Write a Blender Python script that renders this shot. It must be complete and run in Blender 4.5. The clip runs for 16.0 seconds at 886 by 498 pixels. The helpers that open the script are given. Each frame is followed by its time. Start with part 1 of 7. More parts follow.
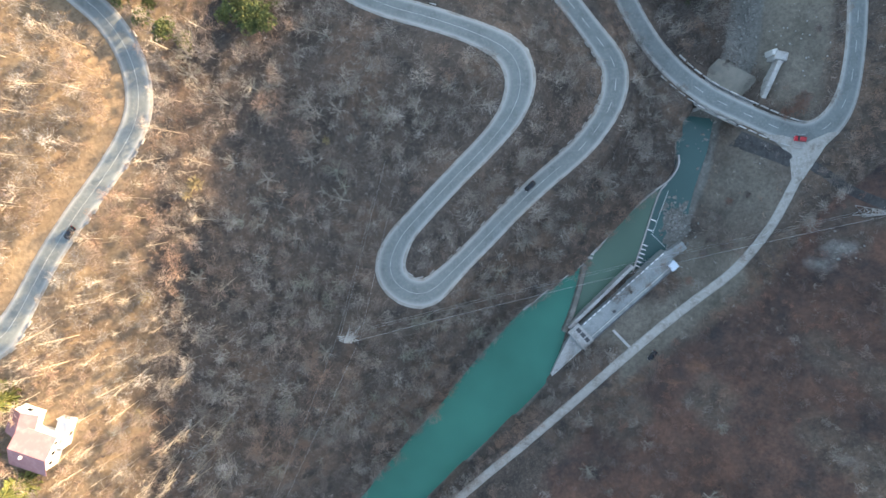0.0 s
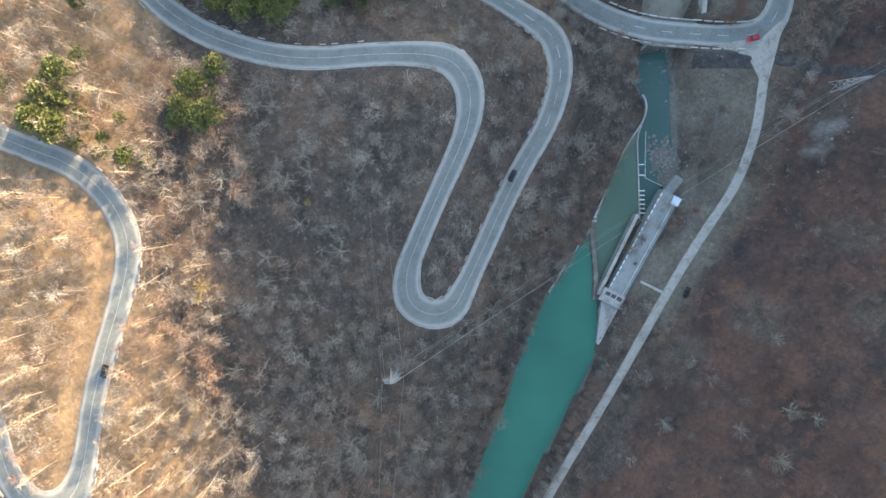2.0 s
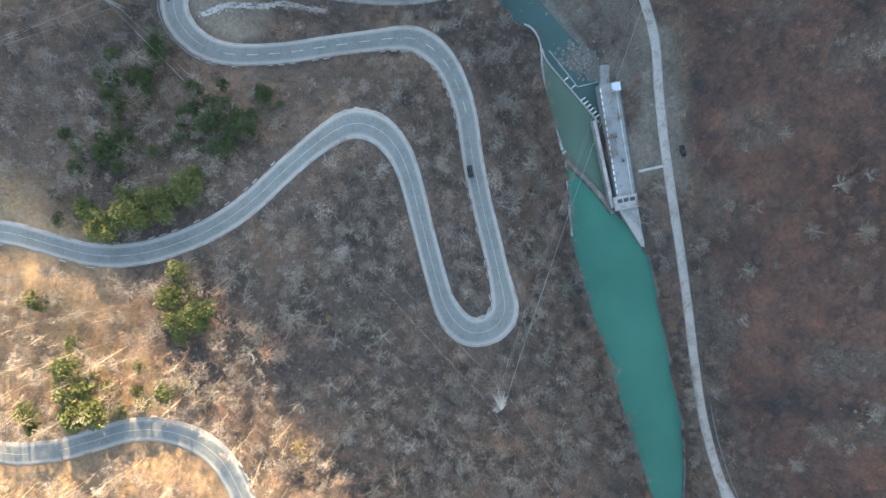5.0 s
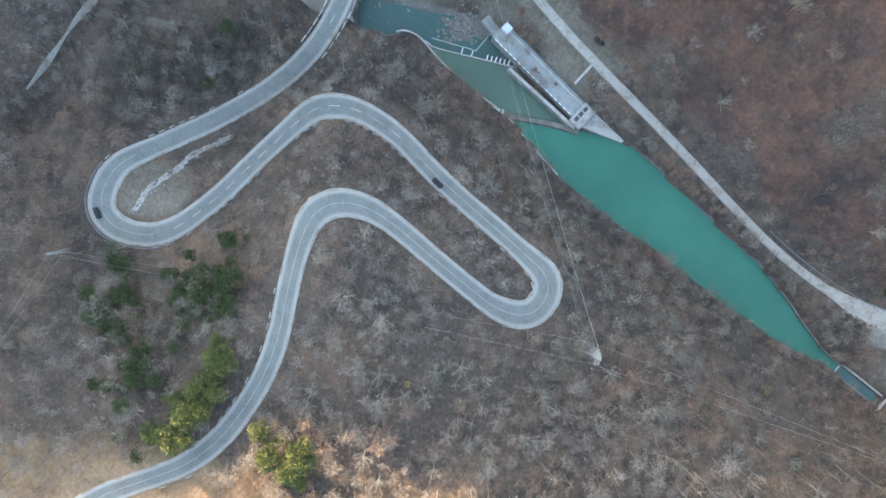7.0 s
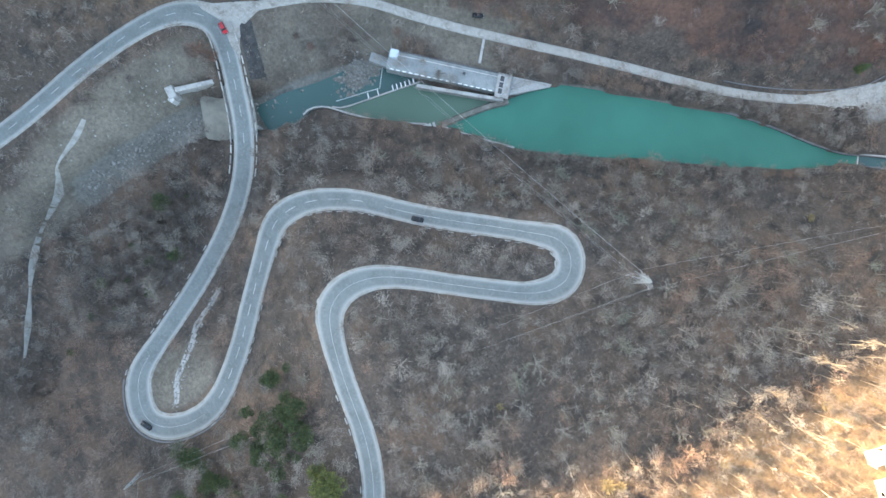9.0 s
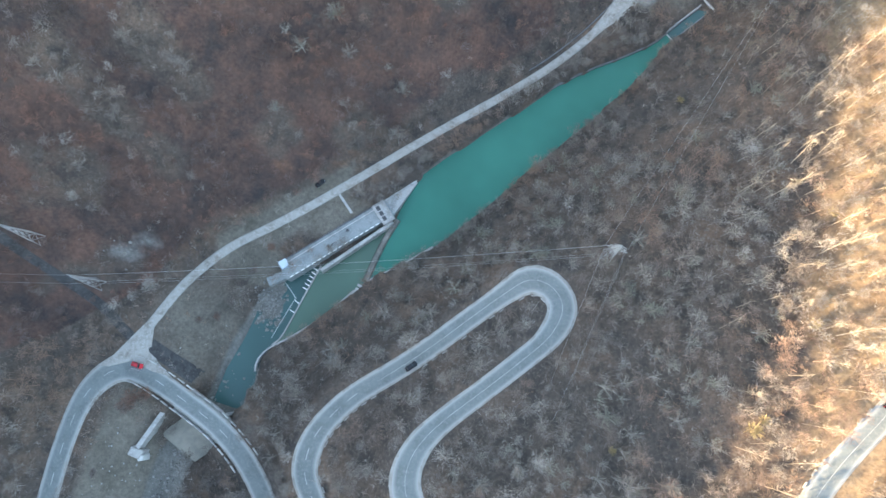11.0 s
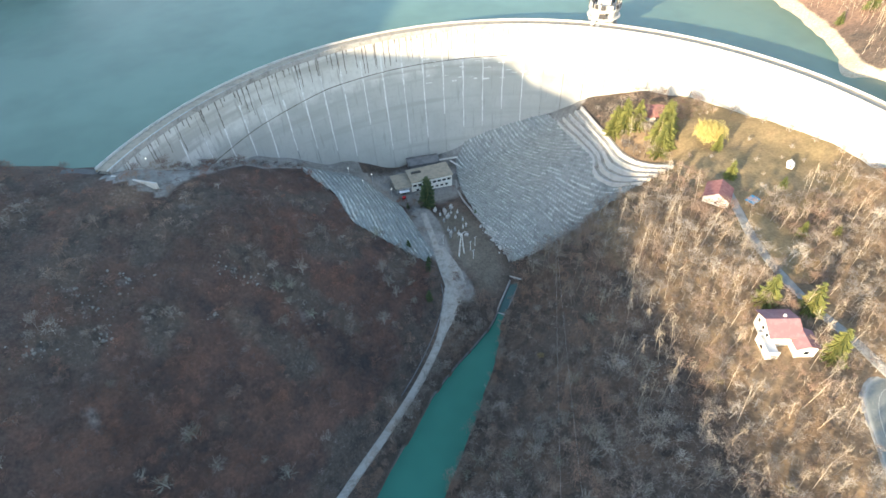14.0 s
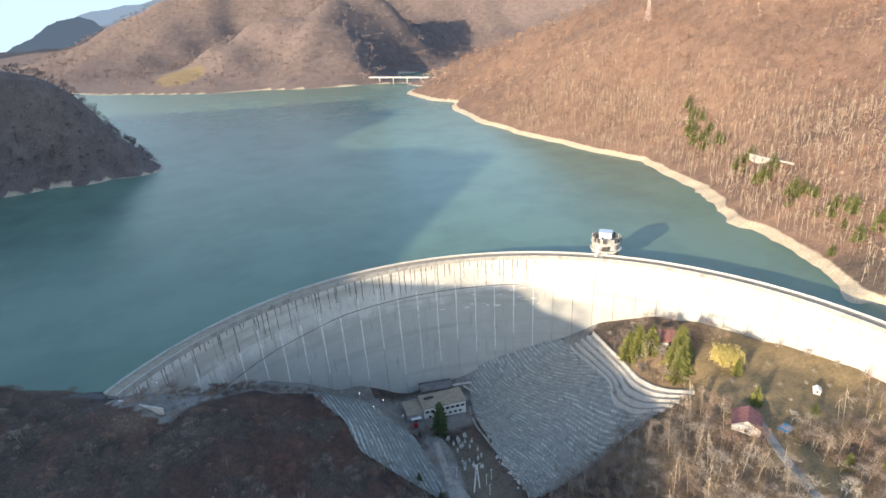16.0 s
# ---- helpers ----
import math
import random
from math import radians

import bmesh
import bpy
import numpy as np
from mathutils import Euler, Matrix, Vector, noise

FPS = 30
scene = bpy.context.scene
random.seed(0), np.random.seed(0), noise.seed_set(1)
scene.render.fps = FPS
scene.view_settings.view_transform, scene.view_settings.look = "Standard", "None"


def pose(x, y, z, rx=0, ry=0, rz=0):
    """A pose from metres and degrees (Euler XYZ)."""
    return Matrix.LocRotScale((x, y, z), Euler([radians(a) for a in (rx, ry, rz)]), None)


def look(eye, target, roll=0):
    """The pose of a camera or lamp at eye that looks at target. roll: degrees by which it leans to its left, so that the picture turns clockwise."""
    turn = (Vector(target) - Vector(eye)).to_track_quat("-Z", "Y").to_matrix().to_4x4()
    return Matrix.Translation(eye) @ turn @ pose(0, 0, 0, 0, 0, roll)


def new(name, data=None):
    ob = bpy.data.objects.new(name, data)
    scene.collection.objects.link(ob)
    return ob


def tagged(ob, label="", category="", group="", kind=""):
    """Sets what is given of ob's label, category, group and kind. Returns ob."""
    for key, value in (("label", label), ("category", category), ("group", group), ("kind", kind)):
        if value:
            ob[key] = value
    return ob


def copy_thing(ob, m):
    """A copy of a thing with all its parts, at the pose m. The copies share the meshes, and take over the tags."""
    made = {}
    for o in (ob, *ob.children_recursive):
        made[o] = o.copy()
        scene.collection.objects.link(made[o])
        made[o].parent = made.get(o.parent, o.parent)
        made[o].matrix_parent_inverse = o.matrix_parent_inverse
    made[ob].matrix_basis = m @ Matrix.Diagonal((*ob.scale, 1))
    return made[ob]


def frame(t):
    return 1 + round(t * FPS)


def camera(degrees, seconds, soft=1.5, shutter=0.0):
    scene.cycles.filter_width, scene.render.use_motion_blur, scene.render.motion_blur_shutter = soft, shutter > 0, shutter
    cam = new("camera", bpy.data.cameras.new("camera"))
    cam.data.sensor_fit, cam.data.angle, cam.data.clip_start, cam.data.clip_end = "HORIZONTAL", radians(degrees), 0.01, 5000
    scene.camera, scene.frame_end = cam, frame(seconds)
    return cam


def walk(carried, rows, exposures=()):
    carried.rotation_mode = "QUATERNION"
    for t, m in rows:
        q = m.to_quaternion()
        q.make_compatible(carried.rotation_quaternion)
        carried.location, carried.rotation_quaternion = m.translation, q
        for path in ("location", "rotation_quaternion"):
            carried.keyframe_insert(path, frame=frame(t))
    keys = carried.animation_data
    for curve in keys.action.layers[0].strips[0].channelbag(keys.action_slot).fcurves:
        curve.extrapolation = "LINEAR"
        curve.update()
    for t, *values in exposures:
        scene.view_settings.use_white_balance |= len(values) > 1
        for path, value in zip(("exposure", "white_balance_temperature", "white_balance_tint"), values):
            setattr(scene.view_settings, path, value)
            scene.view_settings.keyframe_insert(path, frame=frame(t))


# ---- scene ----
# ---- camera and its walk ----
cam = camera(75.66, 16.0, soft=1.55)
PATH = [
    (0.0, pose(20.32, 4.70, 220.96, -5.613, 2.108, 176.378)),
    (0.5, pose(19.34, 3.96, 221.51, -5.605, 2.087, 171.457)),
    (1.0, pose(18.29, 3.24, 222.06, -5.659, 2.069, 166.851)),
    (1.5, pose(17.06, 2.62, 222.45, -5.703, 2.066, 162.016)),
    (2.0, pose(15.63, 2.10, 222.65, -5.730, 1.942, 156.687)),
    (2.5, pose(14.05, 1.67, 222.74, -5.814, 1.871, 151.311)),
    (3.0, pose(12.40, 1.28, 222.79, -5.896, 1.734, 145.671)),
    (3.5, pose(10.72, 0.92, 222.86, -6.005, 1.596, 139.877)),
    (4.0, pose(8.92, 0.55, 223.14, -6.142, 1.411, 133.583)),
    (4.5, pose(6.97, 0.20, 223.70, -6.311, 1.129, 126.398)),
    (5.0, pose(5.06, -0.07, 224.34, -6.447, 0.741, 118.491)),
    (5.5, pose(3.36, -0.22, 224.86, -6.486, 0.254, 110.027)),
    (6.0, pose(2.04, -0.22, 225.06, -6.364, -0.305, 101.173)),
    (6.5, pose(0.98, -0.12, 225.03, -6.143, -0.919, 92.179)),
    (7.0, pose(0.00, 0.00, 225.00, -5.858, -1.561, 83.224)),
    (7.5, pose(-0.83, 0.15, 224.98, -5.456, -2.087, 75.231)),
    (8.0, pose(-1.51, 0.30, 224.98, -5.030, -2.465, 68.279)),
    (8.5, pose(-2.02, 0.45, 224.97, -3.844, -2.897, 60.054)),
    (9.0, pose(-1.91, 0.66, 224.91, -2.373, -3.226, 50.898)),
    (9.5, pose(-0.89, 0.93, 224.73, -0.218, -3.468, 40.322)),
    (10.0, pose(0.53, 1.18, 224.41, 2.860, -3.470, 28.971)),
    (10.5, pose(1.87, 1.36, 223.93, 7.051, -3.009, 17.504)),
    (11.0, pose(2.63, 1.38, 223.29, 12.491, -1.851, 6.594)),
    (11.5, pose(2.93, 1.31, 222.56, 18.269, -1.210, -4.091)),
    (12.0, pose(3.19, 1.25, 221.82, 23.897, -0.451, -13.630)),
    (12.5, pose(3.38, 1.19, 221.25, 29.301, 0.299, -20.850)),
    (13.0, pose(3.49, 1.10, 220.85, 34.477, 0.701, -22.369)),
    (13.5, pose(3.52, 0.96, 220.54, 39.950, 1.080, -22.234)),
    (14.0, pose(3.55, 0.86, 220.16, 45.836, 1.372, -21.923)),
    (14.5, pose(3.57, 0.86, 219.78, 51.663, 1.584, -21.637)),
    (15.0, pose(3.59, 0.94, 219.46, 57.465, 1.778, -21.322)),
    (15.5, pose(3.65, 1.12, 219.23, 63.073, 1.917, -21.053)),
    (16.0, pose(3.74, 1.38, 219.04, 68.262, 2.062, -20.810)),
]
walk(cam, PATH, exposures=[(0.0, 2.70, 7350, 11), (3.5, 2.69, 7330, 10), (6.0, 3.05, 7550, 11), (8.5, 3.27, 7750, 11), (11.0, 3.12, 7200, 9), (12.5, 2.84, 6850, 7), (13.5, 2.46, 6600, 5), (14.5, 1.98, 6650, 6), (15.5, 1.66, 6500, 8), (16.0, 1.44, 6350, 9)])

# ---- world and sun ----
SUN_AT = Vector((-0.888, -0.460, 0.231)).normalized()      # towards the low evening sun
world = bpy.data.worlds.new("world")
scene.world = world
world.use_nodes = True
_n = world.node_tree.nodes
_sky = _n.new("ShaderNodeTexSky")
_sky.sky_type, _sky.sun_disc = "NISHITA", False
_sky.sun_elevation = math.asin(SUN_AT.z)
_sky.sun_rotation = math.atan2(SUN_AT.x, SUN_AT.y)
_sky.air_density, _sky.dust_density, _sky.ozone_density = 1.0, 0.7, 1.0
world.node_tree.links.new(_sky.outputs[0], _n["Background"].inputs[0])
_n["Background"].inputs[1].default_value = 0.15
sun_data = bpy.data.lights.new("sun", "SUN")
sun_data.energy, sun_data.angle, sun_data.color = 4.0, radians(0.6), (1.0, 0.78, 0.53)
sun = new("sun", sun_data)
sun.matrix_world = look(SUN_AT * 900, (0, 0, 0))


# ---- materials ----
def material(name, color, rough=0.9, vary=(), metal=0.0, bump=0.0, bump_scale=4.0, spec=0.3):
    """A surface of a base colour, mixed towards other colours: vary holds (colour, scale per metre, low, high, detail)."""
    m = bpy.data.materials.new(name)
    m.use_nodes = True
    nt = m.node_tree
    N, L = nt.nodes, nt.links
    b = N["Principled BSDF"]
    b.inputs["Roughness"].default_value, b.inputs["Metallic"].default_value = rough, metal
    b.inputs["Specular IOR Level"].default_value = spec
    geo = N.new("ShaderNodeNewGeometry")
    rgb = N.new("ShaderNodeRGB")
    rgb.outputs[0].default_value = (*color, 1)
    last = rgb.outputs[0]
    for k, (col, scale, low, high, detail) in enumerate(vary):
        if scale == "island":
            fac = geo.outputs["Random Per Island"]
        elif scale == "tone":
            at = N.new("ShaderNodeAttribute")
            at.attribute_name = "tone"
            fac = at.outputs["Fac"]
        elif scale == "object":
            fac = N.new("ShaderNodeObjectInfo").outputs["Random"]
        else:
            no = N.new("ShaderNodeTexNoise")
            no.inputs["Scale"].default_value, no.inputs["Detail"].default_value = scale, detail
            no.inputs["Roughness"].default_value = 0.62
            off = N.new("ShaderNodeVectorMath")
            off.operation = "ADD"
            off.inputs[1].default_value = (37.0 * k, 11.0 * k, 5.0 * k)
            L.new(geo.outputs["Position"], off.inputs[0])
            L.new(off.outputs[0], no.inputs["Vector"])
            fac = no.outputs["Fac"]
        mr = N.new("ShaderNodeMapRange")
        mr.inputs["From Min"].default_value, mr.inputs["From Max"].default_value = low, high
        L.new(fac, mr.inputs["Value"])
        mix = N.new("ShaderNodeMix")
        mix.data_type = "RGBA"
        L.new(mr.outputs[0], mix.inputs["Factor"])
        L.new(last, mix.inputs["A"])
        mix.inputs["B"].default_value = (*col, 1)
        last = mix.outputs["Result"]
    L.new(last, b.inputs["Base Color"])
    if bump:
        no = N.new("ShaderNodeTexNoise")
        no.inputs["Scale"].default_value, no.inputs["Detail"].default_value = bump_scale, 6
        L.new(geo.outputs["Position"], no.inputs["Vector"])
        bp = N.new("ShaderNodeBump")
        bp.inputs["Strength"].default_value, bp.inputs["Distance"].default_value = 1.0, bump
        L.new(no.outputs["Fac"], bp.inputs["Height"])
        L.new(bp.outputs[0], b.inputs["Normal"])
    return m


M = {
    "lime": material("lime_crust", (0.72, 0.72, 0.71), 0.9, [((0.46, 0.455, 0.44), 0.6, 0.45, 0.65, 5)]),
    "grime": material("damp_grime", (0.15, 0.135, 0.12), 0.9, [((0.33, 0.315, 0.29), 0.4, 0.45, 0.65, 5)]),
    "grass": material("dry_grass", (0.17, 0.15, 0.115), 0.95, [((0.12, 0.12, 0.07), 0.06, 0.45, 0.65, 4), ((0.22, 0.20, 0.165), 0.5, 0.5, 0.72, 5)], bump=0.1, bump_scale=2.0),
    "asphalt": material("worn_asphalt", (0.165, 0.185, 0.182), 0.85, [((0.13, 0.145, 0.143), 0.2, 0.42, 0.65, 6), ((0.22, 0.23, 0.225), 1.2, 0.5, 0.75, 6), ((0.33, 0.335, 0.32), "tone", 0.25, 1.0, 0)], bump=0.01, bump_scale=20),
    "dark_concrete": material("dark_concrete", (0.17, 0.17, 0.175), 0.9, [((0.11, 0.11, 0.115), 0.3, 0.45, 0.7, 4)]),
    # dark wet concrete, taken near black: the channels' shade is in the colour
    "shaded_wet_lining": material("shaded_wet_lining", (0.062, 0.060, 0.060), 0.8, [((0.035, 0.034, 0.034), 0.35, 0.42, 0.62, 6), ((0.13, 0.125, 0.12), 1.3, 0.55, 0.75, 6)], bump=0.06, bump_scale=2),
    "deck": material("deck_concrete", (0.25, 0.27, 0.27), 0.9, [((0.18, 0.195, 0.195), 0.3, 0.45, 0.68, 5), ((0.31, 0.32, 0.32), 1.5, 0.5, 0.72, 5)], bump=0.02, bump_scale=5),
    "dry_leaves": material("dry_leaves", (0.25, 0.195, 0.10), 0.9, [((0.36, 0.30, 0.17), "tone", 0.2, 1.0, 0)]),
    "shoulder": material("gravel_shoulder", (0.32, 0.315, 0.295), 0.95, [((0.18, 0.16, 0.138), 0.35, 0.42, 0.75, 9)], bump=0.05, bump_scale=5),
    "gravel": material("pale_gravel", (0.33, 0.315, 0.29), 0.95, [((0.20, 0.18, 0.155), 0.3, 0.45, 0.68, 7), ((0.40, 0.385, 0.36), 1.2, 0.5, 0.7, 5)], bump=0.04, bump_scale=6),
    "paint": material("road_paint", (0.45, 0.45, 0.44), 0.7, [((0.27, 0.28, 0.28), 0.5, 0.45, 0.65, 5)]),
    "concrete": material("weathered_concrete", (0.36, 0.35, 0.335), 0.9, [((0.22, 0.215, 0.205), 0.25, 0.45, 0.68, 5), ((0.44, 0.43, 0.41), 1.1, 0.5, 0.72, 5)], bump=0.02, bump_scale=5),
    "pale_concrete": material("pale_concrete", (0.50, 0.49, 0.47), 0.88, [((0.34, 0.33, 0.31), 0.3, 0.5, 0.72, 5)], bump=0.02, bump_scale=4),
    "mud": material("river_bed", (0.13, 0.125, 0.11), 0.8, [((0.22, 0.21, 0.19), 0.4, 0.45, 0.65, 6), ((0.08, 0.095, 0.085), 0.12, 0.5, 0.7, 3)], bump=0.15, bump_scale=2),
    "hill_rock": material("hill_rock", (0.19, 0.18, 0.165), 0.95, [((0.27, 0.262, 0.245), "island", 0.3, 1.0, 0)]),
    # lit copy of the needles: evening sun put into a yellower green
    "sun_needles": material("sunlit_pine_needles", (0.085, 0.105, 0.036), 0.8, [((0.18, 0.18, 0.06), "tone", 0.25, 1.0, 0), ((0.045, 0.065, 0.027), 0.4, 0.5, 0.7, 4)]),
    "stone": material("river_stone", (0.36, 0.355, 0.345), 0.9, [((0.24, 0.235, 0.23), 1.0, 0.4, 0.7, 4)]),
    "bark": material("bare_bark", (0.155, 0.129, 0.112), 0.95, [((0.43, 0.395, 0.355), "tone", 0.05, 1.0, 0), ((0.25, 0.165, 0.125), 0.03, 0.5, 0.62, 3)]),
    "red_bark": material("reddish_bark", (0.108, 0.085, 0.080), 0.95, [((0.27, 0.22, 0.20), "tone", 0.15, 1.0, 0), ((0.215, 0.118, 0.088), 0.045, 0.47, 0.57, 6), ((0.07, 0.058, 0.056), 0.03, 0.56, 0.66, 4)]),
    "dark_bark": material("dark_bark", (0.075, 0.066, 0.062), 0.95, [((0.19, 0.17, 0.155), "tone", 0.2, 1.0, 0)]),
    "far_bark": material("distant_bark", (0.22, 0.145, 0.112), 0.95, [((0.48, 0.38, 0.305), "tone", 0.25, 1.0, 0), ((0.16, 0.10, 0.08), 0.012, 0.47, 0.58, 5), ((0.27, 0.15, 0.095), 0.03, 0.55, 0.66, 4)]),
    # far woods: bark greyed and cooled, haze put into the colour
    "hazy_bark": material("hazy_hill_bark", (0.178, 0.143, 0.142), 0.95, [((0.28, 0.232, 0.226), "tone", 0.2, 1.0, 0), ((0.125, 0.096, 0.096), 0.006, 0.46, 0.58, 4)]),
    "pale_bark": material("pale_bark", (0.35, 0.325, 0.295), 0.9, [((0.22, 0.20, 0.17), "tone", 0.1, 0.9, 0), ((0.27, 0.27, 0.22), 0.05, 0.5, 0.6, 2)]),
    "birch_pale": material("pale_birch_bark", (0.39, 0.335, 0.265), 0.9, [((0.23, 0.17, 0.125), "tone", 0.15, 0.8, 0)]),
    # brush of the sunlit slope: russet bark with warm light put into the colour
    "warm_bark": material("sunlit_russet_bark", (0.17, 0.112, 0.083), 0.95, [((0.33, 0.235, 0.165), "tone", 0.15, 1.0, 0), ((0.12, 0.09, 0.075), 0.04, 0.48, 0.6, 5)]),
    "dark_asphalt": material("dark_asphalt", (0.10, 0.10, 0.102), 0.85, [((0.15, 0.15, 0.15), 0.4, 0.5, 0.7, 4)]),
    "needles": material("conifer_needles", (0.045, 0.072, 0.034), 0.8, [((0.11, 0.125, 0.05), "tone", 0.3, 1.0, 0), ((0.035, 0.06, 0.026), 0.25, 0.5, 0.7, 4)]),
    # garden spruces only: needles lightened, the sun on them put into the colour
    "spruce": material("sunlit_spruce_needles", (0.125, 0.14, 0.040), 0.8, [((0.22, 0.21, 0.06), "tone", 0.2, 1.0, 0), ((0.08, 0.10, 0.034), 0.5, 0.55, 0.72, 4)]),
    "willow": material("yellow_willow", (0.46, 0.39, 0.15), 0.85, [((0.36, 0.31, 0.115), "island", 0.2, 1.0, 0)]),
    "black": material("black_paint", (0.012, 0.012, 0.014), 0.25, spec=0.5),
    "red": material("red_paint", (0.42, 0.012, 0.02), 0.25, spec=0.5),
    "faded_red": material("faded_red_paint", (0.55, 0.36, 0.34), 0.6, [((0.70, 0.64, 0.62), 0.12, 0.45, 0.55, 2)]),
    "glass": material("dark_glass", (0.02, 0.025, 0.03), 0.08, spec=0.7),
    "rubber": material("tyre_rubber", (0.02, 0.02, 0.02), 0.8),
    "steel": material("galvanised_steel", (0.55, 0.56, 0.57), 0.45, metal=0.6),
    "dark_steel": material("dark_steel", (0.08, 0.08, 0.085), 0.5, metal=0.6),
    "roof_red": material("faded_red_roof", (0.29, 0.15, 0.155), 0.75, [((0.36, 0.21, 0.21), 0.5, 0.45, 0.7, 4)]),
    "roof_maroon": material("maroon_roof", (0.20, 0.085, 0.085), 0.75, [((0.28, 0.14, 0.135), 0.6, 0.4, 0.7, 4)]),
    "plaster": material("white_plaster", (0.72, 0.70, 0.66), 0.85, [((0.58, 0.55, 0.50), 0.5, 0.5, 0.75, 4)]),
    "flat_roof": material("tan_flat_roof", (0.34, 0.30, 0.24), 0.9, [((0.24, 0.215, 0.18), 0.4, 0.45, 0.7, 4)]),
    "blue": material("blue_tarpaulin", (0.04, 0.26, 0.50), 0.85, spec=0.1),
    "white": material("white_paint", (0.78, 0.78, 0.77), 0.6),
    "sand": material("wet_sand", (0.27, 0.25, 0.21), 0.85, [((0.20, 0.19, 0.165), 0.3, 0.4, 0.7, 4)]),
    "terrace": material("terrace_stone", (0.285, 0.30, 0.292), 0.9, [((0.20, 0.21, 0.205), 0.3, 0.42, 0.66, 6), ((0.66, 0.68, 0.66), "tone", 0.2, 1.0, 0), ((0.19, 0.195, 0.185), 1.2, 0.56, 0.72, 6)], bump=0.12, bump_scale=1.6),
    "kiosk": material("pale_blue_sheet", (0.50, 0.58, 0.66), 0.5, metal=0.2),
    "window": material("window_glass", (0.03, 0.035, 0.04), 0.12, spec=0.6),
    "earth": material("bare_earth", (0.27, 0.15, 0.09), 0.95, [((0.19, 0.12, 0.08), 0.3, 0.4, 0.7, 5)], bump=0.1, bump_scale=2),
    "shore": material("bare_shore", (0.46, 0.40, 0.31), 0.95, [((0.36, 0.30, 0.23), 0.06, 0.4, 0.7, 5)], bump=0.2, bump_scale=0.6),
}


def ground_material():
    """Leaf litter, with grass, river bed, shore, earth, sand, gravel and red litter where the sheet's masks say so."""
    m = material("leaf_litter", (0.085, 0.067, 0.056), 0.95, [((0.145, 0.100, 0.074), 0.035, 0.48, 0.64, 5), ((0.045, 0.039, 0.035), 0.16, 0.46, 0.66, 8), ((0.17, 0.15, 0.128), 1.1, 0.54, 0.76, 8), ((0.045, 0.039, 0.035), 2.2, 0.52, 0.72, 6)], bump=0.2, bump_scale=0.8)
    nt = m.node_tree
    N, L = nt.nodes, nt.links
    b = N["Principled BSDF"]
    src = b.inputs["Base Color"].links[0].from_socket
    geo = N.new("ShaderNodeNewGeometry")

    def noise_of(scale, detail):
        no = N.new("ShaderNodeTexNoise")
        no.inputs["Scale"].default_value, no.inputs["Detail"].default_value = scale, detail
        no.inputs["Roughness"].default_value = 0.74
        L.new(geo.outputs["Position"], no.inputs["Vector"])
        return no.outputs["Fac"]
    edge, fine = noise_of(0.07, 12), noise_of(0.06, 14)
    for name, one, two in (("rust", (0.125, 0.070, 0.053), (0.036, 0.032, 0.032)), ("sunlit_straw", (0.245, 0.178, 0.112), (0.15, 0.105, 0.07)), ("hill", (0.225, 0.146, 0.108), (0.12, 0.08, 0.063)), ("hazed_dun", (0.19, 0.148, 0.138), (0.112, 0.088, 0.084)), ("grass", (0.175, 0.153, 0.126), (0.092, 0.083, 0.067)), ("lawn", (0.26, 0.19, 0.11), (0.155, 0.125, 0.07)), ("mud", (0.18, 0.172, 0.155), (0.085, 0.085, 0.076)),
                           ("shore", (0.50, 0.42, 0.31), (0.40, 0.33, 0.245)), ("earth", (0.22, 0.115, 0.068), (0.10, 0.062, 0.048)), ("sand", (0.30, 0.28, 0.23), (0.22, 0.205, 0.175)), ("rock", (0.29, 0.285, 0.275), (0.15, 0.142, 0.13))):
        at = N.new("ShaderNodeAttribute")
        at.attribute_name = name
        add = N.new("ShaderNodeMath")
        add.operation = "MULTIPLY_ADD"
        add.inputs[1].default_value = 0.9
        L.new(edge, add.inputs[0])
        L.new(at.outputs["Fac"], add.inputs[2])
        mr = N.new("ShaderNodeMapRange")
        mr.inputs["From Min"].default_value, mr.inputs["From Max"].default_value = 0.78, 1.12
        L.new(add.outputs[0], mr.inputs["Value"])
        inner = N.new("ShaderNodeMix")
        inner.data_type = "RGBA"
        inner.inputs["A"].default_value, inner.inputs["B"].default_value = (*one, 1), (*two, 1)
        m2 = N.new("ShaderNodeMapRange")
        m2.inputs["From Min"].default_value, m2.inputs["From Max"].default_value = 0.36, 0.66
        L.new(fine, m2.inputs["Value"])
        L.new(m2.outputs[0], inner.inputs["Factor"])
        mix = N.new("ShaderNodeMix")
        mix.data_type = "RGBA"
        L.new(mr.outputs[0], mix.inputs["Factor"])
        L.new(src, mix.inputs["A"])
        L.new(inner.outputs["Result"], mix.inputs["B"])
        src = mix.outputs["Result"]
    grain = N.new("ShaderNodeMapRange")
    grain.inputs["From Min"].default_value, grain.inputs["From Max"].default_value = 0.3, 0.7
    grain.inputs["To Min"].default_value, grain.inputs["To Max"].default_value = 0.6, 1.4
    L.new(noise_of(0.8, 12), grain.inputs["Value"])
    speck = N.new("ShaderNodeVectorMath")
    speck.operation = "SCALE"
    L.new(src, speck.inputs[0])
    L.new(grain.outputs[0], speck.inputs["Scale"])
    L.new(speck.outputs[0], b.inputs["Base Color"])
    return m


M["litter"] = ground_material()


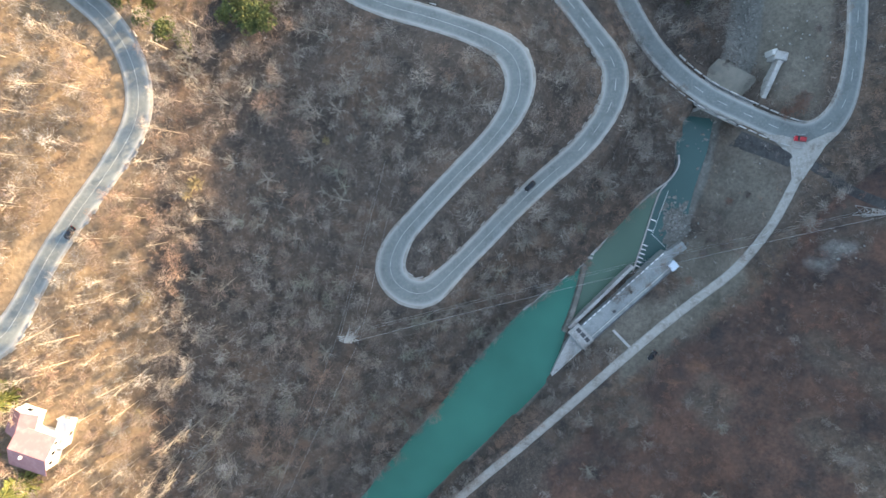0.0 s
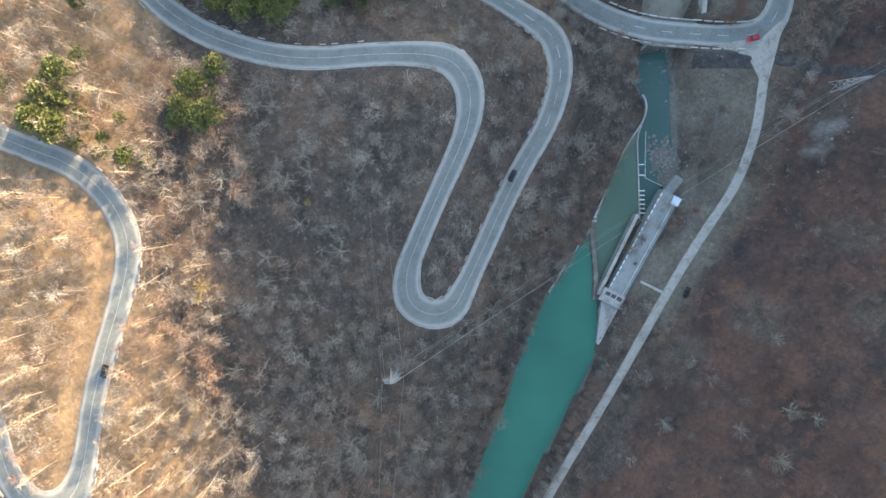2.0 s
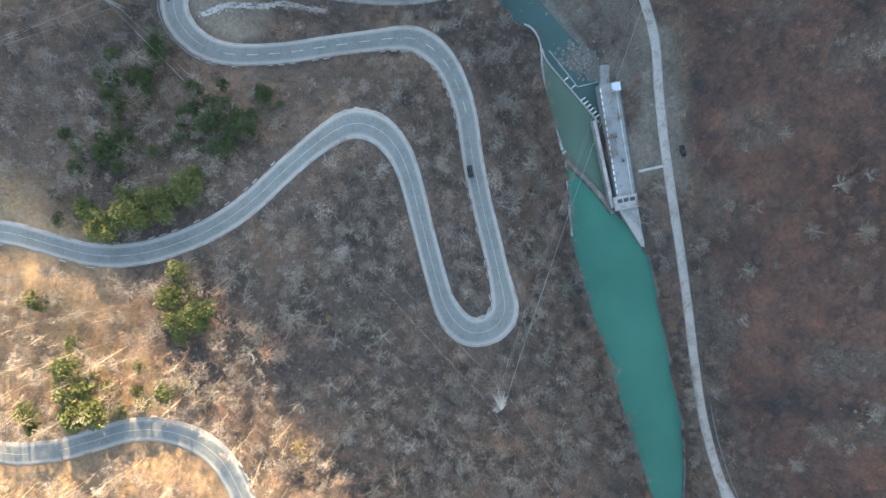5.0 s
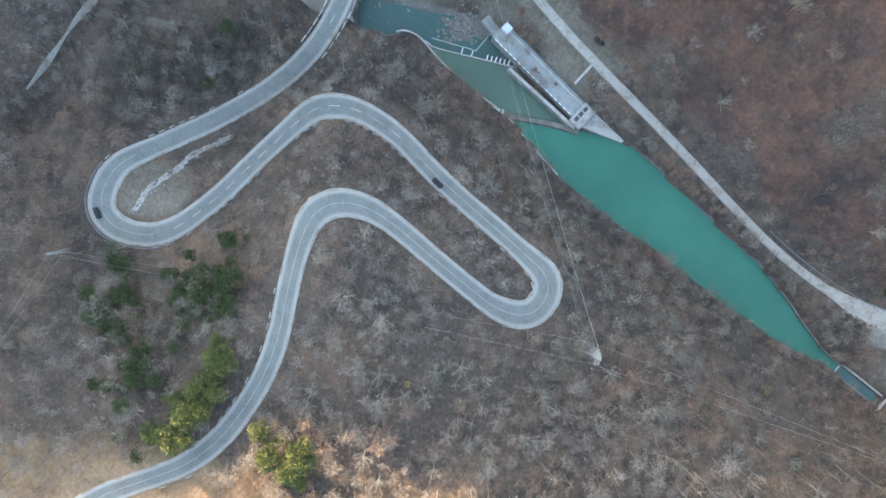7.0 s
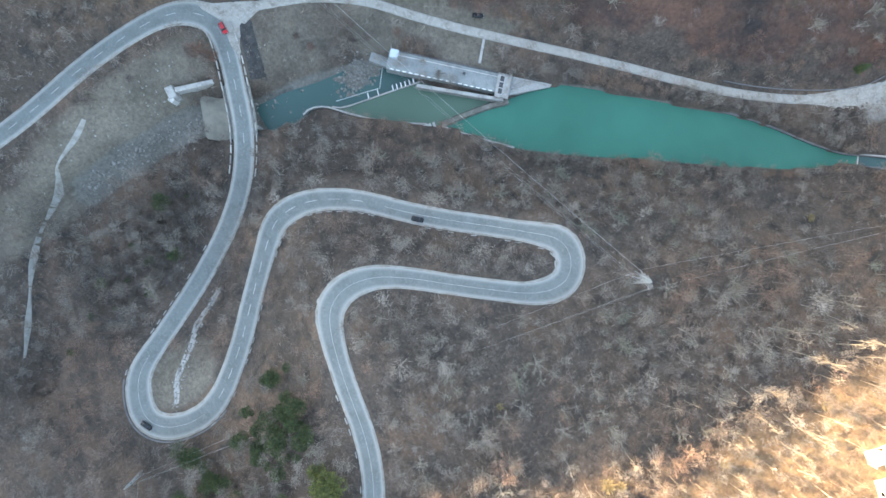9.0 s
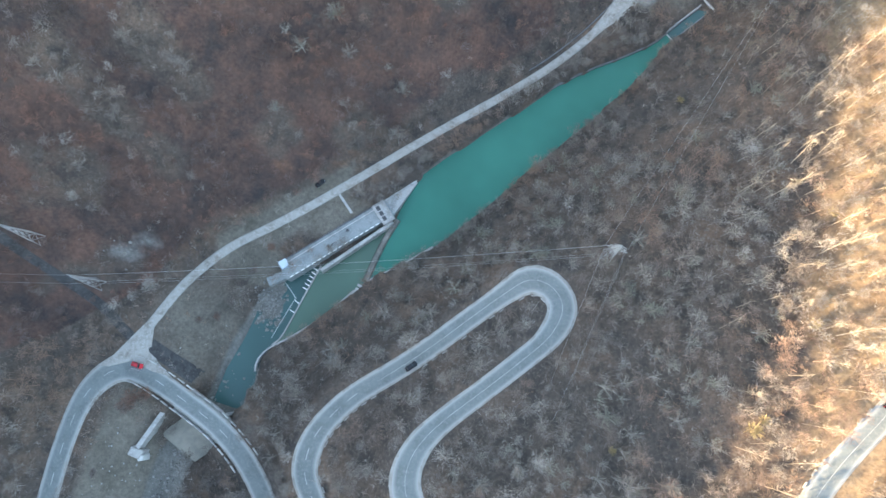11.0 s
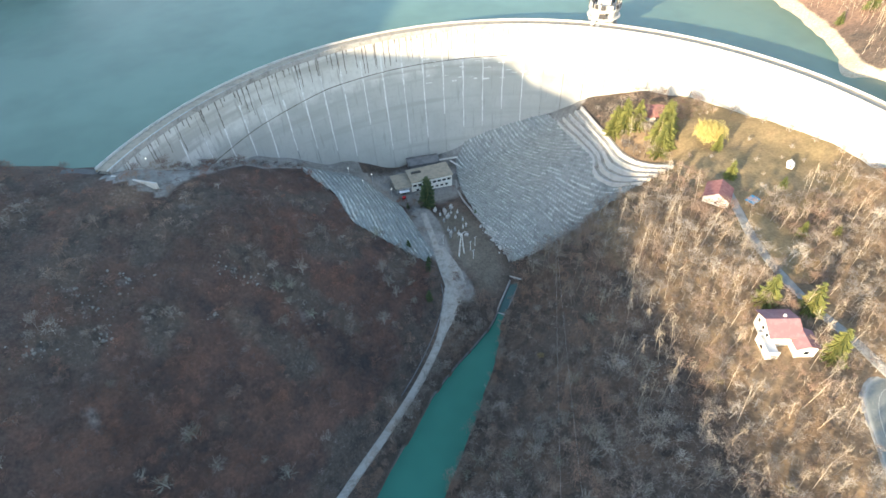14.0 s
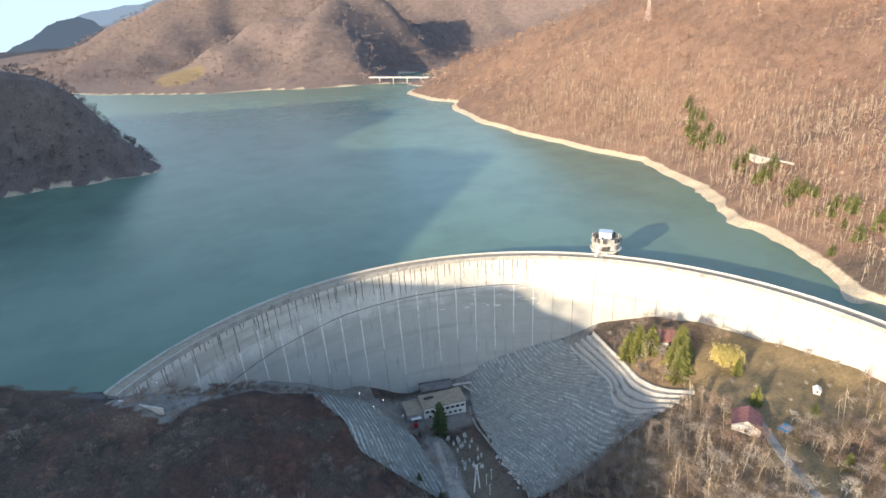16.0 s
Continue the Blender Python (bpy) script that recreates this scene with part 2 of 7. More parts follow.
def water(name, deep, rough, wave):
    m = material(name, deep, rough, [(tuple(c * 0.82 for c in deep), 0.02, 0.4, 0.65, 3)], spec=0.5)
    nt = m.node_tree
    b = nt.nodes["Principled BSDF"]
    b.inputs["IOR"].default_value = 1.33
    no = nt.nodes.new("ShaderNodeTexNoise")
    no.inputs["Scale"].default_value, no.inputs["Detail"].default_value = 1.2, 4
    bp = nt.nodes.new("ShaderNodeBump")
    bp.inputs["Strength"].default_value, bp.inputs["Distance"].default_value = 1.0, wave
    geo = nt.nodes.new("ShaderNodeNewGeometry")
    nt.links.new(geo.outputs["Position"], no.inputs["Vector"])
    nt.links.new(no.outputs["Fac"], bp.inputs["Height"])
    nt.links.new(bp.outputs[0], b.inputs["Normal"])
    return m


M["canal"] = water("turquoise_water", (0.033, 0.162, 0.122), 0.12, 0.01)
M["basin"] = water("green_water", (0.085, 0.145, 0.11), 0.12, 0.01)
M["lake"] = water("reservoir_water", (0.122, 0.20, 0.158), 0.27, 0.012)
M["stream"] = water("stream_water", (0.05, 0.105, 0.10), 0.12, 0.02)


# ---- builders ----
def mesh_data(name, verts, faces, mat, smooth=False, tone=None):
    """A mesh from arrays of corners and of faces that all have as many corners."""
    me = bpy.data.meshes.new(name)
    v = np.asarray(verts, dtype=np.float32).reshape(-1, 3)
    f = np.asarray(faces, dtype=np.int32)
    me.vertices.add(len(v))
    me.vertices.foreach_set("co", v.ravel())
    me.loops.add(f.size)
    me.loops.foreach_set("vertex_index", f.ravel())
    me.polygons.add(len(f))
    me.polygons.foreach_set("loop_start", np.arange(0, f.size, f.shape[1], dtype=np.int32))
    me.polygons.foreach_set("loop_total", np.full(len(f), f.shape[1], dtype=np.int32))
    me.polygons.foreach_set("use_smooth", np.full(len(f), smooth))
    me.materials.append(M[mat])
    me.update(calc_edges=True)
    if tone is not None:
        me.attributes.new("tone", "FLOAT", "POINT").data.foreach_set("value", np.asarray(tone, dtype=np.float32).ravel())
    return me


def part(name, me, parent=None, label="", at=None):
    """Links a mesh as one object, under a thing or a part where one is given."""
    if not isinstance(me, bpy.types.Mesh):
        bm, mat = me
        me = bpy.data.meshes.new(name)
        bm.to_mesh(me)
        bm.free()
        me.materials.append(M[mat])
    ob = new(name, me)
    if parent is not None:
        ob.parent = parent
    if at is not None:
        ob.matrix_basis = at
    return tagged(ob, label) if label else ob


def thing(name, m, label, category, group="", kind=""):
    ob = new(name)
    ob.empty_display_size = 0.5
    ob.matrix_basis = m
    return tagged(ob, label, category, group, kind)


def box(sx, sy, sz, x=0, y=0, z=0, turn=0, bevel=0.0, bm=None, taper=1.0):
    """A box of these sizes standing on z, its top drawn in by taper."""
    bm = bm or bmesh.new()
    made = bmesh.ops.create_cube(bm, size=1, matrix=pose(x, y, z + sz / 2, 0, 0, turn) @ Matrix.Diagonal((sx, sy, sz, 1)))["verts"]
    if taper != 1.0:
        c = Vector((x, y, 0))
        for v in made:
            if v.co.z > z + sz / 2:
                v.co.x, v.co.y = x + (v.co.x - x) * taper, y + (v.co.y - y) * taper
    if bevel:
        bmesh.ops.bevel(bm, geom=list({e for v in made for e in v.link_edges}), offset=bevel, segments=1, affect="EDGES")
    return bm


def rod(a, b, r, r2=None, n=5, bm=None):
    """A tapered rod from a to b."""
    bm = bm or bmesh.new()
    a, b = Vector(a), Vector(b)
    d = b - a
    m = Matrix.Translation((a + b) / 2) @ d.to_track_quat("Z", "Y").to_matrix().to_4x4()
    bmesh.ops.create_cone(bm, cap_ends=True, segments=n, radius1=r, radius2=r if r2 is None else r2, depth=d.length, matrix=m)
    return bm


def spline(points, step):
    """A smooth line through the points, at even steps."""
    p = np.asarray(points, dtype=float)
    p = np.vstack([2 * p[0] - p[1], p, 2 * p[-1] - p[-2]])
    out = []
    for i in range(1, len(p) - 2):
        a, b, c, d = p[i - 1:i + 3]
        n = max(2, int(np.linalg.norm(c - b) / 0.5))
        for u in np.arange(n)[:, None] / n:
            out.append((0.5 * (2 * b + (c - a) * u + (2 * a - 5 * b + 4 * c - d) * u ** 2 + (3 * b - a - 3 * c + d) * u ** 3)))
    out = np.vstack(out + [p[-2]])
    s = np.r_[0, np.cumsum(np.linalg.norm(np.diff(out[:, :2], axis=0), axis=1))]
    at = np.linspace(0, s[-1], max(2, int(s[-1] / step) + 1))
    return np.stack([np.interp(at, s, out[:, k]) for k in range(out.shape[1])], 1)


def smooth(p, times):
    p = p.copy()
    for _ in range(times):
        p[1:-1] = (p[:-2] + 2 * p[1:-1] + p[2:]) / 4
    return p


def sides(line):
    """The unit vectors to the left of a line."""
    d = np.gradient(line[:, :2], axis=0)
    d /= np.linalg.norm(d, axis=1)[:, None] + 1e-9
    return np.stack([-d[:, 1], d[:, 0]], 1)


def ribbon(name, line, offsets, mat, wide=None, tone=None):
    """A band along a line: offsets holds (to the left, height) across it; wide stretches it place by place."""
    n = sides(line)
    w = np.ones((len(line), 1)) if wide is None else wide[:, None]
    rows = [np.c_[line[:, :2] + n * o * w, line[:, 2] + h] for o, h in offsets]
    k, c = len(line), len(offsets)
    v = np.stack(rows, 1).reshape(-1, 3)
    i = np.arange(k - 1)[:, None] * c + np.arange(c - 1)[None, :]
    f = np.stack([i, i + c, i + c + 1, i + 1], -1).reshape(-1, 4)
    return mesh_data(name, v, f[:, ::-1], mat, tone=None if tone is None else np.tile(tone, k))


def inside(px, py, poly):
    """Which of the points lie in the polygon."""
    r = np.zeros(px.shape, dtype=bool)
    q = np.asarray(poly)[:, :2]
    for (x0, y0), (x1, y1) in zip(q, np.roll(q, -1, 0)):
        r ^= ((y0 > py) != (y1 > py)) & (px < (x1 - x0) * (py - y0) / (y1 - y0 + 1e-12) + x0)
    return r


def nearest(px, py, line):
    """Distance to a line of close points, and the height of its nearest point."""
    best, z = np.full(px.shape, 1e9), np.zeros(px.shape)
    for p in line:
        d = (px - p[0]) ** 2 + (py - p[1]) ** 2
        m = d < best
        best = np.where(m, d, best)
        z = np.where(m, p[2], z)
    return np.sqrt(best), z


# ---- lines of the land: roads, water, ridges (x, y, z) ----
ROAD_BRIDGE = [(-124, -150, 9), (-121, -108, 9), (-120, -82, 9), (-121, -56, 9), (-120, -35, 9), (-117, -20, 9), (-111, -11, 9), (-103, -8, 9), (-94, -11, 9), (-84, -16, 9), (-68, -25, 9), (-55, -36, 10),
    (-45, -50, 10.5), (-36, -70, 11), (-29, -91, 12), (-23, -109, 13), (-15, -116, 14), (-7, -118, 15), (0, -113, 16), (4, -102, 17), (2, -90, 18)]
ROAD_BENDS = [(-7, -74, 18.5), (-17, -60, 19.3), (-28, -44, 20.3), (-33, -35, 21), (-32.3, -25.2, 22), (-27.6, -16.4, 23), (-19, -7, 24), (-7, 2, 25), (5.8, 12.8, 26), (16.6, 22.8, 27), (27, 32, 28), (35, 38, 29), (43, 36, 30),
    (47, 29, 31), (43, 19, 32), (32.8, 8.6, 33), (22, -1.4, 34), (10.3, -12, 35), (3.2, -20.5, 36), (0.4, -29, 37), (2.2, -36.5, 37.5), (7.5, -41, 38), (17, -45.5, 39)]
ROAD_CLIMB = [(29, -50, 40), (39, -53.3, 40.5), (51, -59, 41.3), (62, -67, 42.3), (72, -77, 43.5), (79, -89, 44.6), (82, -102, 46), (85, -116, 47), (92, -130, 48.5), (108, -142, 50), (130, -142, 51), (147, -128, 52), (152, -105, 52.5), (147, -83, 53), (138, -69, 53)]
ROAD = smooth(spline(ROAD_BRIDGE + ROAD_BENDS + ROAD_CLIMB, 2.0), 3)
ROAD_UP = smooth(spline([(138, -69, 53), (130, -61, 53), (121.3, -52.6, 53.5), (115.5, -42.6, 53.8), (113.2, -31, 54.3), (115.5, -20.5, 55), (124.3, -8, 56), (135, 4.2, 56.7), (145, 17, 57.5), (152, 28, 58.4), (158, 36.6, 59.2), (163.5, 40.8, 59.6),
    (169.5, 41.4, 59.8), (175, 37.5, 60), (177.3, 29, 60.3), (176, 19, 60.3), (173.5, 8.5, 60.4), (171, -6, 61), (172, -24, 62), (178, -44, 63)], 2.0), 2)
TRACK = smooth(spline([(-105, -6, 9), (-103, 1, 8.5), (-99, 10, 8), (-91, 25, 7), (-79, 40, 5), (-64, 51, 4.6), (-48, 63, 4.5), (-32, 76, 4.5), (-15, 90, 4.6), (4, 105, 5), (22, 119, 5), (39, 133, 5.6), (52, 146, 6),
    (62, 158, 6.4), (69, 168, 7), (73, 178, 7.4), (75, 194, 8), (78, 214, 9.5), (80, 234, 11)], 2.0), 2)
DRIVE = spline([(172, 44, 60), (172, 60, 61), (171, 76, 61.3), (172, 91, 62), (176, 108, 62), (184, 126, 61.5), (190, 140, 61.5)], 2.0)
CANAL_SOUTH = spline([(-24, 35, 0), (-12, 43, 0), (4, 55, 0), (17, 68, 0), (28, 80, 0), (40, 93, 0), (53, 107, 0), (67, 122, 0), (80, 138, 0), (90.3, 153.5, 0), (92.3, 155.8, 0), (100, 163.8, 0), (110, 174, 0)], 3.0)
CANAL_NORTH = spline([(106.6, 176.4, 0), (97.0, 166.8, 0), (90.0, 159.2, 0), (86.5, 155.4, 0), (73, 146.5, 0), (58, 138, 0), (41, 126, 0), (25, 111, 0), (10, 98, 0), (-2, 87, 0), (-10, 78, 0), (-16, 62, 0)], 3.0)
CANAL = np.vstack([CANAL_SOUTH, CANAL_NORTH])
BASIN = np.array([(-24, 35), (-28, 29.5), (-39, 18.5), (-50, 9.5), (-56.8, 5), (-53.4, 10.1), (-47.7, 25.9), (-43, 38.8), (-41, 40), (-16, 62)], float)
POOL = np.array([(-62.4, -19.5), (-75, -17), (-72.4, -5), (-67.5, 8), (-65, 17), (-65, 25), (-60, 31.5), (-41.5, 40), (-43, 38.8), (-47.7, 25.9), (-53.4, 10.1), (-56.8, 5), (-60.5, -1), (-60.5, -5)], float)
APRON = np.array([(-68, -31), (-77, -39), (-91, -31), (-84.5, -21.5)], float)
STREAM = spline([(-58, 22, -1.2), (-63, 12, -1.2), (-68, 0, -1.3), (-70, -12, -1.4), (-75, -24, -1.6), (-85, -39, -1.8), (-88, -56, -2), (-90, -74, -2.2), (-90, -91, -2.4), (-85, -106, -2.6), (-75, -117, -2.8), (-60, -131, -3), (-46, -146, -3)], 3.0)
STREAM_OPEN = STREAM[:int(len(STREAM) * 0.62)]
DAM_C, DAM_R, CREST, LAKE = (85.4, 122.3), 173.3, 88.0, 80.0


def arc(radius, deg0, deg1, step=4):
    n = max(2, int(abs(deg1 - deg0) / step) + 1)
    a = np.radians(np.linspace(deg0, deg1, n))
    return np.c_[DAM_C[0] + radius * np.cos(a), DAM_C[1] + radius * np.sin(a)]


def known():
    """The ground's heights along its lines."""
    out = []

    def add(line, step=1, dz=0.0):
        for p in list(line)[::step]:
            out.append((p[0], p[1], p[2] + dz))
    add(ROAD, 5), add(ROAD_UP, 5), add(TRACK, 6), add(DRIVE, 6), add(STREAM, 4)
    add(CANAL_SOUTH, 4, 1.5), add(CANAL_NORTH, 4, 1.5)
    # flood plain by the weir, meadow past the bridge
    add([(-80, 20, 3), (-85, 5, 5), (-70, 35, 4), (-40, 52, 4), (-100, -35, 5), (-103, -60, 5), (-98, -85, 4), (-90, -110, 3), (-75, -140, 2), (-60, -60, 6), (-64, -80, 5), (-55, -105, 5), (-40, -130, 7), (-20, -150, 14), (10, -150, 24), (20, -125, 24), (45, -110, 33), (45, -140, 33)])
    # slope between the hairpins and the upper road
    add([(60, 60, 31), (80, 80, 33), (60, 20, 36), (75, -10, 42), (95, -25, 48), (100, 10, 48), (90, 40, 42), (110, 70, 46), (125, 60, 53), (105, 105, 36), (125, 110, 48), (120, 140, 36), (100, 125, 24), (135, 150, 46), (120, 165, 22), (135, 165, 33), (150, 130, 56), (145, 70, 60), (160, 100, 61.5), (165, 150, 58)])
    # terrace below the dam's right wing, and the stepped slope under it
    add([(186, 205, 57), (200, 160, 61.5), (225, 170, 62), (215, 200, 61), (240, 140, 63), (255, 120, 66), (225, 110, 63), (215, 60, 64), (240, 20, 68), (200, 90, 63), (280, 60, 76), (184, 172, 53), (167, 185, 36), (146, 186, 12), (125, 184, 5), (112, 192, 4)])
    add([(112, 215, 5.5), (111, 241, 7), (120, 268, 7), (150, 262, 20), (167, 202, 37), (150, 225, 22), (135, 210, 13), (174, 252, 35), (183, 234, 46), (165, 230, 32), (205, 232, 56), (220, 212, 60), (234, 188, 62), (243, 165, 63), (248, 140, 66), (250, 115, 72), (253, 95, 80)])
    # left hill up to the dam's abutment
    add([(72, 262, 8), (71, 250, 8.5), (70, 274, 9), (96, 280, 7.5), (108, 276, 7.5), (82, 283, 8), (85, 250, 8.5), (85, 270, 8), (105, 262, 7.5), (95, 225, 8), (92, 200, 7), (67, 243, 15), (71, 202, 9), (58, 206, 17), (37, 214, 38), (35, 225, 44), (28, 254, 42), (50, 254, 30), (37, 276, 26), (20, 270, 40), (-7, 255, 56), (-30, 236, 71), (-44, 221, 86), (52, 190, 24), (58, 178, 14)])
    add([(15, 232, 54), (-2, 238, 64), (-25, 222, 78), (-50, 214, 87), (-66, 222, 87), (-85, 230, 88), (-110, 238, 92), (20, 175, 42), (-10, 195, 68), (-5, 150, 40), (15, 140, 20), (-40, 180, 72), (-30, 130, 42), (-70, 190, 82), (-60, 150, 66), (-60, 110, 36), (-90, 150, 74), (-90, 110, 55), (-100, 70, 35), (-75, 75, 18)])
    add([(-115, 30, 14), (-140, 20, 22), (-130, 60, 42), (-135, -10, 20), (-145, -50, 20), (-150, -90, 20), (-140, 110, 78), (-125, 180, 98), (-180, 0, 60), (-180, 60, 85), (-180, -80, 55), (-170, -140, 45)])
    # bed of the reservoir behind the dam, then its shores
    add([(*p, 60) for p in arc(DAM_R + 25, -5, 130, 14)])
    add([(-95, 268, 74), (-70, 262, 72), (-115, 300, 78), (-128, 340, 78), (-150, 390, 80)])
    add([(60, 380, 50), (180, 380, 50), (0, 480, 50), (200, 520, 50), (0, 620, 50), (180, 750, 50), (100, 950, 50), (-50, 850, 50), (-100, 1100, 50), (200, 1150, 50), (-150, 1400, 55), (100, 1320, 55), (-60, 420, 60), (-100, 550, 65)])
    add([(283, 168, 79), (294, 192, 79), (309, 225, 79), (322, 262, 79), (339, 324, 79), (370, 391, 79), (388, 468, 79), (368, 573, 79), (355, 690, 79), (360, 836, 79), (393, 994, 79), (380, 1225, 79), (450, 1290, 79)])
    add([(283, 140, 84), (302, 166, 87), (330, 222, 88), (360, 315, 89), (405, 460, 90), (390, 570, 91), (375, 690, 92), (385, 836, 92), (420, 994, 92), (420, 1225, 92)])
    add([(330, 120, 105), (370, 200, 122), (410, 300, 128), (396, 347, 95), (470, 420, 135), (480, 560, 150), (470, 750, 150), (500, 950, 150), (600, 300, 215), (640, 500, 250), (820, 400, 310), (850, 800, 330), (300, 60, 86), (380, 60, 130), (330, -40, 105), (450, -100, 160), (260, -80, 76), (220, -140, 66), (300, -220, 80)])
    add([(-210, 630, 79), (-165, 650, 79), (-116, 660, 79), (-74, 669, 79), (-85, 735, 79), (-160, 880, 79), (-250, 1000, 79), (-260, 560, 82), (-105, 690, 106), (-150, 692, 152), (-172, 702, 168), (-198, 706, 181), (-232, 708, 196), (-115, 612, 79), (-320, 760, 215), (-300, 640, 140), (-420, 700, 240), (-330, 480, 120), (-500, 560, 275), (-440, 520, 250), (-560, 680, 290), (-300, 900, 120), (-260, 330, 130), (-230, 430, 100)])
    # far shore and the hills behind it, from the near spur to the last ridge
    add([(-420, 1760, 79), (-350, 1733, 79), (-187, 1606, 79), (-25, 1492, 79), (104, 1490, 79), (259, 1438, 79), (346, 1447, 79), (440, 1560, 80), (489, 1700, 84), (585, 1740, 88)])
    add([(125, 1647, 135), (249, 1582, 147), (360, 1700, 205), (352, 1520, 118), (28, 1701, 138), (-1, 1951, 175), (111, 1948, 219), (249, 1936, 254), (389, 1913, 293), (520, 2010, 330), (480, 1800, 190), (560, 1880, 215)])
    add([(-118, 1697, 104), (-16, 1801, 133), (-173, 1692, 94), (-76, 1800, 124), (-60, 2000, 112), (60, 2150, 112), (170, 2250, 140), (300, 2250, 190)])
    add([(-429, 1954, 92), (-428, 2108, 104), (-305, 2129, 113), (-142, 2247, 143), (-537, 2647, 158), (-348, 2678, 250), (-174, 2695, 320), (-18, 2701, 375), (213, 2794, 420), (-60, 2450, 215), (110, 2500, 190), (300, 2500, 230), (-620, 2350, 92), (-700, 2500, 100)])
    add([(-706, 2916, 100), (-931, 3374, 96), (-788, 3411, 100), (-613, 3447, 110), (-436, 3474, 130), (-224, 3494, 180), (-1300, 3300, 90), (-1100, 2600, 80), (-900, 2100, 78), (-700, 1900, 78), (-1100, 3000, 90), (-850, 2700, 84), (-560, 1800, 79), (-600, 2100, 81)])
    add([(650, 2209, 190), (792, 2162, 190), (720, 1900, 110), (889, 2016, 130), (662, 2723, 410), (902, 2653, 425), (1135, 2563, 428), (1308, 2365, 390), (1276, 2037, 240), (1045, 2052, 168), (820, 1750, 110), (700, 1550, 104)])
    add([(493, 1334, 105), (510, 1285, 124), (549, 1182, 150), (576, 1056, 184), (577, 917, 207), (579, 795, 230), (572, 699, 242), (750, 1150, 165), (700, 1350, 130), (720, 950, 215), (760, 760, 265)])
    add([(1000, 1400, 220), (1000, 1000, 280), (300, 3500, 420), (1200, 3200, 520), (1400, 1000, 420), (1600, 2000, 420), (-900, 1200, 170), (-1300, 1500, 240), (-1500, 3600, 120)])
    # ridge whose shade lies over the western half of the reservoir
    add([(-310, 131, 186), (-340, 172, 212), (-361, 160, 216), (-332, 222, 226), (-330, 262, 238), (-360, 300, 236), (-430, 315, 240), (-480, 200, 240), (-260, 240, 175), (-250, 300, 170)])
    # ridge to the west that keeps the evening sun out of the valley
    add([(-230, -230, 120), (-290, -345, 157), (-290, -310, 157), (-290, -280, 154), (-290, -255, 147.5), (-288, -208, 149.5), (-282, -186, 153.5), (-282, -166, 153.5), (-280, -140, 153), (-276, -105, 154), (-272, -70, 161), (-265, -30, 156), (-258, 22, 156), (-262, 42, 160), (-262, 56, 171), (-262, 70, 175), (-262, 92, 169), (-265, 108, 166), (-285, 112, 168), (-300, 118, 175), (-240, 150, 150)])
    add([(-220, 200, 125), (-420, -50, 150), (-430, -250, 140), (-600, 100, 150), (-700, -400, 150), (-300, -500, 90), (0, -400, 20), (0, -250, 16), (150, -300, 60), (300, -500, 120), (0, -800, 60), (700, -500, 220), (1200, -700, 300), (1300, 200, 380), (-900, -800, 200), (-1400, -200, 250), (-1400, 800, 260), (900, -100, 300), (-640, 350, 230)])
    return np.array(out)


_K = known()
_SC = 3.0
_D = np.sqrt(((_K[:, None, :2] - _K[None, :, :2]) ** 2).sum(-1) + _SC ** 2)
_W = np.linalg.solve(_D + 0.15 * np.eye(len(_K)), _K[:, 2] - 80.0)


def raw_height(x, y):
    out = np.full(x.shape, 80.0)
    for (kx, ky, _), w in zip(_K, _W):
        out += w * np.sqrt((x - kx) ** 2 + (y - ky) ** 2 + _SC ** 2)
    return out


def ripple(x, y):
    """Small uneven ground, in metres."""
    return (np.sin(x * 0.11 + 1.3 * np.sin(y * 0.07)) * np.sin(y * 0.13 + 1.1 * np.sin(x * 0.05)) * 0.9
            + np.sin(x * 0.31 + y * 0.17) * np.sin(y * 0.29 - x * 0.11) * 0.35)


def gullies(x, y):
    """Spurs and gullies of the far slopes, in metres."""
    return (np.sin(x * 0.021 + 2.0 * np.sin(y * 0.006)) * np.sin(y * 0.013 + 1.7 * np.sin(x * 0.009)) * 15
            + np.sin(x * 0.041 + y * 0.011 + 2 * np.sin(y * 0.009)) * np.sin(y * 0.023 - x * 0.013) * 3)


def ease(u):
    u = np.clip(u, 0, 1)
    return u * u * (3 - 2 * u)


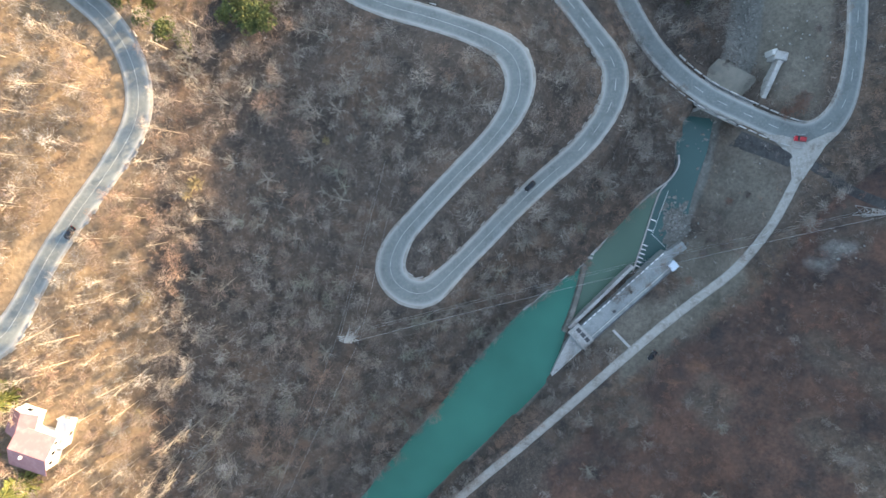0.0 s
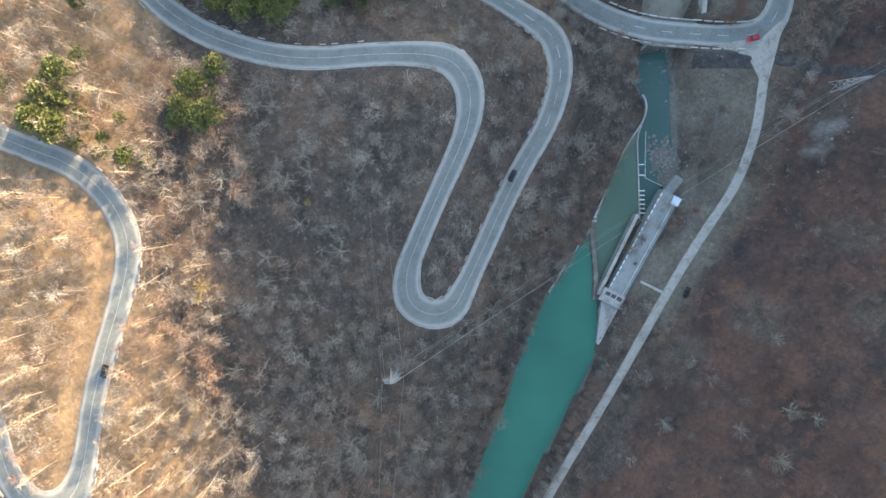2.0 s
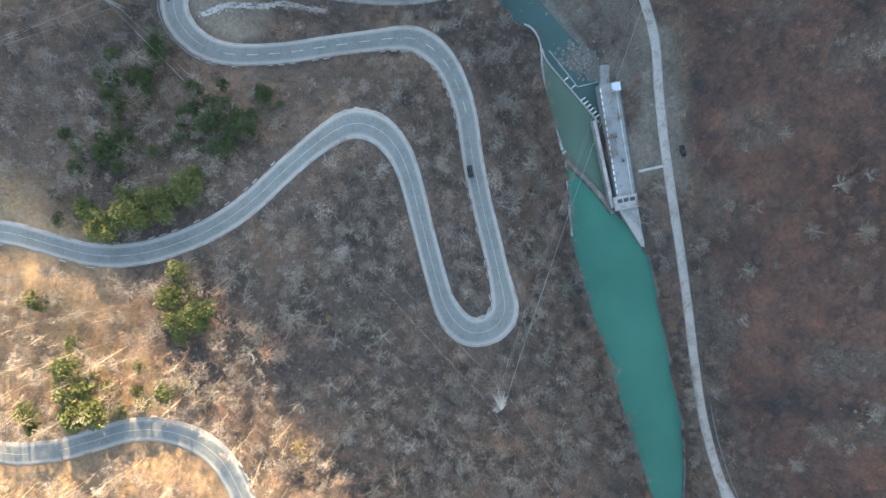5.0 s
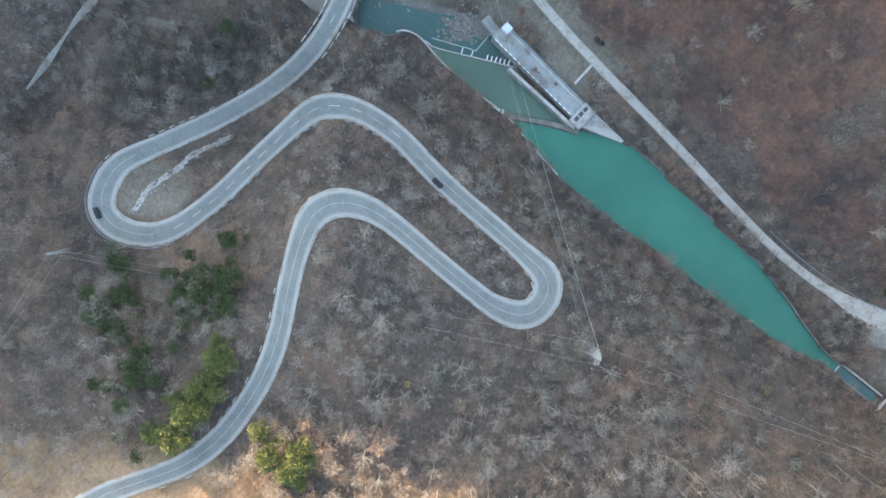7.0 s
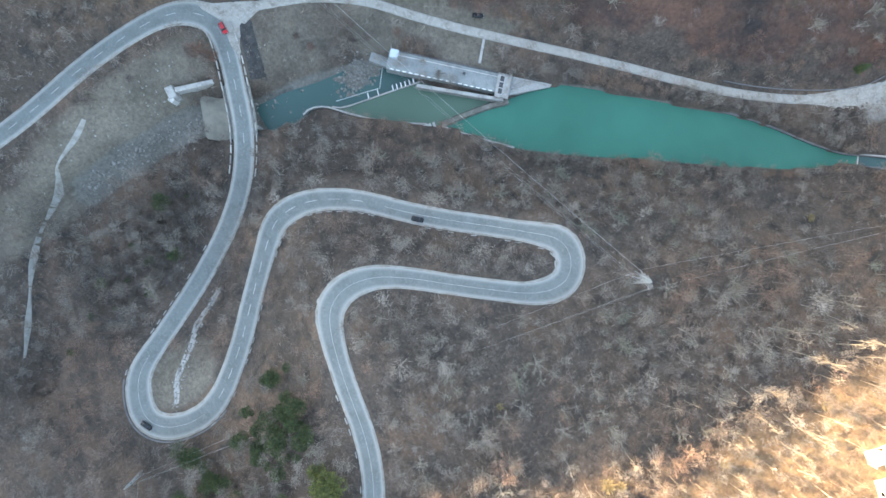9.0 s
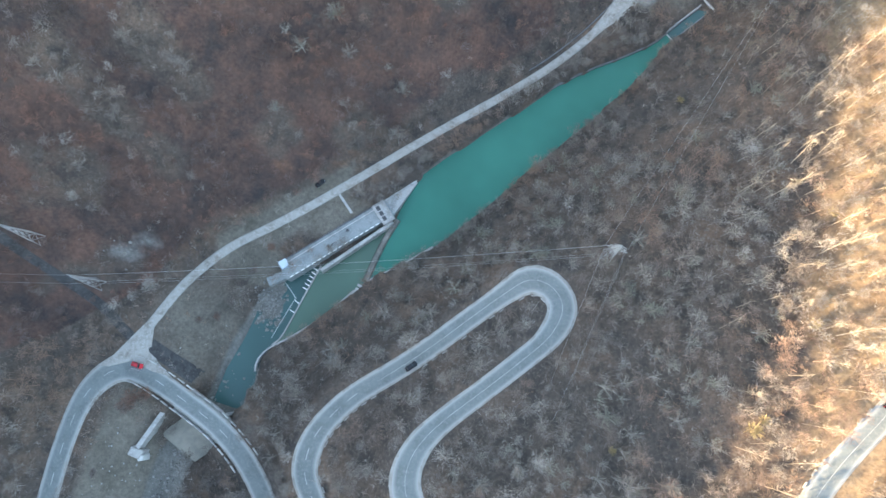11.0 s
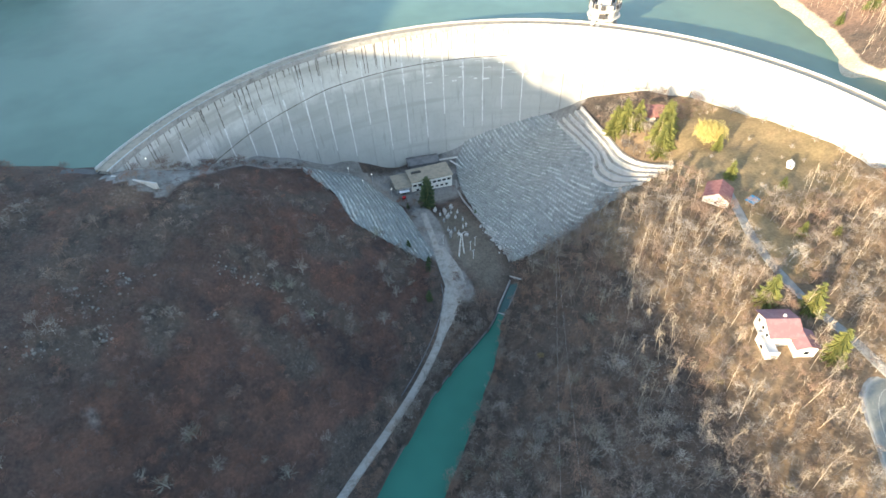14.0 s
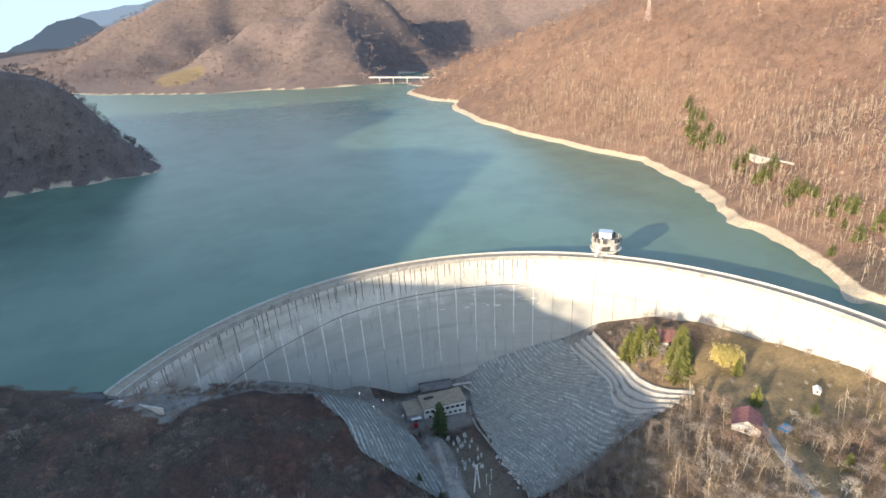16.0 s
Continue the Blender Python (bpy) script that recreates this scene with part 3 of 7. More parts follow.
def height(x, y):
    """The ground at each place."""
    x, y = np.asarray(x, float), np.asarray(y, float)
    z = raw_height(x, y)
    far = ease((np.hypot(x - 60, y - 100) - 330) / 300)
    above = ease((z - 92) / 60)
    z = z + ripple(x, y) * (1 - far) + gullies(x, y) * far * above * (1 - 0.5 * ease((y - 1900) / 500))
    shore = np.exp(-((z - 81) / 7) ** 2) * ease((x - 270) / 15) * (y > 150)
    z = z + shore * (1.3 * np.sin(0.031 * y + 2.1 * np.sin(0.017 * y + 1)) + 0.6 * np.sin(y * 0.13 + 0.05 * x + 2.6 * np.sin(y * 0.041)) + 0.2 * np.sin(y * 0.33 - 0.12 * x + 3.0 * np.sin(y * 0.09)))
    near = (np.abs(x - 40) < 300) & (np.abs(y - 30) < 330)
    xn, yn, zn = x[near], y[near], z[near]
    for line, flat, soft, drop in ((ROAD, 5.6, 6, 0.25), (ROAD_UP, 5.6, 6, 0.25), (TRACK, 3.2, 5, 0.2), (DRIVE, 2.4, 4, 0.2)):
        d, rz = nearest(xn, yn, line)
        u = 1 - ease((d - flat) / soft)
        zn = zn * (1 - u) + (rz - drop) * u
    # the stream passes under the road's bridge
    d, rz = nearest(xn, yn, STREAM)
    u = 1 - ease((d - 5.0) / 4.5)
    zn = np.where(d < 12, np.minimum(zn, zn * (1 - u) + (rz - 0.5) * u), zn)
    wet = inside(xn, yn, CANAL) | inside(xn, yn, BASIN)
    dc = np.minimum(nearest(xn, yn, CANAL)[0], 1e3)
    zn = np.where(wet, -2.5 + 2.0 * (1 - ease(dc / 2.5)), zn)
    shoal = 0.5 * np.sin(xn * 0.9 + 1.2 * np.sin(yn * 0.7)) * np.sin(yn * 0.8) + 0.9 * ease((yn - 8) / 12) * ease((-52 - xn) / 5)
    zn = np.where(inside(xn, yn, POOL), -1.75 + shoal, zn)
    zn = np.where(inside(xn, yn, APRON), np.minimum(zn, -1.6), zn)
    # the dam stands in a cut
    r = np.hypot(xn - DAM_C[0], yn - DAM_C[1])
    z[near] = zn
    return z


# ---- the ground, one sheet ----
def graded(lo, a, b, hi, fine, grow):
    mid = list(np.arange(a, b + 0.01, fine))
    up, s = [mid[-1]], fine
    while up[-1] < hi:
        s = min(s * grow, 60)
        up.append(up[-1] + s)
    down, s = [mid[0]], fine
    while down[-1] > lo:
        s = min(s * grow, 60)
        down.append(down[-1] - s)
    return np.array(down[:0:-1] + mid + up[1:])


GX, GY = graded(-1700, -160, 385, 1700, 2.6, 1.04), graded(-900, -165, 305, 3900, 2.6, 1.014)
XX, YY = np.meshgrid(GX, GY)
ZZ = height(XX, YY)


def ground_at(x, y):
    """The sheet's height at one place or many."""
    x, y = np.asarray(x, float), np.asarray(y, float)
    i = np.clip(np.searchsorted(GX, x) - 1, 0, len(GX) - 2)
    j = np.clip(np.searchsorted(GY, y) - 1, 0, len(GY) - 2)
    u, v = (x - GX[i]) / (GX[i + 1] - GX[i]), (y - GY[j]) / (GY[j + 1] - GY[j])
    return (ZZ[j, i] * (1 - u) + ZZ[j, i + 1] * u) * (1 - v) + (ZZ[j + 1, i] * (1 - u) + ZZ[j + 1, i + 1] * u) * v


def grey_patch(x, y):
    """Where the red hillside turns grey and stony, from -1 to 1."""
    return np.sin(x * 0.105 + 1.7 * np.sin(y * 0.071 + 1) + 0.8) * np.sin(y * 0.12 - 0.05 * x + 1.9 * np.sin(x * 0.06)) + 0.3 * np.sin(x * 0.31 + y * 0.17) * np.sin(y * 0.29)


def masks():
    """Where the ground is grass, bed, shore and so on: soft values from 0 to 1."""
    x, y, z = XX, YY, ZZ
    out = {}

    def blobs(spots, soft=0.35):
        v = np.zeros(x.shape)
        for cx, cy, rx, ry in spots:
            q = np.sqrt(((x - cx) / rx) ** 2 + ((y - cy) / ry) ** 2)
            v = np.maximum(v, 1 - ease((q - 1 + soft) / (2 * soft)))
        return v
    # above the track and its continuation the litter is redder
    track, _ = nearest(x, y, TRACK[::3])
    west = ((x + 15) * -0.64 + (y - 90) * 0.77 > 4) & (y < 262) & (x > -260)
    out["rust"] = np.where(west, ease((track - 5) / 8) * (1 - 0.35 * ease((track - 45) / 60)), 0) * (0.72 - 0.34 * ease((grey_patch(x, y) - 0.15) / 0.5))
    # dry litter, paler across the lit slope: sunlight put into its colour
    out["sunlit_straw"] = ease((x - 0.12 * y - 98 + 0.55 * np.clip(-30 - y, 0, 60)) / 30) * (1 - ease((x - 270) / 12)) * (y < 215) * 0.75
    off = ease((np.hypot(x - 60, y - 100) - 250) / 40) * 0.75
    # distant ground gets a greyed tint, the air's haze put into its colour
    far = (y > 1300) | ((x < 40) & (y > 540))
    out["hill"], out["hazed_dun"] = off * ((x > 250) & ~far), off * far
    verge = (1 - ease((track - 5) / 5)) * ease((x + 88) / 8) * (1 - ease((x + 38) / 8)) * (y > 10)
    out["grass"] = np.maximum.reduce([verge * 0.75, blobs(((-84, 8, 19, 24),), 0.6) * 0.62, blobs(((-101, -58, 12, 46), (-68, 36, 11, 9), (-12, -98, 10, 16), (-95, -105, 10, 30)), 0.5), blobs(((-40, 58, 27, 10), (96, 205, 15, 36)), 0.6) * 0.72, blobs(((64, 44, 9, 7), (44, 52, 14, 3)), 0.8) * 0.4])
    out["lawn"] = blobs(((215, 155, 40, 42), (196, 213, 16, 13), (230, 190, 14, 26), (182, 105, 12, 20), (-90, 1720, 62, 100)))
    bed, _ = nearest(x, y, STREAM_OPEN)
    wet = inside(x, y, CANAL) | inside(x, y, BASIN) | inside(x, y, POOL)
    out["mud"] = np.maximum(1 - ease((bed - 4) / 4), wet * 1.0)
    r = np.hypot(x - DAM_C[0], y - DAM_C[1])
    lake = (r > DAM_R + 2) & (y > 100) & ((x > 240) | (y > 330))
    rim = np.where((y > 1300) | (x < 0), 0.6, 2.2)
    out["shore"] = np.where(lake, 1 - ease((z - LAKE - rim) / (rim + 0.4)), 0)
    out["earth"] = blobs(((-42, 79, 6, 2.5), (-52, 79, 6, 2), (-61, 74, 5, 3), (-36, 84, 4, 2)), 0.9) * 0.55
    out["sand"] = blobs(((-79, -32, 6, 6), (-70, -12, 4, 5)))
    a = np.degrees(np.arctan2(y - DAM_C[1], x - DAM_C[0]))
    ledge = (r > 140) & (r < 172) & (a > 100) & (a < 146)
    out["rock"] = np.maximum.reduce([np.where(ledge, ease((r - 143) / 8), 0), blobs(((-70, 171, 5, 3), (-65, 163, 4, 6), (-55, 172, 7, 3), (-62, 154, 3, 6), (-20, 176, 6, 3), (-12, 171, 6, 2.5), (-29, 158, 5, 3), (2, 160, 5, 6), (-81, 151, 6, 3), (-114, 34, 9, 6), (96, 107, 14, 2.5), (125, 99, 12, 2.5), (108, 205, 4, 12), (-30, 200, 10, 4), (-95, 95, 9, 4), (-50, 120, 8, 3), (-38, 138, 9, 3), (20, 150, 6, 4), (-70, 130, 4, 8)), 0.9) * 0.40, blobs(((-112, 33, 8, 4), (-104, 38, 5, 3)), 0.9) * 0.6, blobs(((79, 180, 7, 12), (88, 262, 34, 20), (184, 258, 12, 9), (160, 268, 16, 8), (134, 280, 26, 9), (114, 225, 4, 40), (78, 222, 8, 28)), 0.4) * 0.9])
    return out


def build_ground():
    nx = len(GX)
    i = (np.arange(len(GY) - 1)[:, None] * nx + np.arange(nx - 1)[None, :]).ravel()
    f = np.stack([i, i + 1, i + nx + 1, i + nx], 1)
    me = mesh_data("ground", np.stack([XX, YY, ZZ], -1).reshape(-1, 3), f, "litter", smooth=True)
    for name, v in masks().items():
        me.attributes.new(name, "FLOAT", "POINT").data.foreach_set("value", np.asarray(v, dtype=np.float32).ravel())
    return tagged(part("ground", me), "valley floor and slopes under brown leaf litter", "ground", kind="structure")


build_ground()


# ---- roads ----
def bend_width(line, extra):
    """Roads are wider in their sharp bends."""
    d = np.gradient(line[:, :2], axis=0)
    a = np.unwrap(np.arctan2(d[:, 1], d[:, 0]))
    c = np.abs(np.gradient(a)) / 2.0
    for _ in range(30):
        c[1:-1] = (c[:-2] + 2 * c[1:-1] + c[2:]) / 4
    return 1 + extra * ease(c / 0.09)


def build_road(name, line, half, edge, label, mat="asphalt", extra=0.0):
    wide = bend_width(line, extra)
    road = tagged(part(name, ribbon(name, line, [(half, 0.0), (half * 0.72, 0.03), (half * 0.3, 0.055), (0, 0.06), (-half * 0.3, 0.055), (-half * 0.72, 0.03), (-half, 0.0)], mat, wide, (1.0, 0.35, 0.0, 0.25, 0.0, 0.35, 1.0))), label, "road", kind="structure")
    if edge > half:
        for s in (1, -1):
            offs = [(s * half, -0.005), (s * edge, -0.12), (s * (edge + 0.5), -0.6)]
            part("shoulder", ribbon("shoulder", line, offs if s < 0 else offs[::-1], "shoulder", wide), road, "pale gravel shoulder")
    return road


def dashes(road, line, length, gap, width, z, start=0, end=None, off=0.0):
    step = 2.0
    n, m = int(length / step), int((length + gap) / step)
    seg = line[start:end]
    nn = sides(seg)
    v, f = [], []
    i = 0
    while i + n < len(seg):
        q = seg[i:i + n + 1]
        s = nn[i:i + n + 1]
        base = len(v)
        for p, w in zip(q, s):
            c = p[:2] + w * off
            v += [(*(c + w * width), p[2] + z), (*(c - w * width), p[2] + z)]
        f += [(base + 2 * k, base + 2 * k + 1, base + 2 * k + 3, base + 2 * k + 2) for k in range(n)]
        i += max(m, n)
    return part("road_marking", mesh_data("road_marking", v, f, "paint"), road, "worn white centre line")


main_road = build_road("road", ROAD, 2.95, 3.5, "winding grey asphalt road with pale gravel shoulders", extra=0.45)
dashes(main_road, ROAD, 4, 6, 0.09, 0.075, 0, 100)
dashes(main_road, ROAD, 4, 4, 0.10, 0.075, 168, 222)
dashes(main_road, ROAD, 12, 0, 0.06, 0.075, 140, 168)
dashes(main_road, ROAD, 12, 0, 0.06, 0.075, 222, 520)
upper_road = build_road("road_upper", ROAD_UP, 2.95, 3.5, "sunlit asphalt road climbing through bare woods", extra=0.45)
dashes(upper_road, ROAD_UP, 12, 0, 0.06, 0.075)
build_road("gravel_track", TRACK, 1.45, 1.7, "pale gravel service track beside the canal", "gravel")
build_road("driveway", DRIVE, 1.6, 1.9, "narrow grey driveway to the houses", "shoulder")


def draped(name, line, wide, mat, label, category, lift=0.10):
    """A strip laid on the ground along a line; wide holds its half width place by place."""
    n, k = sides(line), len(line)
    rows = []
    for u in np.linspace(-1, 1, 9):
        x, y = line[:, 0] - n[:, 0] * u * wide, line[:, 1] - n[:, 1] * u * wide
        rows.append(np.c_[x, y, ground_at(x, y) + lift - 0.12 * u ** 4])
    v = np.stack(rows, 1).reshape(-1, 3)
    f = [(i * 9 + j, i * 9 + j + 1, i * 9 + j + 10, i * 9 + j + 9) for i in range(k - 1) for j in range(8)]
    return tagged(part(name, mesh_data(name, v, f, mat)), label, category, kind="structure")


yard = spline([(58, 153, 0), (66, 163, 0), (73, 173, 0), (78.5, 183, 0), (80, 194, 0), (79.5, 206, 0)], 1.5)
draped("gravel_yard", yard, 2.0 + 3.4 * np.sin(np.linspace(0, math.pi, len(yard))) ** 1.5, "gravel", "pale gravel yard where the track widens", "road")
path = spline([(-108, -68, 0), (-106, -73, 0), (-102, -84, 0), (-96, -95, 0), (-90, -109, 0), (-84, -118, 0), (-76, -127, 0), (-67, -136, 0), (-56, -147, 0)], 1.5)
draped("meadow_path", path, 0.7 + 0.3 * np.sin(np.arange(len(path)) * 0.37), "shoulder", "pale dirt path across the meadow", "path", 0.3)
chute = spline([(-79.5, -8.8, 0), (-88, -4.6, 0), (-98.5, 0.6, 0)], 1.5)
draped("stone_chute", chute, np.full(len(chute), 2.6), "shaded_wet_lining", "dark concrete chute beside the bridge, shade put into its colour", "channel", 0.2)
ditch = spline([(-105.5, 2.5, 0), (-110, 6.6, 0), (-116, 12, 0), (-127.4, 18.7, 0), (-138, 25, 0), (-149, 34, 0)], 1.5)
draped("ditch", ditch, np.full(len(ditch), 1.7), "shaded_wet_lining", "dark lined ditch running down the hillside, shade put into its colour", "channel", 0.15)
am = bmesh.new()
for poly, z in ((APRON, -0.5), (APRON + (APRON.mean(0) - APRON) * 0.35 + (-1.5, 3.0), -0.42)):
    top, low = ([am.verts.new((x, y, q)) for x, y in poly] for q in (z, -2.4))
    am.faces.new(top)
    for k in range(4):
        am.faces.new((top[k], low[k], low[(k + 1) % 4], top[(k + 1) % 4]))
bmesh.ops.recalc_face_normals(am, faces=am.faces[:])
tagged(part("river_apron", (am, "sand")), "worn concrete apron under silt upstream of the bridge", "apron", kind="structure")

mouth = [(-115, -8.5, 9.03), (-110, -4, 8.95), (-105.5, 3, 8.5), (-102, 8, 8.25), (-98.3, 7, 8.25), (-97.5, 0, 8.6), (-94, -5, 8.9), (-88, -9.5, 9.03), (-95, -8.6, 9.06), (-103, -5.6, 9.06), (-111, -8.6, 9.06)]
jm = bmesh.new()
jm.faces.new([jm.verts.new((x, y, z + 0.02)) for x, y, z in mouth][::-1])
bmesh.ops.triangulate(jm, faces=jm.faces[:])
tagged(part("track_mouth", (jm, "gravel")), "pale gravel fan where the track meets the road", "road", kind="structure")


# ---- water ----
def flat(name, poly, z, mat):
    bm = bmesh.new()
    bm.faces.new([bm.verts.new((p[0], p[1], z)) for p in poly])
    bmesh.ops.triangulate(bm, faces=bm.faces[:])
    bmesh.ops.recalc_face_normals(bm, faces=bm.faces[:])
    if sum(f.normal.z for f in bm.faces) < 0:
        bmesh.ops.reverse_faces(bm, faces=bm.faces[:])
    return part(name, (bm, mat))


tagged(flat("canal_water", CANAL, 0.0, "canal"), "opaque turquoise water in the tailrace canal", "water", kind="structure")
tagged(flat("basin_water", BASIN, -0.5, "basin"), "still green water between the weir and the intake", "water", kind="structure")
tagged(flat("pool_water", POOL, -1.2, "stream"), "shallow dark teal water among stones below the bridge", "water", kind="structure")
lake_edge = [tuple(p) for p in arc(DAM_R + 1, -12, 146, 2)] + [(-70, 235), (-140, 260), (-260, 400), (-700, 900), (-1600, 1800), (-1600, 2400), (700, 2400), (700, 200), (420, 60)]
tagged(flat("lake_water", lake_edge, LAKE, "lake"), "calm blue-green reservoir water", "water", kind="structure")


# ---- the dam ----
def foot(deg):
    return float(np.interp(deg, [-14, 5, 14, 28, 40, 49, 56, 62, 68, 78, 90, 101, 108, 114, 125, 137, 144, 150], [84, 66, 62, 59, 55, 44, 35, 18, 8, 2, 2, 4, 12, 28, 50, 68, 82, 84])) - 5


def face_radius(z):
    return 170.3 - 10.5 * ((CREST - z) / 88.0) ** 1.15


def build_dam():
    dam = thing("dam", pose(0, 0, 0), "tall curved concrete arch dam streaked with stains", "dam")
    step = 4.0
    k = 0
    deg = -16.1
    while deg < 142:
        a0, a1 = deg + 0.035, deg + step - 0.035
        v, f = [], []
        nz, na = 9, 5
        for a in np.linspace(a0, a1, na):
            r = math.radians(a)
            zb = foot(a)
            for z in np.linspace(CREST - 1.2, zb, nz):
                R = face_radius(z)
                v.append((DAM_C[0] + R * math.cos(r), DAM_C[1] + R * math.sin(r), z))
            for z in (zb, CREST - 1.2):
                R = DAM_R + 3.2
                v.append((DAM_C[0] + R * math.cos(r), DAM_C[1] + R * math.sin(r), z))
        m = nz + 2
        for i in range(na - 1):
            for j in range(m):
                f.append((i * m + j, i * m + (j + 1) % m, (i + 1) * m + (j + 1) % m, (i + 1) * m + j))
        bm = bmesh.new()
        vs = [bm.verts.new(p) for p in v]
        for q in f:
            bm.faces.new([vs[t] for t in q])
        bm.faces.new(vs[:m])
        bm.faces.new(vs[-m:][::-1])
        bmesh.ops.recalc_face_normals(bm, faces=bm.faces[:])
        part("block", (bm, "dam"), dam)
        deg += step
        k += 1
    r = np.random.default_rng(3)

    def streak(deg, top, low, wide, mat, label):
        """A thin crust of lime or dirt that has run down the face."""
        if top - low < 2:
            return
        zs = np.linspace(top, low, 12)
        w = wide * (0.45 + 0.8 * r.random(12)) * np.linspace(1.0, 0.5, 12)
        mid = np.radians(deg) + r.normal(size=12) * 0.0006
        v = [((DAM_C[0] + (face_radius(z) - 0.05) * math.cos(t + s * q / 170)), DAM_C[1] + (face_radius(z) - 0.05) * math.sin(t + s * q / 170), z) for z, q, t in zip(zs, w, mid) for s in (-0.5, 0.5)]
        part("streak", mesh_data("streak", v, [(2 * i, 2 * i + 1, 2 * i + 3, 2 * i + 2) for i in range(11)], mat), dam, label)
    for i in range(18):
        d = 67.9 + 4.0 * (i - 1)
        streak(d, min(83, 72 + r.uniform(0, 8)), max(foot(d) + 2, r.uniform(22, 44)), 1.05, "lime", "white lime streak along a joint")
    for i in range(70):
        d = 64 + i * 1.13 + r.uniform(-0.5, 0.5)
        streak(d, CREST - 1.3, CREST - 1.3 - min(r.uniform(2, 16), CREST - 3 - foot(d)), 0.8, "grime", "dark damp streak below the crest")
    for i in range(34):
        d, z, w = r.uniform(61, 84), r.uniform(58, 76), r.uniform(1.2, 5.0)
        h = r.uniform(0.3, 1.1)
        v = [(DAM_C[0] + (face_radius(q) - 0.06) * math.cos(math.radians(d) + t / 170), DAM_C[1] + (face_radius(q) - 0.06) * math.sin(math.radians(d) + t / 170), q) for q in (z, z - h * r.uniform(0.5, 1)) for t in np.linspace(-w / 2, w / 2, 5)]
        part("patch", mesh_data("patch", v, [(k, k + 1, k + 6, k + 5) for k in range(4)], "lime"), dam, "white lime patch along a lift")
    a = np.radians(np.linspace(67, 133, 60))
    zs = np.interp(np.degrees(a), (67, 90, 103, 112, 118, 124, 133), (71, 70, 69, 66, 64.5, 62, 59))
    v = []
    for t, z in zip(a, zs):
        for dr, dz in ((0.05, 0.2), (-0.2, 0.15), (-0.2, -0.15), (0.05, -0.4)):
            q = face_radius(z) + dr
            v.append((DAM_C[0] + q * math.cos(t), DAM_C[1] + q * math.sin(t), z + dz))
    part("ledge", mesh_data("ledge", v, [(4 * i + j, 4 * i + j + 1, 4 * i + j + 5, 4 * i + j + 4) for i in range(59) for j in range(3)], "grime"), dam, "narrow dark ledge across the face")
    a = np.radians(np.linspace(-16, 144.6, 240))

    def along(r, z=CREST):
        return np.c_[DAM_C[0] + r * np.cos(a), DAM_C[1] + r * np.sin(a), np.full(len(a), z)]
    mid = along(DAM_R)
    part("core", ribbon("core", along(DAM_R, 0), [(-2.4, 80), (-2.4, 86.75), (2.0, 86.75), (2.0, 80)], "concrete"), dam, "dark joint filling")
    part("crest_road", ribbon("crest_road", mid, [(2.6, -1.15), (2.6, 0.0), (-3.4, 0.0), (-3.4, -1.15)], "flat_roof"), dam, "pale brown roadway along the crest")
    part("parapet", ribbon("parapet", mid, [(3.4, -1.5), (3.4, 1.0), (3.0, 1.0), (3.0, -0.1)], "concrete"), dam, "stained concrete parapet")
    part("parapet", ribbon("parapet", mid, [(-3.2, -0.1), (-3.2, 1.0), (-3.6, 1.0), (-3.6, -1.5)], "pale_concrete"), dam, "pale concrete parapet")
    part("kerb", ribbon("kerb", mid, [(2.2, 0.0), (2.2, 0.18), (1.5, 0.18), (1.5, 0.0)], "pale_concrete"), dam)
    return dam


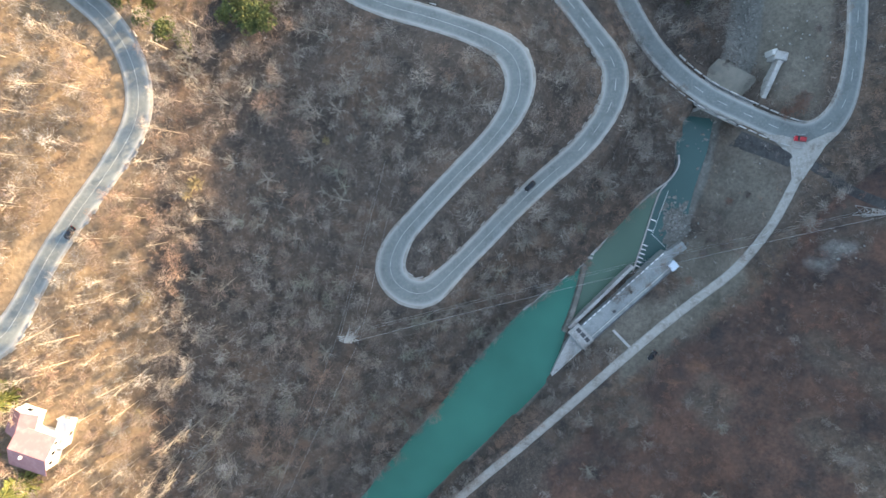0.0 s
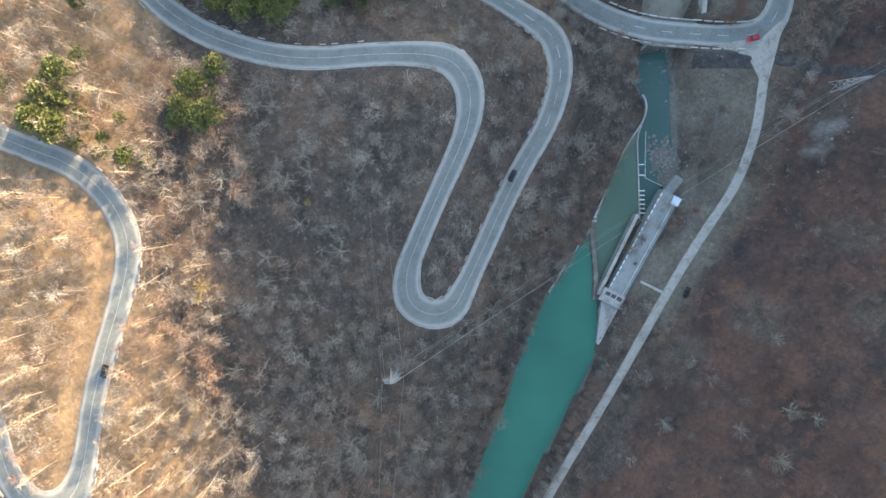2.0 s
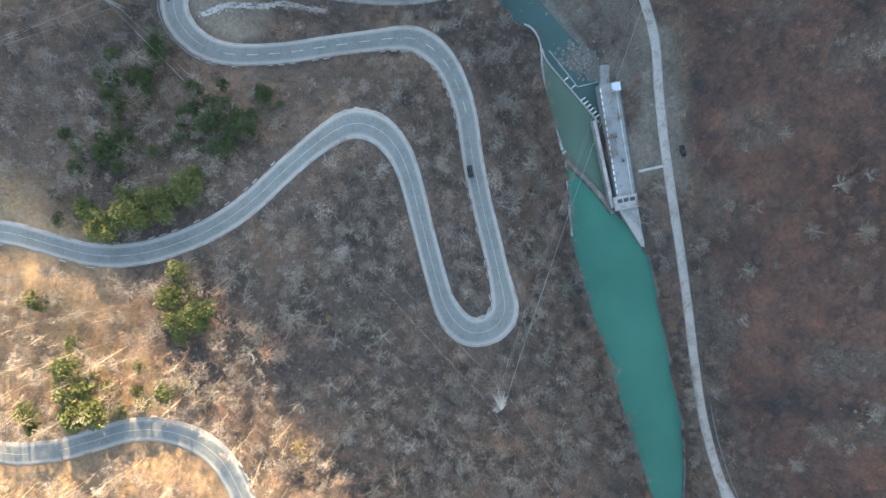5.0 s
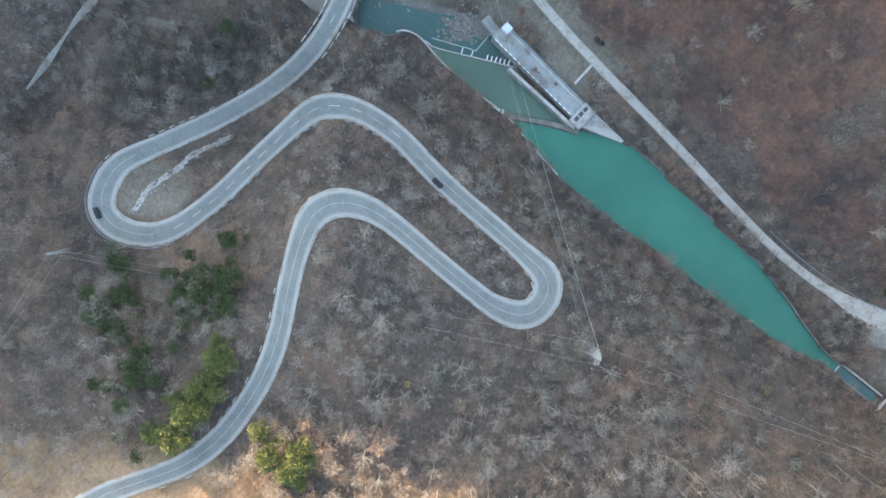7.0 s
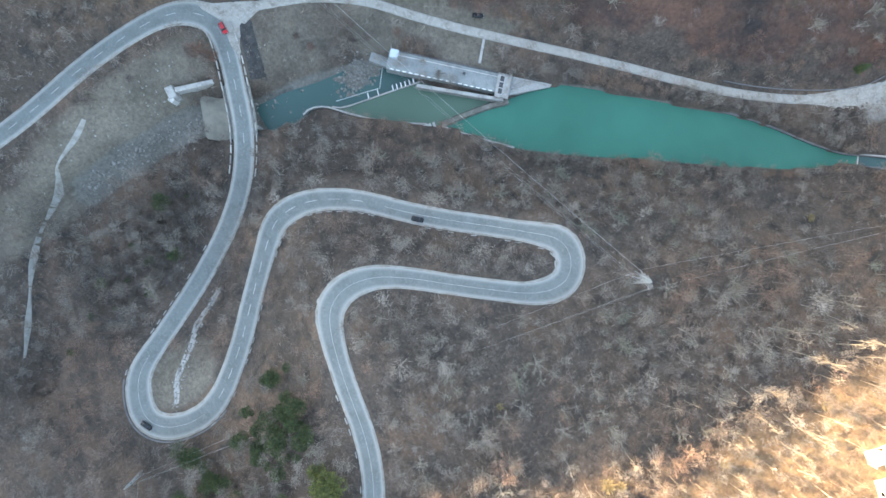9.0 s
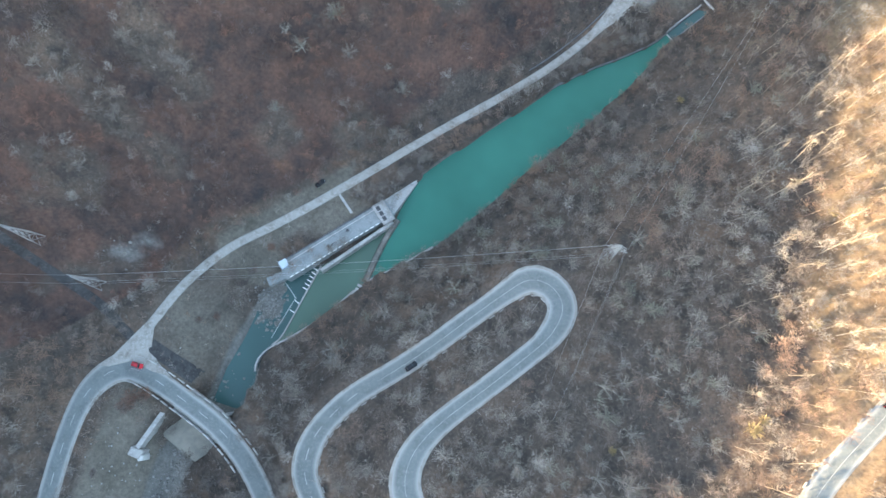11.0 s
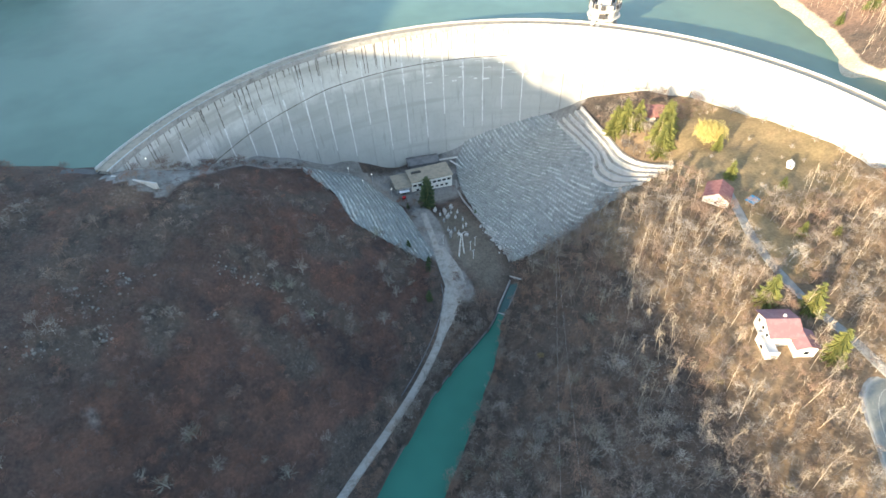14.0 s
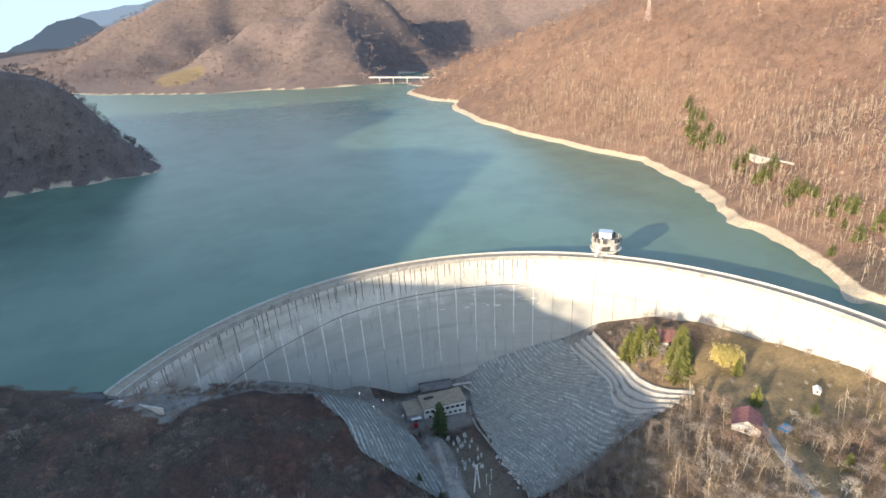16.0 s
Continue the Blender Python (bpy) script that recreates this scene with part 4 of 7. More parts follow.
def dam_concrete():
    """Grey concrete with vertical stains below the crest and horizontal lifts."""
    m = material("dam_concrete", (0.60, 0.59, 0.56), 0.9, [((0.47, 0.46, 0.43), 0.06, 0.42, 0.65, 5), ((0.46, 0.45, 0.43), 0.5, 0.52, 0.75, 5)], bump=0.03, bump_scale=3)
    nt = m.node_tree
    N, L = nt.nodes, nt.links
    b = N["Principled BSDF"]
    src = b.inputs["Base Color"].links[0].from_socket
    geo = N.new("ShaderNodeNewGeometry")
    for scale, col, low, high in (((0.55, 0.55, 0.018), (0.30, 0.285, 0.26), 0.58, 0.72), ((0.33, 0.33, 0.022), (0.52, 0.51, 0.49), 0.60, 0.72), ((0.01, 0.01, 0.16), (0.38, 0.365, 0.335), 0.54, 0.66)):
        mp = N.new("ShaderNodeMapping")
        mp.inputs["Scale"].default_value = scale
        no = N.new("ShaderNodeTexNoise")
        no.inputs["Scale"].default_value, no.inputs["Detail"].default_value = 1.0, 5
        mr = N.new("ShaderNodeMapRange")
        mr.inputs["From Min"].default_value, mr.inputs["From Max"].default_value = low, high
        mr.inputs["To Max"].default_value = 0.8
        mix = N.new("ShaderNodeMix")
        mix.data_type = "RGBA"
        mix.inputs["B"].default_value = (*col, 1)
        L.new(geo.outputs["Position"], mp.inputs["Vector"])
        L.new(mp.outputs[0], no.inputs["Vector"])
        L.new(no.outputs["Fac"], mr.inputs["Value"])
        L.new(mr.outputs[0], mix.inputs["Factor"])
        L.new(src, mix.inputs["A"])
        src = mix.outputs["Result"]
    # the older, weathered lifts below the ledge are greyer, with a ragged upper edge
    xyz, edge, add = N.new("ShaderNodeSeparateXYZ"), N.new("ShaderNodeTexNoise"), N.new("ShaderNodeMath")
    edge.inputs["Scale"].default_value, edge.inputs["Detail"].default_value = 0.09, 6
    add.operation = "MULTIPLY_ADD"
    add.inputs[1].default_value = 26.0
    L.new(geo.outputs["Position"], xyz.inputs[0])
    L.new(geo.outputs["Position"], edge.inputs["Vector"])
    L.new(edge.outputs["Fac"], add.inputs[0])
    L.new(xyz.outputs["Z"], add.inputs[2])
    mr, mix = N.new("ShaderNodeMapRange"), N.new("ShaderNodeMix")
    mr.inputs["From Min"].default_value, mr.inputs["From Max"].default_value = 82.0, 76.0
    mr.inputs["To Max"].default_value = 0.62
    mix.data_type = "RGBA"
    mix.inputs["B"].default_value = (0.33, 0.335, 0.32, 1)
    L.new(add.outputs[0], mr.inputs["Value"])
    L.new(mr.outputs[0], mix.inputs["Factor"])
    L.new(src, mix.inputs["A"])
    L.new(mix.outputs["Result"], b.inputs["Base Color"])
    return m


M["dam"] = dam_concrete()
build_dam()

# ---- trees ----
rng = np.random.default_rng(7)


def blade(a, b, w, rng):
    """A thin flat twig, one triangle."""
    d = b - a
    s = np.cross(d, rng.normal(size=3))
    s *= w / (np.linalg.norm(s) + 1e-9)
    return [a - s, a + s, b]


def prism(a, b, r0, r1):
    """A three-sided tapered stem as six triangles."""
    d = b - a
    d = d / np.linalg.norm(d)
    u = np.cross(d, (0.3, 0.9, 0.2))
    u /= np.linalg.norm(u)
    w = np.cross(d, u)
    ring = [(np.cos(t) * u + np.sin(t) * w) for t in (0, 2.094, 4.189)]
    tri = []
    for i in range(3):
        p, q = ring[i], ring[(i + 1) % 3]
        tri += [a + p * r0, a + q * r0, b + q * r1, a + p * r0, b + q * r1, b + p * r1]
    return tri


def tuft_tree(seed, tall, reach, limbs, twigs, limb_r, twig_w, trunk_r=0.13, pole=False):
    """Triangles of a leafless tree whose limbs fan up into a round crown of fine twigs."""
    r = np.random.default_rng(seed)
    lean = r.normal(size=2) * 0.05 * tall
    mid = np.array([lean[0], lean[1], 0.5 * tall])
    stem, fine = prism(np.zeros(3), mid * (1.9 if pole else 1.0), trunk_r, trunk_r * (0.3 if pole else 0.55)), []
    for i in range(limbs):
        az, s = i * 2.4 + r.random() * 0.9, r.uniform(0.05, 1.0)
        c = math.sqrt(1 - s * s)
        rad = 0.7 + 0.35 * r.random()
        b = np.array([lean[0] + reach * c * math.cos(az) * rad, lean[1] + reach * c * math.sin(az) * rad, tall * (0.42 + 0.55 * s * rad)])
        a = mid * (r.uniform(0.8, 1.8) if pole else r.uniform(0.35, 1.0))
        fine += blade(a, b, limb_r, r)
        along = (b - a) / (np.linalg.norm(b - a) + 1e-6)
        for _ in range(twigs):
            q = a + (b - a) * r.uniform(0.4, 1.0)
            fine += blade(q, q + (along * 0.65 + r.normal(size=3) * 0.45 + np.array([0, 0, 0.1])) * reach * 0.36 * r.uniform(0.5, 1.2), twig_w, r)
    return np.array(stem), np.array(fine)


def fuzz_tree(seed, tall, reach, limbs, twigs, limb_r, twig_w, trunk_r=0.12):
    """Triangles of a leafless tree whose crown is an uneven cloud of fine twigs in a few lobes."""
    r = np.random.default_rng(seed)
    mid = np.array([r.normal() * 0.04 * tall, r.normal() * 0.04 * tall, 0.5 * tall])
    stem, fine = prism(np.zeros(3), mid, trunk_r, trunk_r * 0.5), []
    lobes = []
    for i in range(5):
        az, d = i * 1.257 + r.random(), reach * r.uniform(0.25, 0.6)
        lobes.append((mid + np.array([math.cos(az) * d, math.sin(az) * d, tall * r.uniform(0.08, 0.3)]), reach * r.uniform(0.36, 0.58)))
    lobes.append((mid + np.array([0, 0, 0.28 * tall]), reach * 0.5))
    for i in range(limbs):
        c, size = lobes[i % 6]
        fine += blade(mid * r.uniform(0.5, 1.0), c + r.normal(size=3) * size * 0.45, limb_r, r)
    for i in range(twigs):
        c, size = lobes[int(r.integers(6))]
        v = r.normal(size=3)
        v /= np.linalg.norm(v)
        v[2] = abs(v[2]) * 0.9 - 0.2
        q = c + v * size * r.uniform(0.2, 1.0) ** 0.6
        out = v * 0.55 + (q - mid) / (np.linalg.norm(q - mid) + 1e-6) * 0.4 + r.normal(size=3) * 0.42
        fine += blade(q - out * 0.3, q + out * reach * r.uniform(0.16, 0.34), twig_w * r.uniform(0.7, 1.3), r)
    return np.array(stem), np.array(fine)


def scatter(templates, places, turns, sizes, tilts=None):
    """All corners of the copies of triangle soups."""
    out = []
    pick = rng.integers(0, len(templates), len(places))
    for k, t in enumerate(templates):
        m = pick == k
        if not m.any():
            continue
        c, s, z = np.cos(turns[m])[:, None], np.sin(turns[m])[:, None], sizes[m][:, None]
        x = (t[None, :, 0] * c - t[None, :, 1] * s) * z + places[m, 0:1]
        y = (t[None, :, 0] * s + t[None, :, 1] * c) * z + places[m, 1:2]
        h = t[None, :, 2] * z * (0.85 + 0.3 * np.abs(np.sin(turns[m] * 7)))[:, None] + places[m, 2:3]
        out.append(np.stack([x, y, h], -1).reshape(-1, 3))
    return np.vstack(out)


def tones_of(templates, places, spread=0.18):
    """One tone a copy, in the order of scatter, with a little change from corner to corner."""
    pick = rng.integers(0, len(templates), len(places))
    own = rng.random(len(places)) ** 1.5 * np.where(rng.random(len(places)) < 0.12, 1.0, 0.62)
    out = [np.repeat(own[pick == k], len(t)) + np.tile(np.repeat(rng.normal(size=len(t) // 3) * spread, 3), int((pick == k).sum())) for k, t in enumerate(templates) if (pick == k).any()]
    return np.clip(np.concatenate(out), 0, 1)


def grown(name, templates, places, turns, sizes, mat):
    """Copies of whole trees in one mesh, each with a tone of its own."""
    state = rng.bit_generator.state
    tone = tones_of(templates, places)
    rng.bit_generator.state = state
    corners = scatter(templates, places, turns, sizes)
    return mesh_data(name, corners, np.arange(len(corners)).reshape(-1, 3), mat, tone=tone)


def soup(name, corners, mat):
    n = len(corners) // 3
    return mesh_data(name, corners, np.arange(len(corners)).reshape(-1, 3), mat, tone=np.repeat(np.random.default_rng(n).random(n), 3))


def wooded(x, y, z, spare=1.0):
    """Where woods may stand."""
    ok = np.ones(x.shape, bool)
    for line, d in ((ROAD, 8.0), (ROAD_UP, 8.0), (TRACK, 5.5), (DRIVE, 3.5), (STREAM_OPEN, 6.5), (CANAL_SOUTH, 1.6), (CANAL_NORTH, 2.0)):
        ok &= nearest(x, y, line)[0] > d * spare
    ok &= ~inside(x, y, CANAL) & ~inside(x, y, BASIN) & ~inside(x, y, POOL)
    for cx, cy, rx, ry in ((-84, 8, 16, 20), (-101, -55, 10, 38), (-40, 56, 28, 9), (96, 210, 15, 45), (217, 158, 34, 34), (-12, -100, 8, 14), (-68, 34, 9, 9), (150, 70, 9, 10), (181, 136, 9, 9), (182, 112, 8, 14), (62, 52, 6, 5), (-8, -103, 8, 13)):
        ok &= ((x - cx) / rx) ** 2 + ((y - cy) / ry) ** 2 > 1
    for poly in (APRON_LEFT, APRON_RIGHT, TERRACES):
        ok &= ~inside(x, y, poly)
    r = np.hypot(x - DAM_C[0], y - DAM_C[1])
    a = np.degrees(np.arctan2(y - DAM_C[1], x - DAM_C[0]))
    ok &= ~((r > np.where(a > 112, 162, 155)) & (r < 182) & (a > -14) & (a < 149))
    ok &= ~((z < LAKE + 5) & (r > 170) & (y > 150) & ((a > -14) & (a < 175)))
    return ok


APRON_RIGHT = np.array([(112, 186), (109, 205), (108, 225), (109, 245), (112, 259), (117, 275)] + [tuple(p) for p in arc(164, 75, 58, 4)] + [(174, 253), (169, 208), (165, 197), (172, 171), (146, 185)], float)
APRON_LEFT = np.array([(22, 258), (40, 264), (56, 258), (68, 244), (74, 203), (68, 197), (56, 203), (36, 211), (32, 226), (22, 244)], float)
TERRACE_LOW = [(174, 253), (171, 228), (169, 208), (165.5, 197), (172, 171)]
TERRACE_TOP = [(186, 247), (181, 222), (177, 203), (178, 191), (186, 168)]
TERRACES = np.array(TERRACE_LOW + TERRACE_TOP[::-1], float)


def grid_places(x0, x1, y0, y1, step):
    gx, gy = np.meshgrid(np.arange(x0, x1, step), np.arange(y0, y1, step))
    x = gx.ravel() + rng.uniform(-0.48, 0.48, gx.size) * step
    y = gy.ravel() + rng.uniform(-0.48, 0.48, gx.size) * step
    return x, y, ground_at(x, y)


def build_woods():
    x, y, z = grid_places(-180, 280, -170, 258, 5.1)
    gap = np.sin(x * 0.13 + 2 * np.sin(y * 0.09)) * np.sin(y * 0.15 + 2 * np.sin(x * 0.08)) + 0.6 * np.sin(x * 0.045 + 1) * np.sin(y * 0.05 + 2)
    ok = wooded(x, y, z, 0.7) & (gap > -0.85 + 0.25 * rng.normal(size=len(x))) & ((x + 15) * -0.64 + (y - 90) * 0.77 <= 4)
    p = np.c_[x, y, z - 0.2][ok]
    grove = np.clip(0.5 + 0.5 * gap[ok] + 0.25 * rng.normal(size=len(p)), 0, 1)
    kinds = [np.vstack(fuzz_tree(k, 7.5 + (k % 3), 3.7, 14, 235, 0.035, 0.047)) for k in range(10)]
    tagged(part("bare_woods", grown("bare_woods", kinds, p, rng.uniform(0, 6.28, len(p)), 0.5 + 0.4 * grove + 0.45 * rng.random(len(p)) ** 2, "bark")), "leafless grey-brown woods covering the slopes", "woods", kind="stuff")
    x, y, z = grid_places(-180, 110, 0, 250, 4.3)
    clump = np.sin(x * 0.21 + 2 * np.sin(y * 0.11)) * np.sin(y * 0.24 + 2 * np.sin(x * 0.13)) + 0.5 * np.sin(x * 0.07 + 0.6 * y * 0.07)
    ok = wooded(x, y, z, 0.75) & ((x + 15) * -0.64 + (y - 90) * 0.77 > 4) & (clump > -0.8 + 0.3 * rng.normal(size=len(x)))
    p = np.c_[x, y, z - 0.2][ok]
    kinds = [np.vstack(fuzz_tree(20 + k, 5.5, 3.1, 8, 165, 0.028, 0.05, 0.08)) for k in range(8)]
    size = 0.5 + 0.3 * np.clip(clump[ok], -0.6, 1) + 0.6 * rng.random(len(p)) ** 2
    grey = grey_patch(p[:, 0], p[:, 1]) + 0.22 * rng.normal(size=len(p)) > 0.36
    for name, mat, m, label in (("red_woods", "red_bark", ~grey, "leafless dark reddish thicket on the hillside"), ("grey_woods", "bark", grey, "leafless grey trees in patches on the hillside")):
        tagged(part(name, grown(name, kinds, p[m], rng.uniform(0, 6.28, int(m.sum())), size[m], mat)), label, "woods", kind="stuff")
    # dark stand between the stream and the lowest stretch of road
    x, y, z = grid_places(-85, 5, -135, -25, 4.6)
    ok = wooded(x, y, z, 0.85) & (((x + 48) / 26) ** 2 + ((y + 72) / 46) ** 2 < 1 - 0.25 * rng.random(len(x)))
    p = np.c_[x, y, z - 0.2][ok]
    tagged(part("dark_woods", grown("dark_woods", kinds, p, rng.uniform(0, 6.28, len(p)), rng.uniform(0.9, 1.5, len(p)), "dark_bark")), "dense dark leafless stand above the stream", "woods", kind="stuff")
    # brush that hangs over the canal's two banks
    p = []
    for line, side, step in ((CANAL_SOUTH[4:-8], -1, 1.5), (CANAL_NORTH[8:-7], -1, 1.1)):
        n = sides(line)
        for q, w in zip(line, n):
            for _ in range(int(3.0 / step + rng.random())):
                o = side * rng.uniform(0.2, 3.2) if step > 1.2 else side * rng.uniform(0.8, 5.5)
                p.append((q[0] + w[0] * o, q[1] + w[1] * o))
    p = np.array(p)
    p = p[~inside(p[:, 0], p[:, 1], CANAL) & (nearest(p[:, 0], p[:, 1], TRACK)[0] > 2.8) & (np.hypot(p[:, 0] + 12, p[:, 1] - 72) > 9)]
    p = np.c_[p, np.maximum(ground_at(p[:, 0], p[:, 1]), 0.3) - 0.2]
    kinds = [np.vstack(fuzz_tree(70 + k, 4.6, 2.7, 8, 130, 0.026, 0.04, 0.06)) for k in range(5)]
    tagged(part("bank_brush", grown("bank_brush", kinds, p, rng.uniform(0, 6.28, len(p)), rng.uniform(0.45, 1.25, len(p)), "bark")), "bare brush hanging over the canal bank", "undergrowth", kind="stuff")
    x, y, z = grid_places(-150, 230, -165, 215, 2.9)
    ok = wooded(x, y, z, 0.85) & ((x + 15) * -0.64 + (y - 90) * 0.77 < 4)
    bank = (nearest(x, y, TRACK)[0] > 3.5) & (nearest(x, y, ROAD)[0] > 7) & (nearest(x, y, STREAM)[0] > 6) & ~inside(x, y, BASIN) & ~inside(x, y, POOL) & (x > -105) & (x < -52) & (y > -16) & (y < 62) & (np.sin(x * 0.3) * np.sin(y * 0.27) + 0.7 * rng.normal(size=len(x)) > -0.15)
    deck = np.hypot(*(np.array([x, y]) - np.array([[-45], [41]]))) < 15
    ok |= bank & ~deck
    p = np.c_[x, y, z - 0.1][ok]
    kinds = [np.vstack(tuft_tree(40 + k, 2.6, 1.55, 11, 1, 0.05, 0.06, 0.05)[1:]) for k in range(5)]
    tagged(part("undergrowth", grown("undergrowth", kinds, p, rng.uniform(0, 6.28, len(p)), rng.uniform(0.5, 1.3, len(p)), "bark")), "low leafless brush between the trees", "undergrowth", kind="stuff")
    # out-of-view trees added on the ridge to fray the edge of its shadow
    x, y, z = grid_places(-330, -225, -350, 70, 9.5)
    p = np.c_[x, y, z - 0.3]
    kinds = [np.vstack(fuzz_tree(60 + k, 17, 4.2, 10, 45, 0.10, 0.13, 0.2)) for k in range(5)]
    tagged(part("ridge_woods", grown("ridge_woods", kinds, p, rng.uniform(0, 6.28, len(p)), rng.uniform(0.5, 1.1, len(p)), "bark")), "unseen leafless woods added along the western ridge to soften its shade", "woods", kind="stuff")
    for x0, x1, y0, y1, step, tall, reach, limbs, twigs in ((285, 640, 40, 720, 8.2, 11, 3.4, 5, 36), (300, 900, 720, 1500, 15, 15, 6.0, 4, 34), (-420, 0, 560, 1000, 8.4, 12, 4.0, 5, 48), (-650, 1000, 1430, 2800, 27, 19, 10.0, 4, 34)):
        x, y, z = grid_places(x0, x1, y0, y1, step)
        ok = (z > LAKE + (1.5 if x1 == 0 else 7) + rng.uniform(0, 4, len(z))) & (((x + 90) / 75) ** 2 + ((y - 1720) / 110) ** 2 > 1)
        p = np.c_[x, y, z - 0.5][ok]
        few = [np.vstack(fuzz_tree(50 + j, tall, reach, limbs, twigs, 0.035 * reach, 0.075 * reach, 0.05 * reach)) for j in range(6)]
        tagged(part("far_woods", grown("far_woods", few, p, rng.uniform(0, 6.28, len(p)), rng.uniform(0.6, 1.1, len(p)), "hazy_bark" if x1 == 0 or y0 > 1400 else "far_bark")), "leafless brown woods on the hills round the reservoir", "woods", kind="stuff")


build_woods()


def sky_backdrop():
    """Pale evening haze far beyond the hills to the north."""
    m = bpy.data.materials.new("horizon_haze")
    m.use_nodes = True
    nt = m.node_tree
    nt.nodes.remove(nt.nodes["Principled BSDF"])
    em = nt.nodes.new("ShaderNodeEmission")
    em.inputs["Color"].default_value, em.inputs["Strength"].default_value = (0.29, 0.37, 0.44, 1), 1.0
    nt.links.new(em.outputs[0], nt.nodes["Material Output"].inputs["Surface"])
    M["haze"] = m
    a = np.radians(np.linspace(75, 150, 26))
    v = [(4500 * math.cos(t), 4500 * math.sin(t), z) for t in a for z in (-100, 1500)]
    tagged(part("backdrop", mesh_data("backdrop", v, [(2 * i, 2 * i + 1, 2 * i + 3, 2 * i + 2) for i in range(25)], "haze")), "pale blue haze above the horizon", "sky", kind="structure")


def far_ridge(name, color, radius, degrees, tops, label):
    """A plain far blue ridge, haze and shade put into its glowing colour."""
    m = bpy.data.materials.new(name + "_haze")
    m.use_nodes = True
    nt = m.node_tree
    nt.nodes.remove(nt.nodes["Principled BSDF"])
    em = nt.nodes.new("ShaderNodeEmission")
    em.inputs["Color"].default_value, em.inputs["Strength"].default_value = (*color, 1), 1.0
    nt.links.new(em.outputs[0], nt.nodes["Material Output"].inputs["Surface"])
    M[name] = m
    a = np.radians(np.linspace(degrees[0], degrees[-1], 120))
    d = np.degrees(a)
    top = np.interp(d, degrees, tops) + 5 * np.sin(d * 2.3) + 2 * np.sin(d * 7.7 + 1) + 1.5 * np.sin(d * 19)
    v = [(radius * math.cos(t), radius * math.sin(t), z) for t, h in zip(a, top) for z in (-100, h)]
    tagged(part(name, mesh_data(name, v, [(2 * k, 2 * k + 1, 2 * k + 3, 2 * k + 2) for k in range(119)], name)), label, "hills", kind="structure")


sky_backdrop()
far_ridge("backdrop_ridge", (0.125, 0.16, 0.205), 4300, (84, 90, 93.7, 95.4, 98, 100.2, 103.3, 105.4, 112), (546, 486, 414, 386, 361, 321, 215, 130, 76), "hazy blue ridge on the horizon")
# nearer spur: a darker glow stands for its shaded side
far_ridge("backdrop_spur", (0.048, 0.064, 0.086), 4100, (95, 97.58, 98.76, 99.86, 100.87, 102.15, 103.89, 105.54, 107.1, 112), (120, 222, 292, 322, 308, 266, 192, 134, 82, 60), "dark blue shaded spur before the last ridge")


def build_pale_woods():
    """Tall pale stems on the sunlit slope."""
    x, y, z = grid_places(96, 285, -150, 200, 6.3)
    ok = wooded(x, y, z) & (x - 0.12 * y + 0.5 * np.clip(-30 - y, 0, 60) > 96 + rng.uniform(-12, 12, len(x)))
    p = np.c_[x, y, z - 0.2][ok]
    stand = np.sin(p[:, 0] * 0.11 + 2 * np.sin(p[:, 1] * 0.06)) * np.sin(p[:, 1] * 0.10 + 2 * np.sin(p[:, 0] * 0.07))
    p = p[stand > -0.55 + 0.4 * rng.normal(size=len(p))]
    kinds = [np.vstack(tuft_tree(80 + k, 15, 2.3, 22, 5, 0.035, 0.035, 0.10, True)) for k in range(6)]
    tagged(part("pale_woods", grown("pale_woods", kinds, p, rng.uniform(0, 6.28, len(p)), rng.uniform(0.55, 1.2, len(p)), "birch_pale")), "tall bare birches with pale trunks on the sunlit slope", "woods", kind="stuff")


def build_warm_brush():
    """Russet brush that fills the sunlit slope between the birches."""
    x, y, z = grid_places(98, 285, -150, 205, 4.7)
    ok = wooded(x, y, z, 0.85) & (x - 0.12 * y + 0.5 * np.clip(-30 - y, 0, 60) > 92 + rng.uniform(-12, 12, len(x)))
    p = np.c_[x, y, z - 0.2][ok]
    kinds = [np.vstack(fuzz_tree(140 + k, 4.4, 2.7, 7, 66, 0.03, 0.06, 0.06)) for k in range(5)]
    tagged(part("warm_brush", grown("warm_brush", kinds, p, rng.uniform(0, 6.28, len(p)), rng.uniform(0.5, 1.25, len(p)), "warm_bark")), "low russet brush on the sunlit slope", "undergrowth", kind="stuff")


build_pale_woods()
build_warm_brush()


def build_shore_woods():
    """Slim pale stems above the reservoir's sunny shore."""
    x, y, z = grid_places(280, 500, 60, 740, 4.2)
    stand = np.sin(x * 0.09 + 2 * np.sin(y * 0.04)) * np.sin(y * 0.07 + 1.5 * np.sin(x * 0.05))
    ok = (z > LAKE + 4.2) & (z < 150 + 15 * rng.normal(size=len(x))) & (stand > -0.6 + 0.35 * rng.normal(size=len(x)))
    p = np.c_[x, y, z - 0.3][ok]
    kinds = [np.vstack(tuft_tree(120 + k, 11, 2.0, 9, 1, 0.09, 0.11, 0.10, True)) for k in range(5)]
    tagged(part("shore_woods", grown("shore_woods", kinds, p, rng.uniform(0, 6.28, len(p)), rng.uniform(0.35, 1.25, len(p)), "birch_pale")), "slim bare pale trees above the reservoir shore", "woods", kind="stuff")


build_shore_woods()


